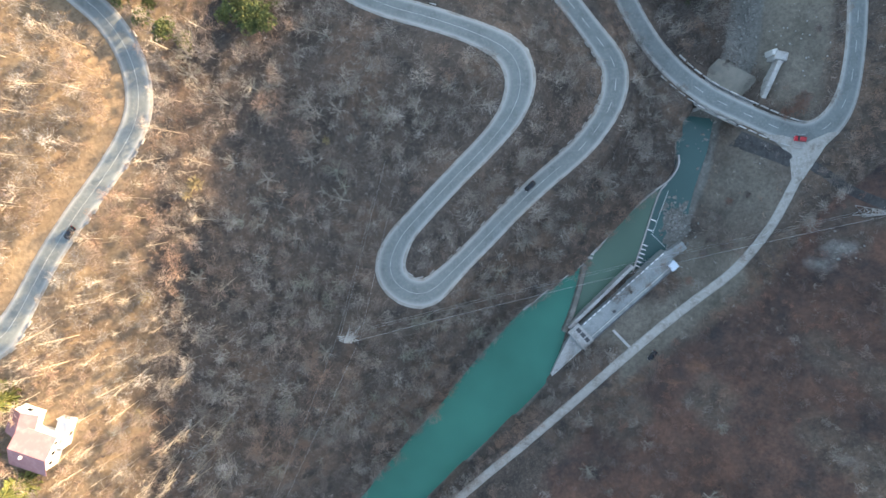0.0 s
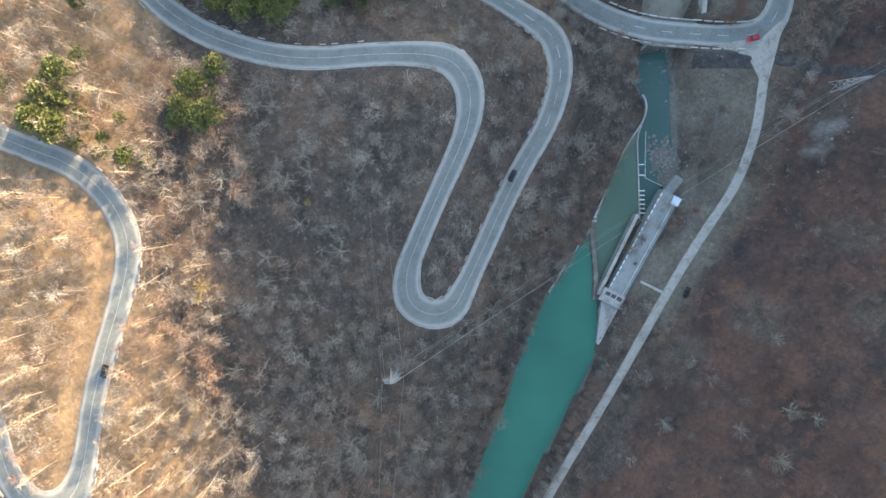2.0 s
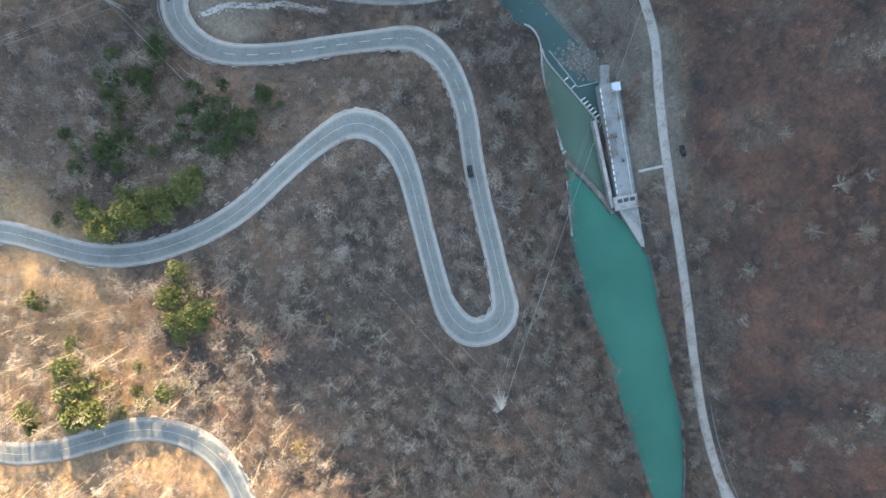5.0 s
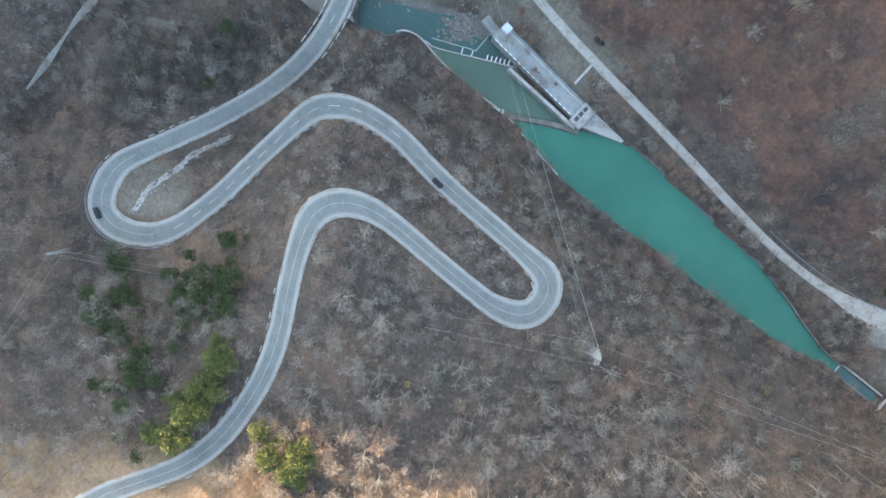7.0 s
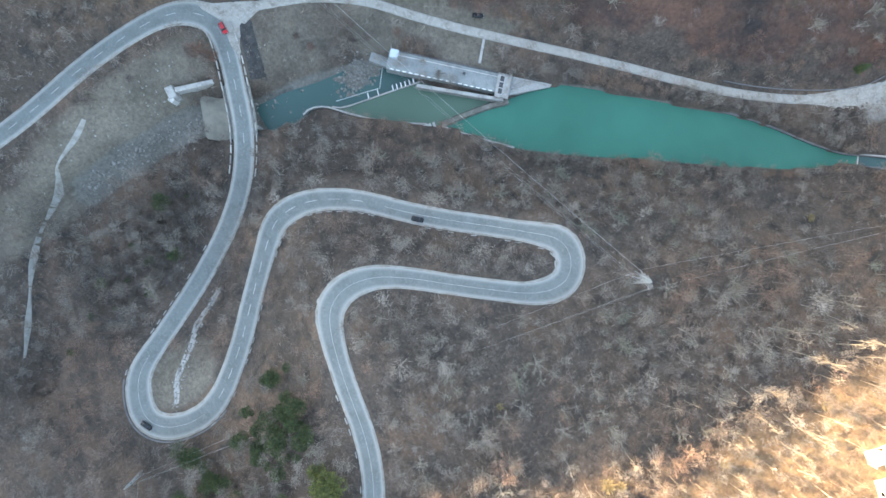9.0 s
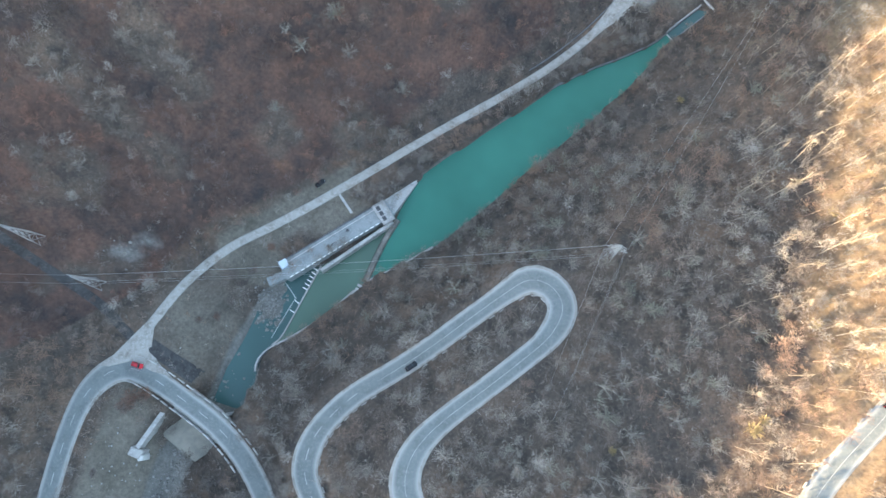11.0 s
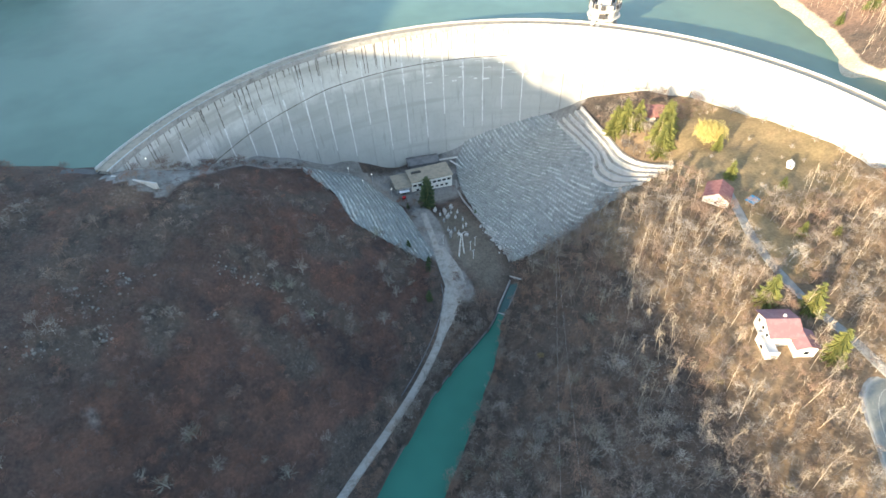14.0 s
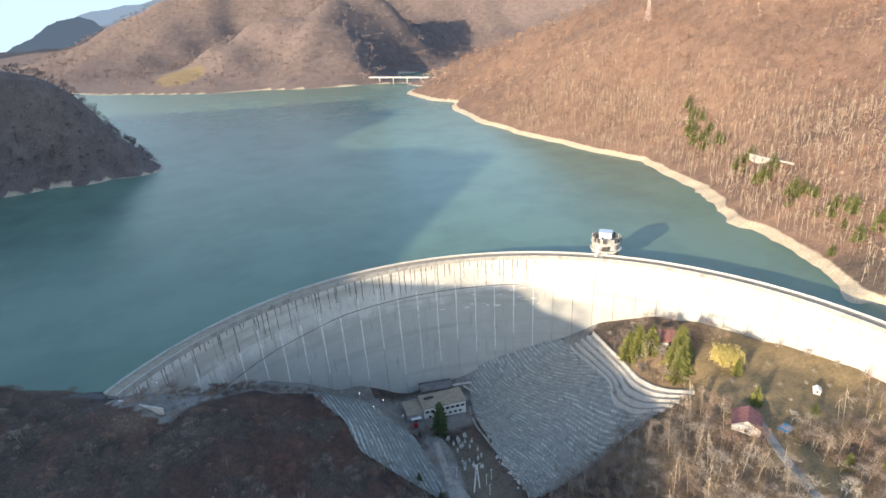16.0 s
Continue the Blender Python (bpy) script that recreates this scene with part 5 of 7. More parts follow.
def single_trees():
    """Single bare trees that stand out of the woods."""
    made = []
    for k in range(5):
        stem, fine = tuft_tree(200 + k, 10, 4.4, 34, 13, 0.075, 0.034, 0.22)
        made.append((mesh_data("trunk", stem, np.arange(len(stem)).reshape(-1, 3), "pale_bark"), soup("crown", fine, "pale_bark")))
    spots = [(15, -59), (35, -72), (37, -89), (32, -102), (58, -57), (42, -126), (-73, -76), (-55, -62), (-40, -48)]
    for cx, cy, rx, ry, n in ((20, 60, 26, 16, 22), (60, 75, 25, 22, 16), (80, 10, 26, 30, 18), (-15, 20, 22, 10, 12), (-30, -5, 20, 14, 14), (60, -30, 30, 18, 14), (-48, -10, 12, 22, 10), (110, 130, 20, 25, 10), (0, 160, 40, 30, 8), (-80, 120, 40, 40, 7), (50, 185, 14, 22, 10), (-30, 110, 40, 14, 5), (25, -20, 16, 18, 8), (90, 60, 40, 50, 26), (75, -20, 40, 30, 20), (30, 40, 60, 20, 20), (-60, -85, 22, 40, 16), (25, -95, 30, 30, 12), (60, 105, 30, 30, 14)):
        for _ in range(n):
            r, a = math.sqrt(rng.random()), rng.uniform(0, 6.28)
            spots.append((cx + rx * r * math.cos(a), cy + ry * r * math.sin(a)))
    sx, sy = np.array(spots).T
    sz = ground_at(sx, sy)
    ok = wooded(sx, sy, sz, 1.1)
    first = {}
    for x, y, z in zip(sx[ok], sy[ok], sz[ok]):
        k, s = int(rng.integers(5)), rng.uniform(0.4, 0.9)
        m = pose(x, y, z - 0.2, 0, 0, rng.uniform(0, 360)) @ Matrix.Diagonal((s, s, s, 1))
        if k in first:
            ob = copy_thing(first[k], Matrix.Identity(4))
            ob.matrix_basis = m
        else:
            ob = first[k] = thing("bare_tree", m, "leafless tree with pale grey spreading branches", "tree", "bare trees in the woods")
            part("trunk", made[k][0], ob)
            part("crown", made[k][1], ob)


single_trees()


def garden_trees():
    """Bare fruit trees and bushes in the gardens under the dam."""
    stem, fine = tuft_tree(330, 5, 2.3, 26, 9, 0.05, 0.055, 0.12)
    first = None
    for x, y, s in ((222, 200, 1.2), (228, 193, 0.9), (233, 186, 1.3), (240, 172, 1.0), (244, 160, 1.1), (247, 148, 0.9), (236, 150, 0.7), (212, 212, 1.1), (205, 216, 1.0), (225, 165, 0.6), (249, 136, 1.1), (238, 180, 0.8), (215, 150, 0.6), (204, 152, 0.7), (230, 128, 0.8), (218, 118, 0.9), (198, 160, 0.6), (193, 168, 0.7), (226, 146, 0.5), (210, 140, 0.5), (241, 130, 0.9), (233, 140, 0.6)):
        m = pose(x, y, float(ground_at(x, y)) - 0.1, 0, 0, x * 11) @ Matrix.Diagonal((s, s, s, 1))
        if first:
            copy_thing(first, Matrix.Identity(4)).matrix_basis = m
        else:
            first = thing("fruit_tree", m, "small bare fruit tree in a hillside garden", "tree", "garden trees")
            part("trunk", mesh_data("trunk", stem, np.arange(len(stem)).reshape(-1, 3), "bark"), first)
            part("crown", soup("crown", fine, "bark"), first)


garden_trees()


def conifer_meshes(seed, tall, wide, rows, bare=0.12, full=0.8, mat="needles"):
    """Trunk and crown of a conifer: whorls of drooping boughs fringed with needle sprays."""
    r = np.random.default_rng(seed)
    tri = []
    for i in range(rows):
        u = i / rows
        z = tall * (bare + (0.98 - bare) * u)
        out = wide * (1 - u) ** full * (0.8 + 0.35 * r.random()) + 0.15
        n = max(6, int(13 * (1 - u)) + 4)
        for j in range(n):
            az = 6.283 * (j + r.random()) / n
            d, s = np.array([math.cos(az), math.sin(az), 0]), np.array([-math.sin(az), math.cos(az), 0])
            o = out * (0.6 + 0.5 * r.random())
            base = np.array([0, 0, z + 0.15 * o])
            tip = d * o + np.array([0, 0, z - 0.25 * o + r.normal() * 0.1])
            for q in (0.3, 0.5, 0.7, 0.9):
                c = base + (tip - base) * q
                w = (0.32 * o * (1.1 - q) + 0.16) * (0.7 + 0.6 * r.random())
                f = d * (0.22 * o + 0.15)
                drop = np.array([0, 0, 0.18 * w + 0.08 * o])
                tri += [c - f * 0.5, c + f, c + s * w - drop, c - f * 0.5, c - s * w - drop, c + f]
    trunk = prism(np.zeros(3), np.array([0, 0, tall * 0.95]), 0.2, 0.03)
    return mesh_data("trunk", np.array(trunk), np.arange(len(trunk)).reshape(-1, 3), "bark"), soup("crown", np.array(tri), mat)


def pine_meshes(seed, tall, wide, lobes):
    """Trunk and crown of a broad pine: uneven lobes of short needle tufts."""
    r = np.random.default_rng(seed)
    tri = []
    for i in range(lobes):
        az, d = i * 2.4 + r.random(), wide * 0.62 * math.sqrt((i + 0.4) / lobes)
        c = np.array([math.cos(az) * d, math.sin(az) * d, tall * (0.9 - 0.35 * d / wide) * r.uniform(0.85, 1.05)])
        size = wide * r.uniform(0.3, 0.48)
        for _ in range(80):
            v = r.normal(size=3)
            v /= np.linalg.norm(v)
            v[2] = abs(v[2]) * 0.8 - 0.15
            q = c + v * size * r.uniform(0.75, 1.1)
            side = np.cross(v, r.normal(size=3))
            side *= 0.3 / (np.linalg.norm(side) + 1e-6)
            tri += [q - side, q + side, q + v * 0.55 + r.normal(size=3) * 0.12]
    trunk = prism(np.zeros(3), np.array([0, 0, tall * 0.9]), 0.2, 0.05)
    return mesh_data("trunk", np.array(trunk), np.arange(len(trunk)).reshape(-1, 3), "bark"), np.array(tri)


def conifers():
    spruce = [conifer_meshes(k, t, w, n, 0.08, 0.7, "spruce") for k, (t, w, n) in enumerate(((12, 3.5, 18), (13, 3.9, 20)))]
    dark = [conifer_meshes(5, 12, 2.75, 24, 0.12, 0.42)]
    made = [pine_meshes(10 + k, t, w, n) for k, (t, w, n) in enumerate(((8, 3.2, 8), (9, 3.8, 10), (7, 2.8, 7)))]
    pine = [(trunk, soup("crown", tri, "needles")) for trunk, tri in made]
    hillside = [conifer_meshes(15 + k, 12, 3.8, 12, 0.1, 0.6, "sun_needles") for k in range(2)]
    # same pines, with sunlight put into the needle colour
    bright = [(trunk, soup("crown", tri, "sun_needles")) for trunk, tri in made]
    pines = [(8, -108), (12, -111), (18, -92), (21, -108), (24, -106), (27, -114), (30, -112), (36, -110), (33, -107), (16, -68), (18, -72), (24, -71), (22, -67), (28, -68), (26, -84), (23, -87), (29, -82), (32, -80), (20, -78), (45, -107), (46, -99), (42, -103), (50, -103), (52, -109), (9, -68), (-66, -65), (-52, -81), (-47, -72), (-57, -101), (-50, -112), (-45, -127)]
    stand = [(23, -112), (31, -111), (38, -107), (46, -103), (51, -98), (57, -106), (42, -90), (34, -85), (26, -79), (18, -75), (19, -83), (30, -88), (67, -108), (67, -96), (61, -85), (53, -77), (75, -93), (73, -102)]
    lone = [(-44, -60), (-61, -84), (-43, -88), (-52, -93), (-40, -76), (-63, -57), (-47, -103)]
    sunny = [(45, -73), (54, -77), (56, -84), (50, -74), (61, -80), (63, -88), (57, -92), (77, -60), (82, -54), (69, -62), (75, -57), (98, -94), (117, -64), (114, -56), (110, -62), (102, -47), (109, -76), (122, -68), (107, -55), (132, -77), (113, -69), (79, -49), (66, -96), (70, -90)]
    yard = [(157, 83, 1.15), (168, 74, 1.3), (161, 57, 1.2), (197, 146, 0.85), (211, 130, 0.6), (180, 209, 1.4), (183, 205, 1.45), (186, 210, 1.35), (188, 202, 1.3), (188, 182, 1.35), (192, 184, 1.4), (191, 189, 1.3), (197, 190, 1.45), (200, 195, 1.3), (195, 104, 0.6), (206, 98, 0.5), (206, 165, 0.7)]
    valley = [(86, 243, 1.75), (66.5, 191, 0.55), (69, 196.5, 0.5), (60, 172, 0.6), (73.5, 241, 0.4), (108.5, 226, 0.3), (62, 207, 0.45)]
    hill = [(428, 437), (432, 442), (424, 420), (423, 403), (435, 450), (375, 304), (380, 310), (358, 267), (362, 272), (346, 233), (350, 238), (329, 203), (440, 460), (405, 355), (420, 412), (426, 428)]

    def near(spots, times, apart):
        return spots + [(p[0] + rng.normal() * apart, p[1] + rng.normal() * apart) for p in spots * times]
    groups = ((pine, [(*p, rng.uniform(0.45, 1.05)) for p in near(pines[:25], 2, 3.4) + pines[25:]] + [(*p, rng.uniform(0.6, 1.0)) for p in stand] + [(*p, rng.uniform(0.4, 0.62)) for p in lone], "pine_tree", "dark green pine among bare trees", "pines by the road"),
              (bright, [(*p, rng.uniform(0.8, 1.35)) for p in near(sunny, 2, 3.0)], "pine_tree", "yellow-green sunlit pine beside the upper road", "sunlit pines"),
              (spruce, yard, "spruce_tree", "sunlit green spruce in a garden", "garden spruces"), (dark, valley, "spruce_tree", "dark spruce on the shaded valley floor", "valley spruces"),
              (hillside, [(*p, rng.uniform(0.6, 1.25)) for p in near(hill, 3, 6)], "spruce_tree", "dark green conifer on the sunny hillside", "hillside conifers"))
    for shapes, spots, name, label, group in groups:
        first = {}
        for x, y, s in spots:
            if "pine" in group and not wooded(np.array([x]), np.array([y]), np.array([50.0]), 0.85)[0]:
                continue
            k = int(rng.integers(len(shapes)))
            m = pose(x, y, float(ground_at(x, y)) - 0.1, 0, 0, rng.uniform(0, 360)) @ Matrix.Diagonal((s, s, s, 1))
            if k in first:
                copy_thing(first[k], Matrix.Identity(4)).matrix_basis = m
            else:
                ob = first[k] = thing(name, m, label, "tree", group)
                part("trunk", shapes[k][0], ob)
                part("crown", shapes[k][1], ob)


conifers()


def willow():
    r = np.random.default_rng(5)
    tri, stem = [], prism(np.zeros(3), np.array([0, 0, 4.5]), 0.35, 0.25)
    for i in range(26):
        a, e = r.uniform(0, 6.28), r.uniform(0.35, 1.3)
        d = np.array([math.cos(a) * math.cos(e), math.sin(a) * math.cos(e), math.sin(e)])
        b = np.array([0, 0, 3.8]) + d * r.uniform(2.4, 5.6)
        stem += prism(np.array([0, 0, 3.8]), b, 0.16, 0.04)
        for j in range(330):
            p = b + r.normal(size=3) * 1.15
            tri += blade(p, p + np.array([r.normal() * 0.4, r.normal() * 0.4, -r.uniform(0.5, 1.6)]), 0.11, r)
    ob = thing("willow_tree", pose(207, 173, float(ground_at(207, 173)) - 0.2, 0, 0, 0) @ Matrix.Diagonal((1.2, 1.2, 1.15, 1)), "yellow willow glowing in the evening sun", "tree")
    part("trunk", mesh_data("trunk", np.array(stem), np.arange(len(stem)).reshape(-1, 3), "bark"), ob)
    part("crown", soup("crown", np.array(tri), "willow"), ob, "hanging yellow twigs")


willow()


def dry_oaks():
    """Young oaks that keep their dry leaves."""
    first = None
    stem, fine = tuft_tree(300, 6, 2.4, 40, 12, 0.05, 0.10, 0.15)
    for x, y, s in ((100, -3, 1.1), (103, 0, 0.8), (62, -14, 0.6), (118, 30, 0.9), (124, 66, 0.8), (90, 118, 0.7)):
        m = pose(x, y, float(ground_at(x, y)) - 0.1, 0, 0, x * 7) @ Matrix.Diagonal((s, s, s, 1))
        if first:
            copy_thing(first, Matrix.Identity(4)).matrix_basis = m
        else:
            first = thing("oak_tree", m, "young oak still holding dry tan leaves", "tree", "young oaks")
            part("trunk", mesh_data("trunk", stem, np.arange(len(stem)).reshape(-1, 3), "bark"), first)
            part("crown", soup("crown", fine, "dry_leaves"), first, "dry tan foliage")


dry_oaks()


def shrubs():
    """Dense bare shrubs that stand alone on the river meadow."""
    first = None
    stem, fine = fuzz_tree(340, 3.6, 2.6, 10, 420, 0.03, 0.05, 0.08)
    for x, y, s in ((-98, -18, 1.7), (-101, -21.5, 1.4), (-94.5, -16.5, 1.2), (-67, 33, 1.0), (-70, 28, 1.1), (-74, 30, 1.2), (-78, 14, 0.8), (-73, 20, 0.9), (-84, 12, 0.7), (-62, 43, 0.9), (-108, -45, 0.8), (-111, -62, 0.9)):
        m = pose(x, y, float(ground_at(x, y)) - 0.1, 0, 0, x * 13) @ Matrix.Diagonal((s, s, s, 1))
        if first:
            copy_thing(first, Matrix.Identity(4)).matrix_basis = m
        else:
            first = thing("shrub", m, "dense dark leafless shrub on the river meadow", "shrub", "meadow shrubs")
            part("stem", mesh_data("stem", stem, np.arange(len(stem)).reshape(-1, 3), "red_bark"), first)
            part("crown", soup("crown", fine, "red_bark"), first)


shrubs()


# ---- intake and weir ----
def wall_along(name, pts, width, low, top, mat, parent=None, label="", batter=0.0):
    """A wall with square or battered sides along a line; low is a depth below the line's z."""
    line = np.asarray(pts, float)
    h = width / 2
    offs = [(h + batter, -low), (h, top), (-h, top), (-h - batter, -low)]
    me = ribbon(name, line, offs, mat)
    bm = bmesh.new()
    bm.from_mesh(me)
    bm.verts.ensure_lookup_table()
    n = len(bm.verts)
    bm.faces.new([bm.verts[i] for i in range(4)])
    bm.faces.new([bm.verts[i] for i in range(n - 4, n)][::-1])
    bmesh.ops.recalc_face_normals(bm, faces=bm.faces[:])
    return part(name, (bm, mat), parent, label)


def intake():
    ob = thing("water_intake", pose(-54, 31, 0, 0, 0, 39.6), "long grey concrete water intake with gates and railing", "intake")
    part("deck", (box(48.5, 7.2, 7.2, 24.25, 3.6, -2.6, bevel=0.08), "deck"), ob)
    part("wall", (box(34, 1.3, 6.2, 29.5, -2.7, -2.6, 2.6, bevel=0.06), "concrete"), ob, "worn outer wall of the intake slot")
    part("slab", (box(5.4, 9.2, 0.7, 45.2, 2.9, 4.6, bevel=0.05), "concrete"), ob, "raised gate slab")
    for i in range(3):
        part("gate", (box(1.5, 1.9, 0.12, 44.3, 0.6 + i * 2.4, 5.31), "dark_steel"), ob, "dark gate opening")
    part("beam", (box(0.6, 9.4, 0.5, 47.4, 2.9, 5.3, bevel=0.04), "concrete"), ob)
    k = part("kiosk", (box(2.7, 2.7, 2.5, 2.2, 5.5, 4.6, bevel=0.05), "kiosk"), ob, "pale blue sheet-metal kiosk")
    part("roof", (box(3.1, 3.1, 0.14, 2.2, 5.5, 7.1), "kiosk"), k)
    for i in range(17):
        part("kerb_block", (box(1.5, 0.34, 0.4, 2.2 + i * 2.4, 0.2, 4.6), "white"), ob)
    part("kerb", (box(46, 0.3, 0.3, 24, 5.9, 4.6), "pale_concrete"), ob, "pale kerb along the deck")
    part("ramp", (box(7.0, 3.4, 3.2, -3.4, 3.2, 0.0, -8, 0.06), "deck"), ob, "sloping concrete landing")
    part("wing", (box(46, 0.35, 5.2, 24, 7.6, -0.9), "dark_concrete"), ob, "dark edge beam")
    part("rail", (rod((0.3, 7.1, 5.6), (48, 7.1, 5.6), 0.05), "dark_steel"), ob, "dark steel handrail")
    part("rail", (rod((0.3, 7.1, 5.1), (48, 7.1, 5.1), 0.04), "dark_steel"), ob, "dark steel handrail")
    for i in range(17):
        part("post", (rod((0.4 + i * 2.97, 7.1, 4.6), (0.4 + i * 2.97, 7.1, 5.65), 0.05), "dark_steel"), ob)
    part("hatch", (box(0.9, 0.7, 0.5, 20, 3.2, 4.6, 20), "dark_steel"), ob)
    part("hatch", (box(1.1, 0.9, 0.45, 29.5, 4.4, 4.6, -15), "dark_steel"), ob)
    part("pipe", (rod((19, 1.8, 4.75), (22.5, 3.0, 4.75), 0.12), "dark_steel"), ob)
    bm = bmesh.new()
    top = [bm.verts.new(p) for p in ((48.6, 0.6, 3.4), (64.0, 7.4, 1.0), (64.0, 8.2, 1.0), (48.6, 7.2, 3.4))]
    low = [bm.verts.new((v.co.x, v.co.y, -2.6)) for v in top]
    bm.faces.new(top), bm.faces.new(low[::-1])
    for i in range(4):
        bm.faces.new((top[i], low[i], low[(i + 1) % 4], top[(i + 1) % 4]))
    bmesh.ops.recalc_face_normals(bm, faces=bm.faces[:])
    part("wing", (bm, "concrete"), ob, "sloping concrete wing wall")
    part("coping", (rod((48.6, 7.3, 3.6), (64.2, 8.3, 1.2), 0.22), "pale_concrete"), ob)
    part("lamp_post", (rod((0.6, 7.4, 4.6), (0.6, 7.4, 9.5), 0.07), "steel"), ob)


intake()
foot_bridge = tagged(wall_along("footbridge", [(-33.5, 60.5, 4.5), (-39.5, 67.5, 4.6)], 1.0, 0.35, 0.0, "concrete"), "narrow concrete footbridge from the track", "footbridge")
div = tagged(wall_along("dividing_wall", spline([(-15.5, 61, 0), (-19, 53, 0), (-22, 44, 0), (-24.5, 35, 0)], 2.0), 1.6, 2.5, 1.3, "mud", batter=1.3), "muddy sloping wall between basin and canal", "wall")
gate = thing("sluice_block", pose(-28.0, 28.5, 0, 0, 0, 68), "weathered concrete sluice block at the basin's corner", "sluice")
part("block", (box(4.2, 2.0, 3.2, -2.2, 0, -1.2, bevel=0.08), "pale_concrete"), gate)
part("block", (box(2.4, 2.0, 2.9, 1.9, 0, -1.2, bevel=0.08), "pale_concrete"), gate)
part("pier", (box(0.9, 2.3, 3.6, 0.2, 0, -1.2, bevel=0.06), "concrete"), gate)
part("beam", (box(1.0, 2.2, 0.4, 4.2, 0, 1.2, bevel=0.04), "concrete"), gate)
tagged(wall_along("basin_wall", spline([(-28.5, 30.5, 0), (-39, 18.8, 0), (-49.9, 9.8, 0), (-57.4, 4.6, 0), (-60.9, -0.5, 0), (-60.9, -4.5, 0)], 2.5), 0.65, 2.5, 1.1, "concrete"), "weathered concrete wall along the basin", "wall")
weir = thing("weir", pose(0, 0, 0), "low concrete weir with upright teeth", "weir")
wall_along("sill", spline([(-43, 38.8, -0.4), (-47.7, 25.9, -0.4), (-53.4, 10.1, -0.4), (-56.7, 6, -0.4)], 3.0), 0.5, 2.0, 0.55, "concrete", weir)
for s in (1.5, 3.2, 4.9, 6.6, 8.3, 10.0, 16.0, 20.0):
    x, y = -43.2 - 0.35 * s, 38.0 - 0.94 * s
    part("tooth", (box(1.9, 0.35, 1.3, x - 1.0, y + 0.4, -0.8, -24), "white"), weir)
floats = thing("float_line", pose(0, 0, 0), "line of small white floats across the water", "float line")
n = 0
for a, b, m in (((-56.2, 30.8), (-51.0, 25.1), 9), ((-51.0, 25.1), (-57.8, 8.2), 22)):
    for i in range(m):
        bm = bmesh.new()
        u = i / m
        bmesh.ops.create_icosphere(bm, subdivisions=1, radius=0.24, matrix=pose(a[0] + (b[0] - a[0]) * u, a[1] + (b[1] - a[1]) * u, -1.12))
        part("float", (bm, "white"), floats)

tagged(wall_along("canal_wall", smooth(CANAL_NORTH[:30], 2), 0.5, 2.0, 1.0, "dark_concrete"), "stained concrete bank wall of the canal", "wall", kind="structure")
tagged(wall_along("canal_wall", [(-24, 34.5, 0), (-12, 42.5, 0), (0, 51.5, 0)], 0.6, 2.0, 1.3, "pale_concrete"), "stained concrete bank wall of the canal", "wall", kind="structure")
culvert = thing("culvert_mouth", pose(108.4, 175.4, 0, 0, 0, 45.5), "dark concrete channel at the canal's head", "channel")
part("wall", (box(24, 0.7, 3.6, -11, 2.3, -2, bevel=0.05), "concrete"), culvert, "pale weathered channel wall")
part("wall", (box(24, 0.9, 3.4, -11, -2.5, -2, bevel=0.05, taper=0.6), "dark_concrete"), culvert)
part("headwall", (box(0.8, 6.5, 4.4, 1.2, 0, -2, bevel=0.05), "concrete"), culvert)
part("sill", (box(0.6, 5.0, 2.1, -22.6, 0, -2, bevel=0.05), "pale_concrete"), culvert, "pale sill across the channel's mouth")
part("water", (box(22.0, 4.0, 0.5, -11.2, 0, -0.45), "stream"), culvert, "still dark water")

# ---- road bridge ----
seg = ROAD[(np.hypot(ROAD[:, 0] + 75, ROAD[:, 1] + 22) < 15)]
bridge = thing("road_bridge", pose(0, 0, 0), "concrete road bridge with broken pale parapets over the stream", "bridge")
part("deck", ribbon("deck", seg, [(4.9, -0.14), (4.9, -1.5), (-4.9, -1.5), (-4.9, -0.14)], "concrete"), bridge)
nn = sides(ROAD)
near_bridge = [i for i in range(len(ROAD)) if math.hypot(ROAD[i, 0] + 78, ROAD[i, 1] + 20) < 27]
for s in (4.7, -4.7):
    for i in near_bridge[::2]:
        p = ROAD[i, :2] + nn[i] * s
        d = math.degrees(math.atan2(nn[i][0] * -1, nn[i][1]))
        part("parapet", (box(3.0, 0.3, 0.85, p[0], p[1], ROAD[i, 2] - 0.1, d, 0.03), "pale_concrete" if i % 4 else "concrete"), bridge)
for i in (near_bridge[3], near_bridge[-9]):
    p = ROAD[i]
    part("abutment", (box(1.6, 10.2, 9.0, p[0], p[1], p[2] - 10.4, math.degrees(math.atan2(-nn[i][0], nn[i][1])), 0.05), "concrete"), bridge)

i0 = int(np.argmin(np.hypot(ROAD[:, 0] + 21, ROAD[:, 1] + 112)))
i1 = int(np.argmin(np.hypot(ROAD[:, 0] - 2, ROAD[:, 1] + 92)))
grow = bend_width(ROAD, 0.45)[i0:i1]
rim = np.c_[ROAD[i0:i1, :2] - nn[i0:i1] * (3.5 * grow + 0.75)[:, None], ROAD[i0:i1, 2] - 0.2]
tagged(wall_along("retaining_wall", rim, 0.5, 3.0, 0.3, "dark_concrete", batter=0.5), "dark concrete wall under the outer edge of the bend", "wall")
far_kerb = TRACK[int(len(TRACK) * 0.62):int(len(TRACK) * 0.84)]
kerb_line = np.c_[far_kerb[:, :2] + sides(far_kerb) * 3.6, far_kerb[:, 2]]
kerb_line[:, 2] = ground_at(kerb_line[:, 0], kerb_line[:, 1])
tagged(wall_along("track_kerb", kerb_line, 0.35, 0.6, 0.5, "dark_concrete"), "low concrete kerb above the service track", "kerb")

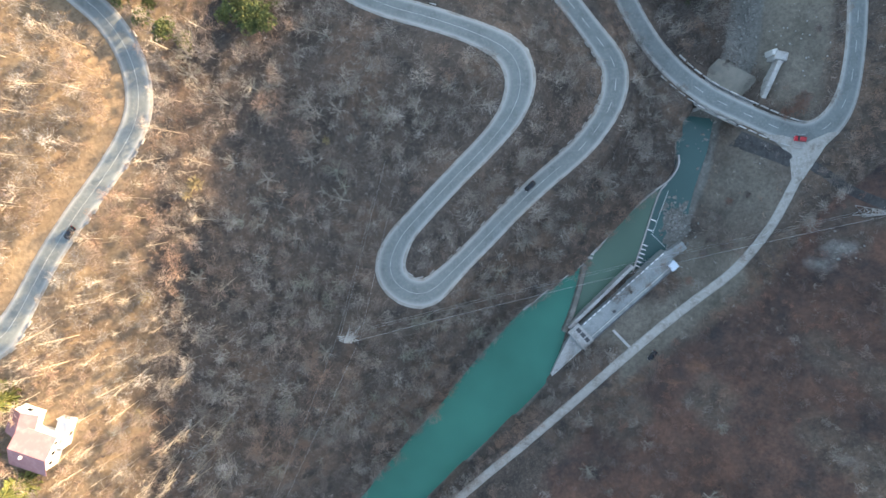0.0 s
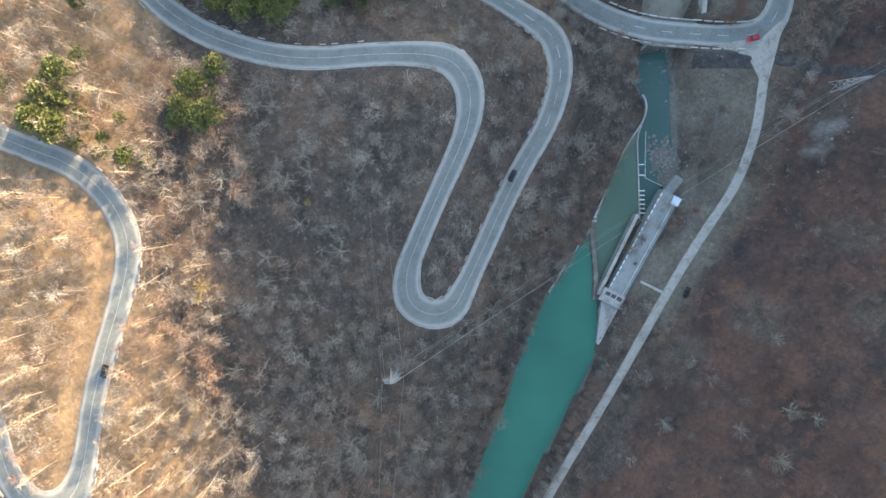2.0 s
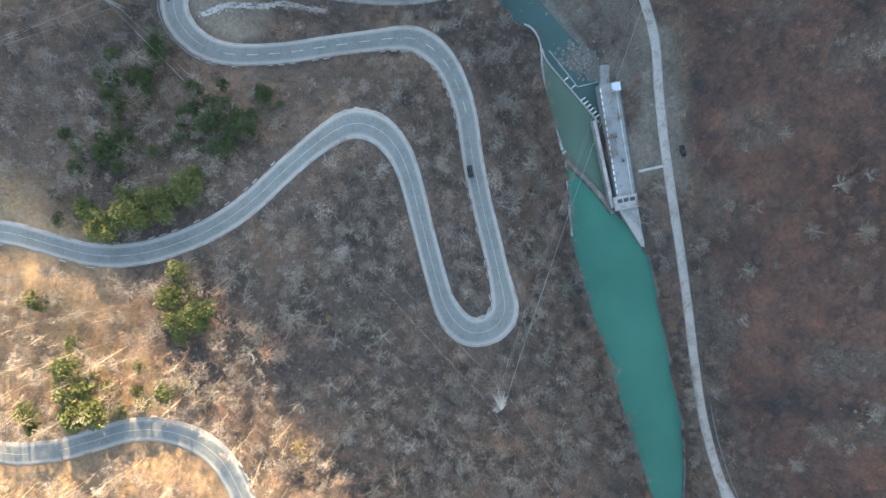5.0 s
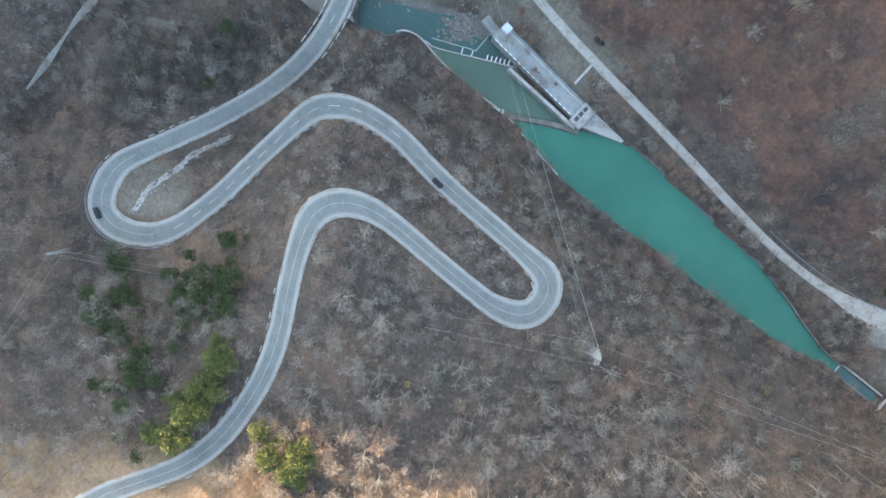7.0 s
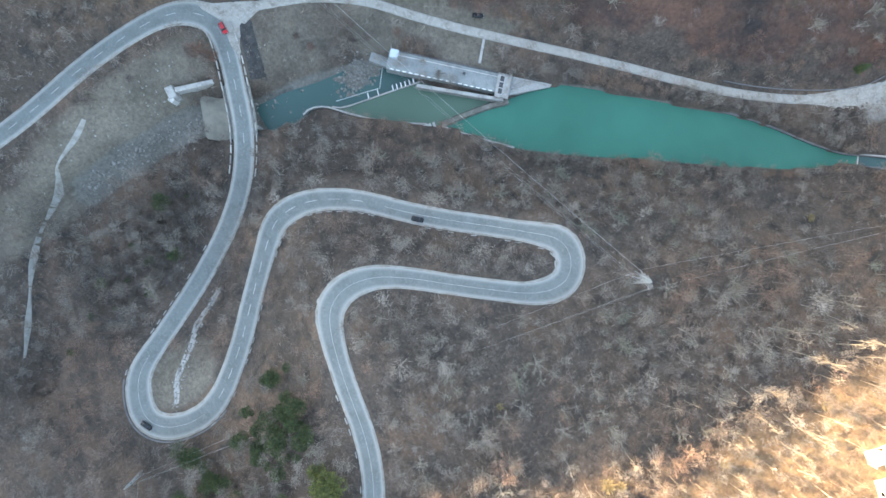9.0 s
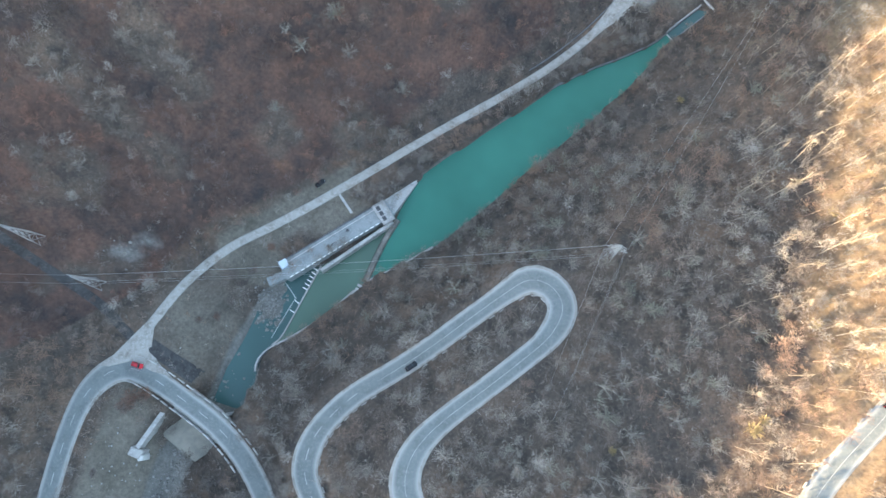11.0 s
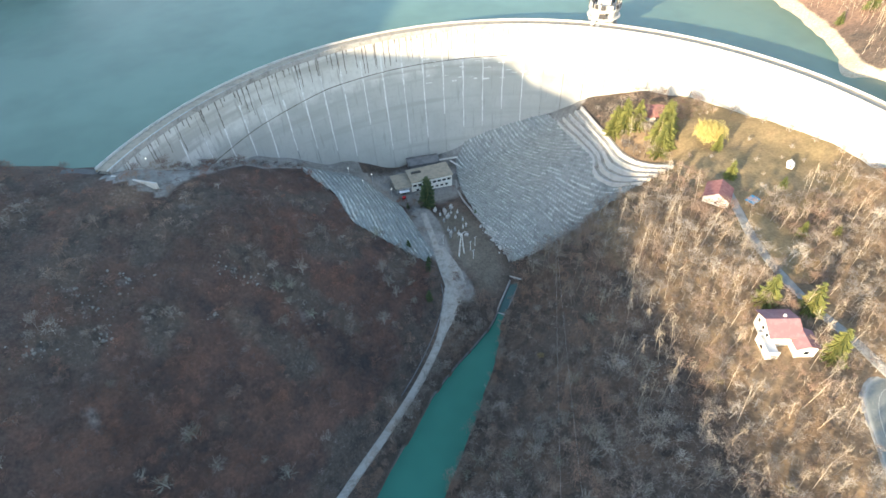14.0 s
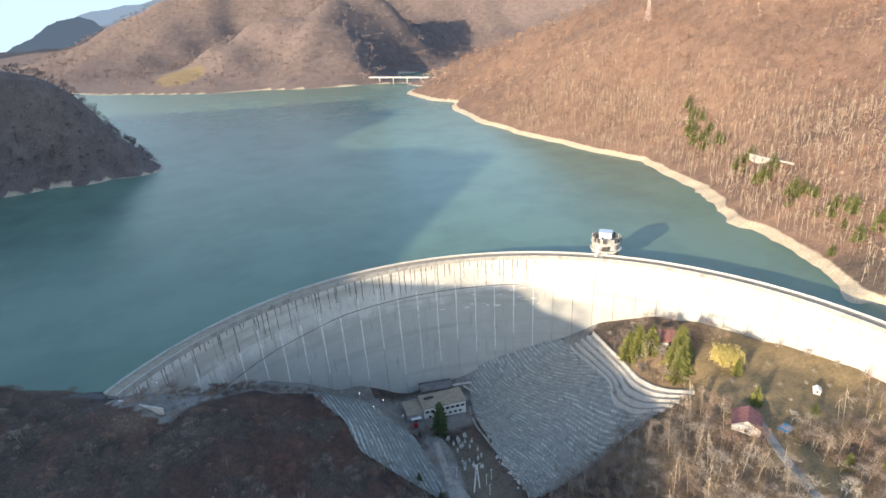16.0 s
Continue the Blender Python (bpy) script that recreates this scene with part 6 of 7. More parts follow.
# ---- low guard blocks along the outer edges of the bends ----
guard = thing("guard_blocks", pose(0, 0, 0), "row of worn concrete guard blocks edging the road", "guard blocks")
gb = bmesh.new()
bmesh.ops.create_cube(gb, size=1, matrix=Matrix.Diagonal((2.1, 0.26, 0.7, 1)))
gm = bpy.data.meshes.new("guard_block")
gb.to_mesh(gm), gb.free()
gm.materials.append(M["concrete"])
for line, a, b, s in ((ROAD, 118, 150, -5.0), (ROAD, 158, 190, -5.0), (ROAD, 196, 262, -5.0), (ROAD, 318, 350, -5.0), (ROAD, 352, 392, 5.0), (ROAD_UP, 6, 46, 5.0), (ROAD_UP, 60, 84, 5.0)):
    n2, grow = sides(line), bend_width(line, 0.45)
    for i in range(a, min(b, len(line) - 1), 2):
        if rng.random() < 0.32 + 0.45 * (math.sin(i * 0.37) > 0.3):
            continue
        p = line[i, :2] + n2[i] * math.copysign(3.5 * grow[i] + 0.55, s)
        part("block", gm, guard, at=pose(p[0], p[1], line[i, 2] + 0.1, 0, 0, math.degrees(math.atan2(-n2[i][0], n2[i][1])) + rng.normal() * 2))

# ---- spillway of the old mill and stones ----
mill = thing("channel_block", pose(-96, -37, 0, 0, 0, 64), "broken pale concrete block with a narrow channel wall", "concrete block")
part("wall", (box(20, 1.7, 6.6, 12, 0.2, 0.8, bevel=0.08), "concrete"), mill)
part("block", (box(3.6, 5.2, 5.6, 0, 0, 1.2, 12, 0.3, taper=0.88), "concrete"), mill)
part("block", (box(2.2, 2.4, 5.2, -0.6, -2.6, 1.2, 38, 0.25, taper=0.85), "pale_concrete"), mill)


def stones(name, n, place, lo, hi, label, mat="stone"):
    bm = bmesh.new()
    bmesh.ops.create_icosphere(bm, subdivisions=1, radius=1)
    v = np.array([p.co[:] for p in bm.verts])
    f = np.array([[p.index for p in q.verts] for q in bm.faces])
    bm.free()
    V, F = [], []
    for i in range(n):
        x, y = place()
        s = lo + (hi - lo) * rng.random() ** 2.5
        q = v * (s * rng.uniform(0.6, 1.2, 3)) * (1 + 0.25 * rng.normal(size=(len(v), 1)))
        F.append(f + i * len(v))
        V.append(q + (x, y, float(ground_at(x, y)) + s * 0.2))
    tagged(part(name, mesh_data(name, np.vstack(V), np.vstack(F), mat)), label, "stones", kind="stuff")


def by_stream():
    p = STREAM_OPEN[int(rng.integers(9, len(STREAM_OPEN)))]
    return p[0] + rng.normal() * 2.6, p[1] + rng.normal() * 2.6


def by_weir():
    return -60.5 + rng.normal() * 2.8, 20 + rng.normal() * 5


STRIP = spline([(-28, -69, 0), (-25.5, -76, 0), (-22.5, -83, 0), (-18.5, -90, 0), (-14, -96.5, 0), (-10, -102, 0), (-5.5, -106.5, 0)], 1.0)


def in_strip():
    p = STRIP[int(rng.integers(len(STRIP)))]
    return p[0] + rng.normal() * 0.9, p[1] + rng.normal() * 0.9


def broken_channel():
    """Pale broken slabs lying along the strip inside the lower bend."""
    ob = thing("broken_channel", pose(0, 0, 0), "pale broken concrete slabs along a dry channel", "channel")
    r, n = np.random.default_rng(31), sides(STRIP)
    for i in range(1, len(STRIP) - 1, 2):
        for o in (-0.55, 0.45):
            if r.random() < 0.12:
                continue
            x, y = STRIP[i, :2] + n[i] * (o + 0.5 * math.sin(i * 0.33) + r.normal() * 0.15)
            part("slab", (box(r.uniform(1.7, 2.6), r.uniform(0.7, 1.0), 0.6, 0, 0, -0.42, 0, 0.06), "concrete"), ob, at=pose(x, y, float(ground_at(x, y)), r.normal() * 4, r.normal() * 4, math.degrees(math.atan2(-n[i][0], n[i][1])) + r.normal() * 6))


def on_meadow():
    return -103 + rng.normal() * 7, -55 + rng.normal() * 22


stones("river_stones", 900, by_stream, 0.1, 0.75, "grey river stones along the stream bed", "hill_rock")
stones("weir_rubble", 330, by_weir, 0.15, 0.75, "pale rubble beside the weir", "hill_rock")
broken_channel()
stones("gravel_strip", 240, in_strip, 0.15, 0.5, "strip of pale broken stone inside the bend")
stones("meadow_stones", 120, on_meadow, 0.12, 0.45, "pale stones scattered on the meadow")


# ---- cars ----
def car(name, x, y, z, turn, mat, label):
    ob = thing(name, pose(x, y, z, 0, 0, turn), label, "car")
    bm = bmesh.new()
    sec = [(-2.15, 0.35, 0.62), (-2.1, 0.32, 0.86), (-1.2, 0.3, 0.95), (0.9, 0.3, 0.95), (1.95, 0.32, 0.78), (2.2, 0.36, 0.55)]
    rows = []
    for xx, lo, hi in sec:
        w = 0.9 if abs(xx) < 2 else 0.8
        rows.append([bm.verts.new(p) for p in ((xx, -w, lo), (xx, -w, hi - 0.08), (xx, -w + 0.12, hi), (xx, w - 0.12, hi), (xx, w, hi - 0.08), (xx, w, lo))])
    for a, b in zip(rows, rows[1:]):
        for i in range(6):
            bm.faces.new((a[i], a[(i + 1) % 6], b[(i + 1) % 6], b[i]))
    bm.faces.new(rows[0]), bm.faces.new(rows[-1][::-1])
    bmesh.ops.recalc_face_normals(bm, faces=bm.faces[:])
    part("body", (bm, mat), ob)
    part("window", (box(2.7, 1.62, 0.42, -0.35, 0, 0.94, bevel=0.03, taper=0.78), "glass"), ob, "dark tinted glass")
    part("roof", (box(1.75, 1.25, 0.07, -0.4, 0, 1.35, bevel=0.03), mat), ob)
    for xx in (-1.35, 1.35):
        for yy in (-0.82, 0.82):
            w = part("wheel", (rod((xx, yy - 0.1, 0.32), (xx, yy + 0.1, 0.32), 0.32, n=14), "rubber"), ob)
            part("rim", (rod((xx, yy - 0.11, 0.32), (xx, yy + 0.11, 0.32), 0.19, n=10), "steel"), w)
    for yy in (-0.6, 0.6):
        part("headlight", (box(0.08, 0.34, 0.14, 2.13, yy, 0.56), "white"), ob)
        part("tail_light", (box(0.06, 0.3, 0.14, -2.13, yy, 0.66), "red"), ob)
    return ob


def on_road(line, x, y, side):
    i = int(np.argmin(np.hypot(line[:, 0] - x, line[:, 1] - y)))
    n3 = sides(line)[i]
    p = line[i, :2] + n3 * side
    return p[0], p[1], line[i, 2] + 0.05, math.degrees(math.atan2(-n3[0], n3[1]))


car("red_car", *on_road(ROAD, -102, -10, 1.6), "red", "small red car on the asphalt road")
car("black_car", *on_road(ROAD, -4, 7, -1.7), "black", "black car on the winding road")
car("black_car", *on_road(ROAD, -6, -117, -1.7), "black", "black car in the lower hairpin bend")
car("black_car", *on_road(ROAD_UP, 138, 8, 1.7), "black", "dark car on the sunlit upper road")
car("parked_car", -47.5, 70.7, float(ground_at(-47.5, 70.7)), 48, "black", "black car parked on grass beside the track")


# ---- pylons and lines ----
def pylon(x, y, z, tall, wide, arm, turn, label, mat="steel"):
    ob = thing("pylon", pose(x, y, z, 0, 0, turn), label, "pylon")
    h, t = wide / 2, 0.35
    levels = [0, 0.28, 0.5, 0.68, 0.82, 0.92, 1.0]

    def corner(u, sx, sy):
        w = h * (1 - u) ** 1.15 + t * u
        return Vector((sx * w, sy * w, tall * u))
    for sx in (-1, 1):
        for sy in (-1, 1):
            bm = bmesh.new()
            for a, b in zip(levels, levels[1:]):
                rod(corner(a, sx, sy), corner(b, sx, sy), 0.11, n=4, bm=bm)
            part("leg", (bm, mat), ob)
    for (s0, s1) in (((-1, -1), (1, -1)), ((1, -1), (1, 1)), ((1, 1), (-1, 1)), ((-1, 1), (-1, -1))):
        bm = bmesh.new()
        for a, b in zip(levels, levels[1:]):
            rod(corner(a, *s0), corner(b, *s1), 0.07, n=3, bm=bm)
            rod(corner(a, *s1), corner(b, *s0), 0.07, n=3, bm=bm)
            rod(corner(b, *s0), corner(b, *s1), 0.07, n=3, bm=bm)
        part("bracing", (bm, mat), ob)
    ends = []
    for u, k in ((0.72, 1.0), (0.85, 0.8), (0.98, 0.6)):
        bm = bmesh.new()
        for s in (-1, 1):
            tip = Vector((0, s * arm * k, tall * u))
            for q in (-0.45, 0.45):
                rod((q, 0, tall * u - 0.1), tip, 0.08, n=3, bm=bm)
            rod((0, 0, tall * u + 1.0), tip, 0.06, n=3, bm=bm)
            ends.append(tip - Vector((0, 0, 1.2)))
        part("crossarm", (bm, mat), ob)
    for e in ends:
        part("insulator", (rod(e, e + Vector((0, 0, 1.2)), 0.09, n=5), "glass"), ob)
    m = pose(x, y, z, 0, 0, turn)
    return [m @ e for e in ends]


def cable(a, b, sag):
    a, b = Vector(a), Vector(b)
    pts = np.array([(a.lerp(b, u / 16) - Vector((0, 0, 4 * sag * u / 16 * (1 - u / 16))))[:] for u in range(17)])
    w = sides(pts) * 0.022
    ring = np.stack([np.c_[pts[:, :2] + w, pts[:, 2]], np.c_[pts[:, :2] - w, pts[:, 2]], np.c_[pts[:, :2], pts[:, 2] + 0.045]], 1).reshape(-1, 3)
    f = [(3 * k + c, 3 * k + (c + 1) % 3, 3 * k + 3 + (c + 1) % 3, 3 * k + 3 + c) for k in range(16) for c in range(3)]
    tagged(part("power_cable", mesh_data("power_cable", ring, f, "steel")), "thin steel power cable strung between pylons", "cable", "power cables")


G = lambda x, y: float(ground_at(x, y))
P1 = pylon(60, 48.5, G(60, 48.5) - 0.3, 15, 3.4, 3.6, 75, "galvanised lattice pylon below the hairpin bend")
P2 = pylon(-119, 20, G(-119, 20) - 0.3, 17, 3.6, 4.0, 75, "galvanised lattice pylon at the foot of the hill")
P3 = pylon(-136, 32, G(-136, 32) - 0.3, 17, 3.6, 4.0, 75, "galvanised lattice pylon among bare trees")
P4 = pylon(6, -129, G(6, -129) - 0.3, 11, 1.4, 2.4, 0, "slim lattice pylon below the hairpin bend")
P5 = pylon(330, 118, G(330, 118), 18, 5.0, 4.0, 30, "lattice pylon on the sunny slope")
for i in range(4):
    cable(P1[i], P2[i], 5.0)
for i in (0, 1, 4):
    cable(P1[i], P4[i], 4.0)
    cable(P4[i], (75 + i * 1.5, -175, 62), 2.0)
for i in (0, 1):
    cable(P1[i], (130 + i * 3, 190, 62), 4.0)
    cable(P2[i], (P2[i].x - 90, P2[i].y - 12, P2[i].z + 25), 2.0)
far_p = pylon(547, 667, float(ground_at(547, 667)) - 0.5, 34, 7, 6, 20, "faded red lattice pylon on the hilltop", "faded_red")


# ---- houses ----
def gable_roof(sx, sy, z, rise, over, mat, thick=0.18):
    """A pitched roof with its ridge along x."""
    bm = bmesh.new()
    for s in (1, -1):
        a = [(-sx / 2 - over, 0, z + rise), (sx / 2 + over, 0, z + rise), (sx / 2 + over, s * (sy / 2 + over), z - rise * over / (sy / 2)), (-sx / 2 - over, s * (sy / 2 + over), z - rise * over / (sy / 2))]
        up = [bm.verts.new((p[0], p[1], p[2] + thick)) for p in a]
        dn = [bm.verts.new(p) for p in a]
        bm.faces.new(up), bm.faces.new(dn[::-1])
        for i in range(4):
            bm.faces.new((up[i], dn[i], dn[(i + 1) % 4], up[(i + 1) % 4]))
    bmesh.ops.recalc_face_normals(bm, faces=bm.faces[:])
    return bm, mat


def gabled_wall(sx, sy, h, rise, mat):
    bm = box(sx, sy, h, 0, 0, -1.5)
    bm2 = bm
    for s in (1, -1):
        v = [bm2.verts.new(p) for p in ((s * sx / 2, -sy / 2, h - 1.5), (s * sx / 2, sy / 2, h - 1.5), (s * sx / 2, 0, h - 1.5 + rise))]
        bm2.faces.new(v if s > 0 else v[::-1])
    return bm, mat


def window(parent, x, y, z, w, h, turn):
    f = part("window", (box(w + 0.16, 0.08, h + 0.16, 0, 0, -0.08), "white"), parent, at=pose(x, y, z, 0, 0, turn))
    part("pane", (box(w, 0.06, h, 0, -0.03, 0), "window"), f)


def villa():
    g = G(151, 70)
    ob = thing("villa", pose(150.3, 71.5, g, 0, 0, -22), "white house with a faded red pitched roof", "house")
    part("wall", gabled_wall(9.5, 10.5, 7.0, 2.2, "plaster"), ob)
    part("roof", gable_roof(9.5, 10.5, 5.5, 2.2, 1.0, "roof_red"), ob)
    w2 = box(6.5, 7.0, 6.0, 5.6, -6.4, -1.5)
    part("wall", (w2, "plaster"), ob)
    part("roof", gable_roof(7.0, 7.4, 4.5, 1.6, 0.5, "roof_red"), ob, at=pose(5.6, -6.4, 0, 0, 0, 90))
    part("terrace", (box(4.0, 8.5, 3.0, -4.6, -5.6, -1.5, bevel=0.05), "plaster"), ob)
    for yy in (-9.7, -1.5):
        part("parapet", (box(4.0, 0.25, 0.9, -4.6, yy, 1.5), "plaster"), ob)
    part("parapet", (box(0.25, 8.5, 0.9, -6.5, -5.6, 1.5), "plaster"), ob)
    for i in range(3):
        window(ob, -4.78, -3.2 + i * 3.2, 2.6, 1.2, 1.4, -90)
        window(ob, -3.0 + i * 3.0, 5.28, 2.6, 1.2, 1.4, 180)
    window(ob, 5.6, -9.93, 1.6, 1.4, 1.4, 0)
    window(ob, -6.63, -5.6, -0.4, 1.2, 1.2, -90)
    part("chimney", (box(0.7, 0.7, 1.8, 1.5, 1.5, 6.4, bevel=0.03), "plaster"), ob)


def hut(x, y, turn, sx, sy, h, rise, roof, label, walls="plaster"):
    ob = thing("garden_house", pose(x, y, G(x, y), 0, 0, turn), label, "house")
    part("wall", gabled_wall(sx, sy, h + 1.5, rise, walls), ob)
    part("roof", gable_roof(sx, sy, h, rise, 0.4, roof), ob)
    window(ob, -sx / 2 - 0.03, 0, 0.9, 1.0, 1.0, -90)
    part("door", (box(0.9, 0.08, 2.0, sx * 0.2, -sy / 2 - 0.03, 0), "dark_steel"), ob)


villa()
hut(182, 137, 40, 10.5, 10.5, 3.4, 2.9, "roof_maroon", "white garden house with a dark red roof")
hut(199, 206, -28, 11, 10, 2.6, 4.2, "roof_maroon", "chalet with a steep dark red roof")
hut(225, 140, 40, 3, 2.6, 1.8, 1.0, "white", "tiny white garden shed with a pale roof")
tarp = thing("garden_shelter", pose(192, 127.5, G(192, 127.5), 0, 0, 15), "shelter under a bright blue tarpaulin", "shelter")
part("cover", (box(5.6, 4.0, 0.12, 0, 0, 2.2, bevel=0.03), "blue"), tarp)
for sx in (-2.1, 2.1):
    for sy in (-1.3, 1.3):
        part("post", (rod((sx, sy, -0.2), (sx, sy, 2.2), 0.06), "steel"), tarp)


# ---- powerhouse and switchyard ----
def powerhouse():
    ob = thing("powerhouse", pose(93, 262, 8, 0, 0, -4), "two-storey powerhouse with tan flat roofs", "powerhouse")
    part("wall", (box(25, 12.5, 9.0, 1.5, 1.0, -2, bevel=0.05), "plaster"), ob)
    part("roof", (box(26, 13.5, 0.5, 1.5, 1.0, 7.0, bevel=0.06), "flat_roof"), ob, "tan flat roof")
    part("wall", (box(9.5, 13, 7.0, -16.0, 1.0, -2, bevel=0.05), "concrete"), ob)
    part("roof", (box(10.3, 13.8, 0.45, -16.0, 1.0, 5.0, bevel=0.06), "flat_roof"), ob, "tan flat roof")
    for i in range(8):
        window(ob, -9.0 + i * 3.0, -5.26, 3.8, 2.2, 1.5, 0)
    for i in range(7):
        window(ob, -7.5 + i * 3.0, -5.26, 0.4, 1.6, 1.4, 0)
    for i in range(3):
        window(ob, -18.6 + i * 2.6, -5.56, 1.8, 1.5, 1.5, 0)
    part("door", (box(1.8, 0.1, 2.6, -16, -5.53, 0), "dark_steel"), ob)
    part("canopy", (box(6.0, 2.2, 0.2, -16, -6.5, 2.9), "white"), ob)
    part("skylight", (box(6, 1.6, 0.5, -6, 3.2, 7.5), "dark_steel"), ob)
    b2 = thing("machine_house", pose(96, 277.5, 7.5, 0, 0, -8), "dark grey machine house at the dam's foot", "machine house")
    part("wall", (box(19, 8, 9, 0, 0, -2, bevel=0.05), "dark_concrete"), b2)
    part("roof", gable_roof(19, 8, 7.0, 1.4, 0.4, "dark_concrete"), b2)
    for i in range(3):
        window(b2, -5 + i * 5.0, -4.03, 2.0, 1.4, 2.4, 0)
    part("bridge", (box(13, 1.6, 0.4, 15.5, -1.0, 5.4), "pale_concrete"), b2, "pale pipe bridge")
    part("bridge", (box(8, 1.2, 0.4, 19, -5.0, 4.0, -60), "pale_concrete"), b2, "pale pipe bridge")


powerhouse()


def switchyard():
    ob = thing("switchyard_mast", pose(88, 198, G(88, 198) - 0.2, 0, 0, 20), "tall pale steel lattice mast spread into two legs", "mast")
    for sx in (-1.9, 1.9):
        for sy in (-0.35, 0.35):
            part("leg", (rod((sx, sy, 0), (sx * 0.12, sy * 0.6, 15.5), 0.17, 0.11), "white"), ob)
        for k in range(9):
            u, w = k / 9.5, (k + 1) / 9.5
            part("lace", (rod((sx * (1 - 0.88 * u), -0.35, 15.5 * u), (sx * (1 - 0.88 * w), 0.3, 15.5 * w), 0.06, n=4), "white"), ob)
    for k in (0.45, 0.72):
        part("tie", (rod((-1.9 * (1 - 0.88 * k), 0, 15.5 * k), (1.9 * (1 - 0.88 * k), 0, 15.5 * k), 0.09, n=4), "white"), ob)
    part("crossarm", (rod((-2.6, 0, 15.2), (2.6, 0, 15.2), 0.12), "white"), ob)
    for x, y in ((81.6, 208), (94, 200), (93, 194), (98, 203)):
        ob = thing("post", pose(x, y, G(x, y) - 0.2), "thin pale post in the switchyard grass", "post", "switchyard posts")
        part("shaft", (rod((0, 0, 0), (0, 0, 6.5), 0.14, 0.1), "white"), ob)
        part("crossarm", (box(1.7, 0.22, 0.22, 0, 0, 6.3, 25), "steel"), ob)
    for i in range(26):
        x, y = 93 + rng.uniform(-6, 7), 224 + rng.uniform(-13, 13)
        ob = thing("transformer", pose(x, y, G(x, y) - 0.1, 0, 0, rng.uniform(0, 90)), "grey switchgear unit with pale insulators", "switchgear", "switchgear")
        part("tank", (box(rng.uniform(0.8, 1.8), rng.uniform(0.8, 1.5), rng.uniform(1.0, 2.2), 0, 0, 0, bevel=0.05), "steel"), ob)
        for k in (-0.4, 0, 0.4):
            part("insulator", (rod((k, 0, 1.0), (k, 0, 3.0), 0.09, n=5), "steel"), ob)


switchyard()


def valley_lamps():
    """Lamps that burn along the lane to the powerhouse and over the stepped slope."""
    glow = bpy.data.materials.new("lit_lamp")
    glow.use_nodes = True
    b = glow.node_tree.nodes["Principled BSDF"]
    b.inputs["Base Color"].default_value = (0.8, 0.8, 0.8, 1)
    b.inputs["Emission Color"].default_value, b.inputs["Emission Strength"].default_value = (1.0, 0.98, 0.92, 1), 1.0
    M["lit_lamp"] = glow
    for x, y in ((69, 257), (51, 246), (61, 268), (47, 262), (-40, 226)):
        ob = thing("lamp_post", pose(x, y, G(x, y) - 0.2), "thin grey lamp post with a lit white globe", "lamp", "lamps below the dam")
        part("post", (rod((0, 0, 0), (0, 0, 5.4), 0.09, 0.06), "steel"), ob)
        bm = bmesh.new()
        bmesh.ops.create_icosphere(bm, subdivisions=2, radius=0.26, matrix=pose(0, 0, 5.6))
        part("globe", (bm, "lit_lamp"), ob, "glowing white globe")


valley_lamps()
shelter = thing("red_shelter", pose(75, 253, G(75, 253), 0, 0, -4), "small red shelter beside the powerhouse door", "shelter")
part("roof", (box(2.2, 1.8, 0.15, 0, 0, 2.3, bevel=0.04), "red"), shelter)
for x in (-0.95, 0.95):
    part("side_panel", (box(0.1, 1.6, 2.4, x, 0, -0.1), "red"), shelter)
part("back_panel", (box(2.0, 0.1, 2.4, 0, 0.75, -0.1), "red"), shelter)


# ---- stepped stone slopes ----
def stepped(name, poly, along, period, rise, lift, mat, label, cell=0.5):
    """A slope laid in long stone rows that run along a direction."""
    x0, y0 = poly.min(0)
    x1, y1 = poly.max(0)
    gx, gy = np.arange(x0, x1 + cell, cell), np.arange(y0, y1 + cell, cell)
    X, Y = np.meshgrid(gx, gy)
    Z = ground_at(X, Y)
    run = X * along[0] + Y * along[1]
    s = (X * -along[1] + Y * along[0]) / period + 0.05 * np.sin(run * 0.21) + 0.04 * np.sin(X * 0.5 + Y * 0.3)
    fr = s - np.floor(s)
    rough = 0.10 * np.sin(X * 2.1 + 3 * np.sin(Y * 1.3)) * np.sin(Y * 2.6)
    Z = np.maximum(raw_height(X, Y), Z) + lift + rise * (ease((fr - 0.6) / 0.4) - fr) + rough + 0.06 * rng.normal(size=Z.shape)
    n = len(gx)
    idx = (np.arange(len(gy) - 1)[:, None] * n + np.arange(n - 1)[None, :]).ravel()
    cx, cy = X[:-1, :-1].ravel() + cell / 2, Y[:-1, :-1].ravel() + cell / 2
    idx = idx[inside(cx, cy, poly)]
    f = np.stack([idx, idx + 1, idx + n + 1, idx + n], 1)
    used = np.unique(f)
    remap = np.zeros(X.size, int)
    remap[used] = np.arange(len(used))
    V = np.stack([X, Y, Z], -1).reshape(-1, 3)[used]
    block = np.sin(np.floor(run / 3.4 + 0.37 * np.floor(s)) * 12.9898 + np.floor(s) * 78.233) * 43758.5453
    tone = np.where(fr < 0.5, 0.26 + 0.5 * (block - np.floor(block)) ** 2, 0.0) + 0.13 * rng.normal(size=Z.shape)
    return tagged(part(name, mesh_data(name, V, remap[f], mat, tone=np.clip(tone.ravel()[used], 0, 1))), label, "terraces", kind="structure")


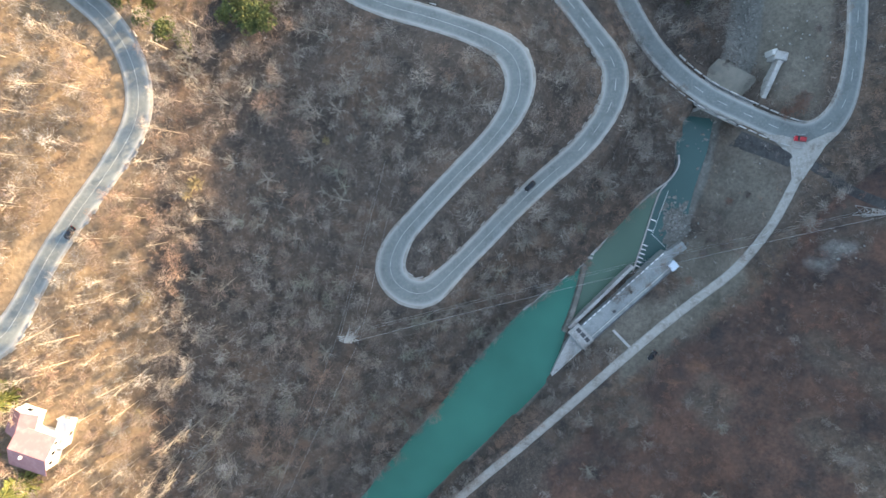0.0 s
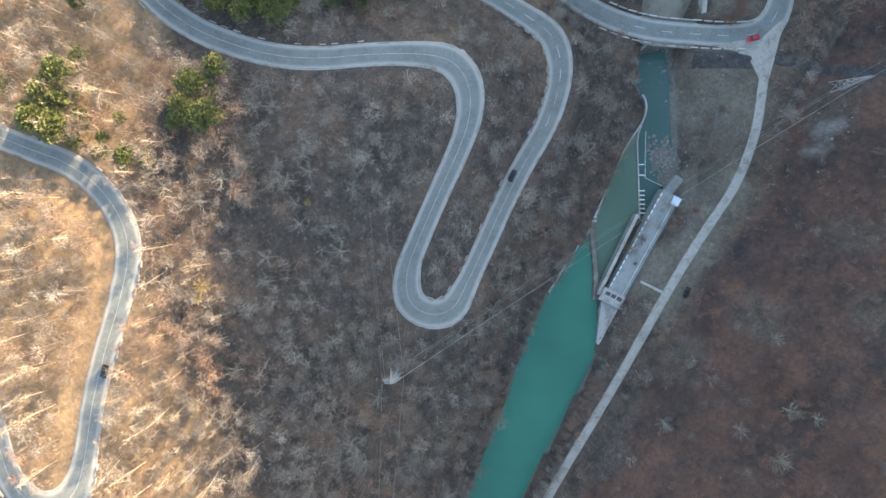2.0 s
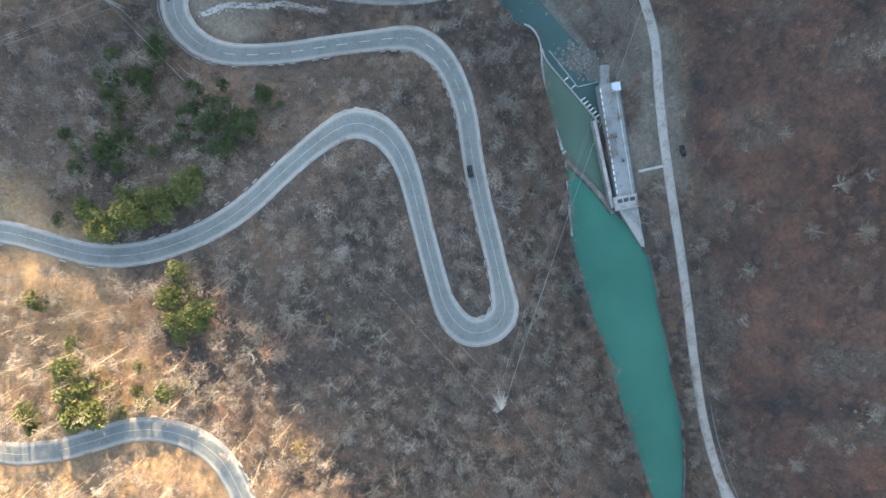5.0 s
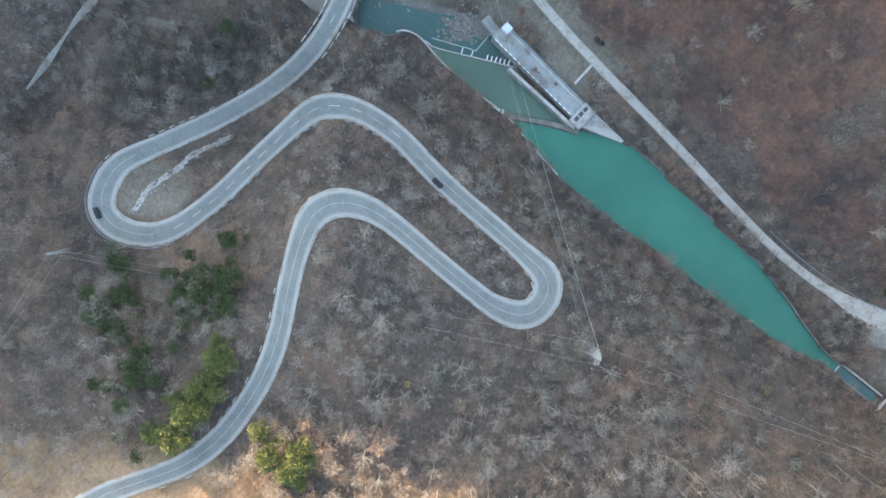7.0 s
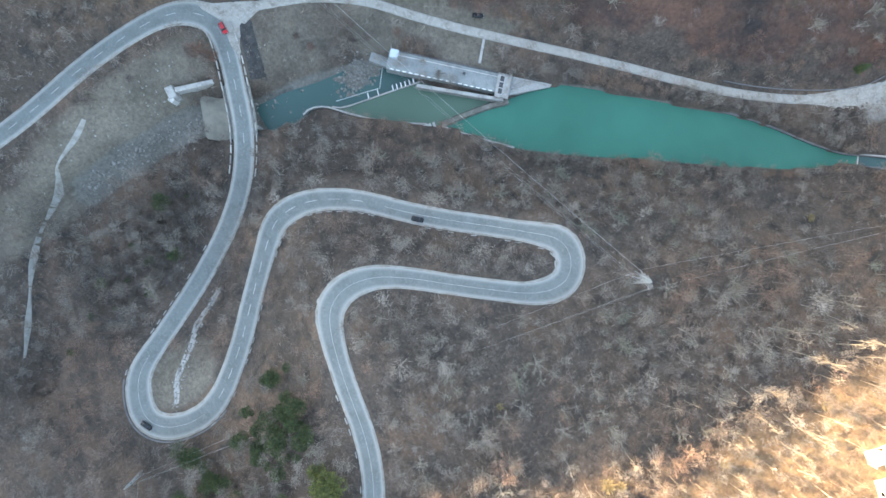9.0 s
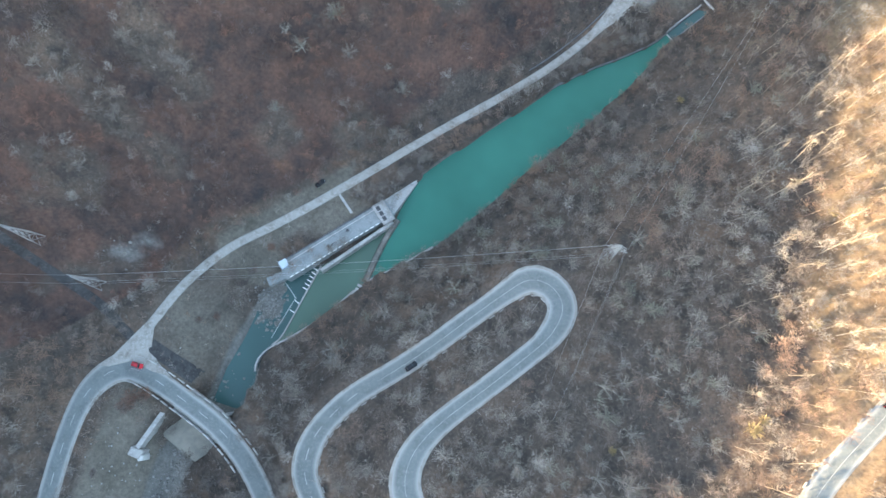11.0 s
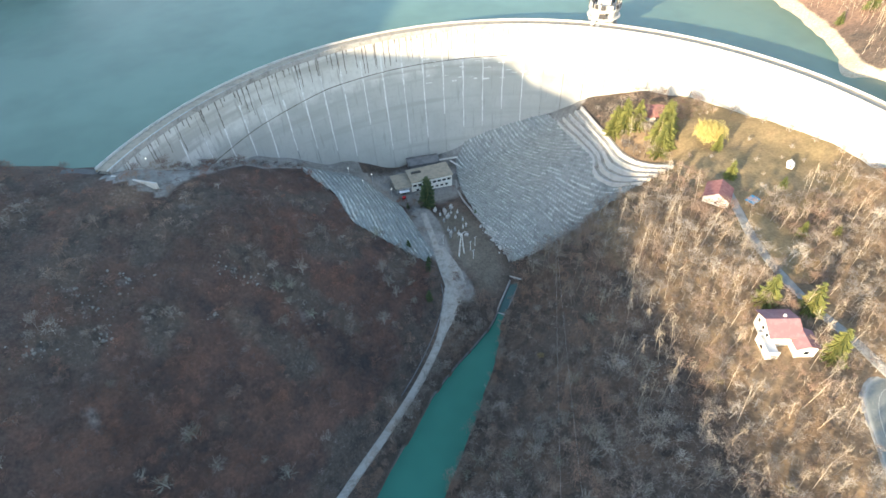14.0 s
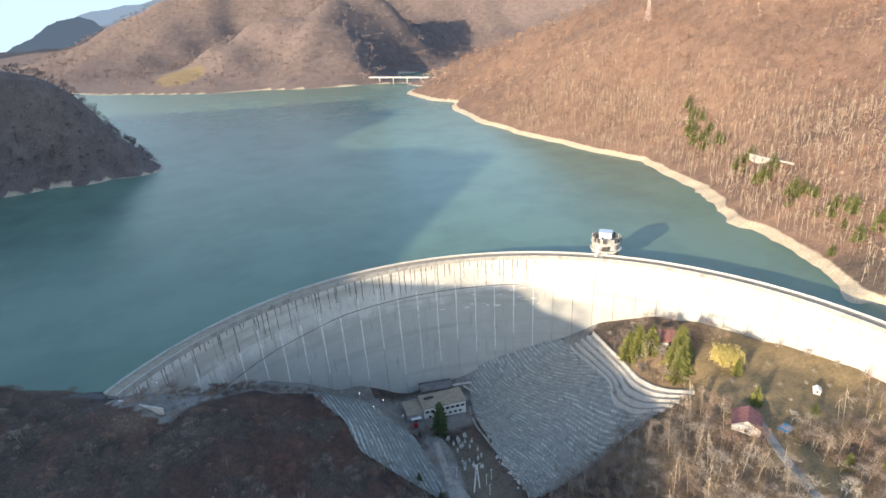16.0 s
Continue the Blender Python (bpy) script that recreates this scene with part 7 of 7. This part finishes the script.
stepped("stone_steps_right", APRON_RIGHT, (0.29, -0.957), 1.8, 1.3, 1.2, "terrace", "steep grey stone-stepped slope beside the powerhouse")
stepped("stone_steps_left", APRON_LEFT, (0.16, -0.987), 2.4, 1.7, 1.2, "terrace", "grey stone-stepped slope on the left bank")
stepped("terrace_bank", TERRACES, (0.1, -0.99), 2.2, 0.4, 0.5, "shoulder", "gravelly bank between the retaining walls")
for k in range(5):
    line = spline([(a[0] + (b[0] - a[0]) * k / 4.2, a[1] + (b[1] - a[1]) * k / 4.2, 0) for a, b in zip(TERRACE_LOW, TERRACE_TOP)], 2.5)
    line[:, 2] = ground_at(line[:, 0], line[:, 1]) + 0.6
    for _ in range(6):
        line[1:-1, 2] = (line[:-2, 2] + 2 * line[1:-1, 2] + line[2:, 2]) / 4
    tagged(wall_along("retaining_wall", line, 0.9, 3.0, 1.3, "pale_concrete", batter=0.4), "pale concrete retaining wall stepping down the bank", "wall", "retaining terraces")


rim = spline([(111, 187, 0), (112.6, 200, 0), (109.4, 216, 0), (107.6, 228, 0), (106.6, 238, 0), (108.2, 252, 0), (111, 260, 0)], 2.0)
rim[:, 2] = ground_at(rim[:, 0], rim[:, 1]) + 0.4
tagged(wall_along("slope_kerb", rim, 0.7, 1.5, 0.5, "concrete"), "low pale kerb along the foot of the stepped slope", "wall", kind="structure")


def on_rubble():
    u = rng.random()
    return 109 + 4 * u + rng.normal() * 1.3, 218 - 22 * u + rng.normal() * 1.5


stones("foot_rubble", 170, on_rubble, 0.25, 1.3, "pale rubble and broken slabs at the slope's foot", "pale_concrete")


def on_steps():
    while True:
        x, y = rng.uniform(110, 184), rng.uniform(185, 268)
        if inside(np.array([x]), np.array([y]), APRON_RIGHT)[0]:
            return x, y


def on_hill_rocks():
    cx, cy, rx, ry = ((-70, 171, 5, 3), (-65, 163, 4, 6), (-55, 172, 7, 3), (-62, 154, 3, 6), (-20, 176, 6, 3), (-12, 171, 6, 2.5), (-29, 158, 5, 3), (2, 160, 5, 6), (-81, 151, 6, 3), (-114, 34, 8, 5), (79, 184, 4, 8))[int(rng.integers(11))]
    return cx + rng.normal() * rx * 0.6, cy + rng.normal() * ry * 0.6


stones("hillside_rocks", 260, on_hill_rocks, 0.15, 0.7, "grey outcrops and loose rocks among the bushes", "hill_rock")
stones("step_stones", 1100, on_steps, 0.3, 1.2, "pale loose blocks on the stepped slope")


# ---- intake tower in the reservoir ----
def tower():
    a = math.radians(50.5)
    x, y = DAM_C[0] + (DAM_R + 12) * math.cos(a), DAM_C[1] + (DAM_R + 12) * math.sin(a)
    ob = thing("intake_tower", pose(x, y, 0, 0, 0, 50.5) @ Matrix.Diagonal((1.16, 1.16, 1, 1)), "pale concrete intake tower standing in the reservoir", "tower")
    for k in range(8):
        t = math.radians(k * 45)
        part("shaft", (rod((4.6 * math.cos(t), 4.6 * math.sin(t), 62), (4.6 * math.cos(t), 4.6 * math.sin(t), 94), 2.3, n=12), "concrete"), ob)
    part("platform", (rod((0, 0, 94), (0, 0, 95.2), 7.6, n=16), "concrete"), ob)
    part("platform", (rod((0, 0, 90), (0, 0, 90.6), 7.9, n=16), "pale_concrete"), ob)
    for k in range(8):
        t = math.radians(k * 45 + 22)
        part("panel", (box(0.8, 3.6, 2.6, 6.9 * math.cos(t), 6.9 * math.sin(t), 95.2, k * 45 + 22, 0.06), "concrete"), ob)
    part("cabin", (box(5.0, 6.0, 4.4, 1.0, 0.5, 95.2, bevel=0.08), "plaster"), ob, "white winch cabin")
    part("roof", (box(5.8, 6.8, 0.35, 1.0, 0.5, 99.6, bevel=0.05), "kiosk"), ob, "pale cabin roof")
    for k in (0, 2, 3, 5, 6):
        t = math.radians(180 + (k - 3) * 27)
        part("opening", (box(0.3, 1.6, 2.2, 7.35 * math.cos(t), 7.35 * math.sin(t), 95.6, math.degrees(t)), "dark_steel"), ob, "dark opening in the parapet")
    for k in range(7):
        t = math.radians(k * 51 + 10)
        part("bollard", (rod((5.4 * math.cos(t), 5.4 * math.sin(t), 95.2), (5.4 * math.cos(t), 5.4 * math.sin(t), 98.6), 0.35, 0.3), "dark_steel"), ob, "dark hoist post")
    part("opening", (box(0.2, 3.2, 2.4, -7.6, 0, 91.0), "dark_steel"), ob)
    st = part("stair", (box(0.3, 1.4, 0.3, 0, 0, 0), "white"), ob, "white steel stair up from the crest")
    st.matrix_basis = pose(-9.5, 4.0, 88.2)
    for k in range(14):
        part("tread", (box(0.7, 1.5, 0.12, k * 0.36, -k * 0.22, 0.3 + k * 0.5), "white"), st)
    for s in (-0.75, 0.75):
        part("rail", (rod((0, s, 1.2), (13 * 0.36, s - 13 * 0.22, 8.0), 0.09, n=4), "white"), st)
    part("gangway", (box(6, 1.8, 0.4, -9.5, 1.5, 88.0), "pale_concrete"), ob)


tower()


# ---- abutment, far bridge, hillside wall ----
tagged(wall_along("abutment_wall", [(-53, 219, 86.6), (-45, 213.5, 86), (-37, 209, 85)], 0.7, 2.0, 1.0, "pale_concrete"), "pale wall below the dam's abutment", "wall")
lane = spline([(-52, 222, 0), (-58, 225, 0), (-65, 228, 0), (-73, 231, 0)], 2.0)
lane[:, 2] = ground_at(lane[:, 0], lane[:, 1]) + 0.15
ab = build_road("abutment_road", lane, 2.6, 2.6, "asphalt lane at the dam's abutment", "dark_asphalt")
fb = thing("lake_bridge", pose(366, 1465, 0, 0, 0, math.degrees(math.atan2(-107, 114))), "long white road bridge on slim piers over the reservoir", "bridge")
part("deck", (box(175, 8, 1.7, 78, 0, 93.0), "concrete"), fb)
part("parapet", (box(175, 0.4, 1.2, 78, -3.9, 94.7), "pale_concrete"), fb)
part("parapet", (box(175, 0.4, 1.2, 78, 3.9, 94.7), "pale_concrete"), fb)
for i in range(4):
    part("pier", (box(2.2, 5, 36, 20 + i * 38, 0, 57.0), "concrete"), fb)
tagged(wall_along("hillside_wall", [(412, 362, 103), (400, 330, 106), (388, 297, 110)], 1.2, 6.0, 3.4, "pale_concrete"), "long white retaining wall on the hillside", "wall")
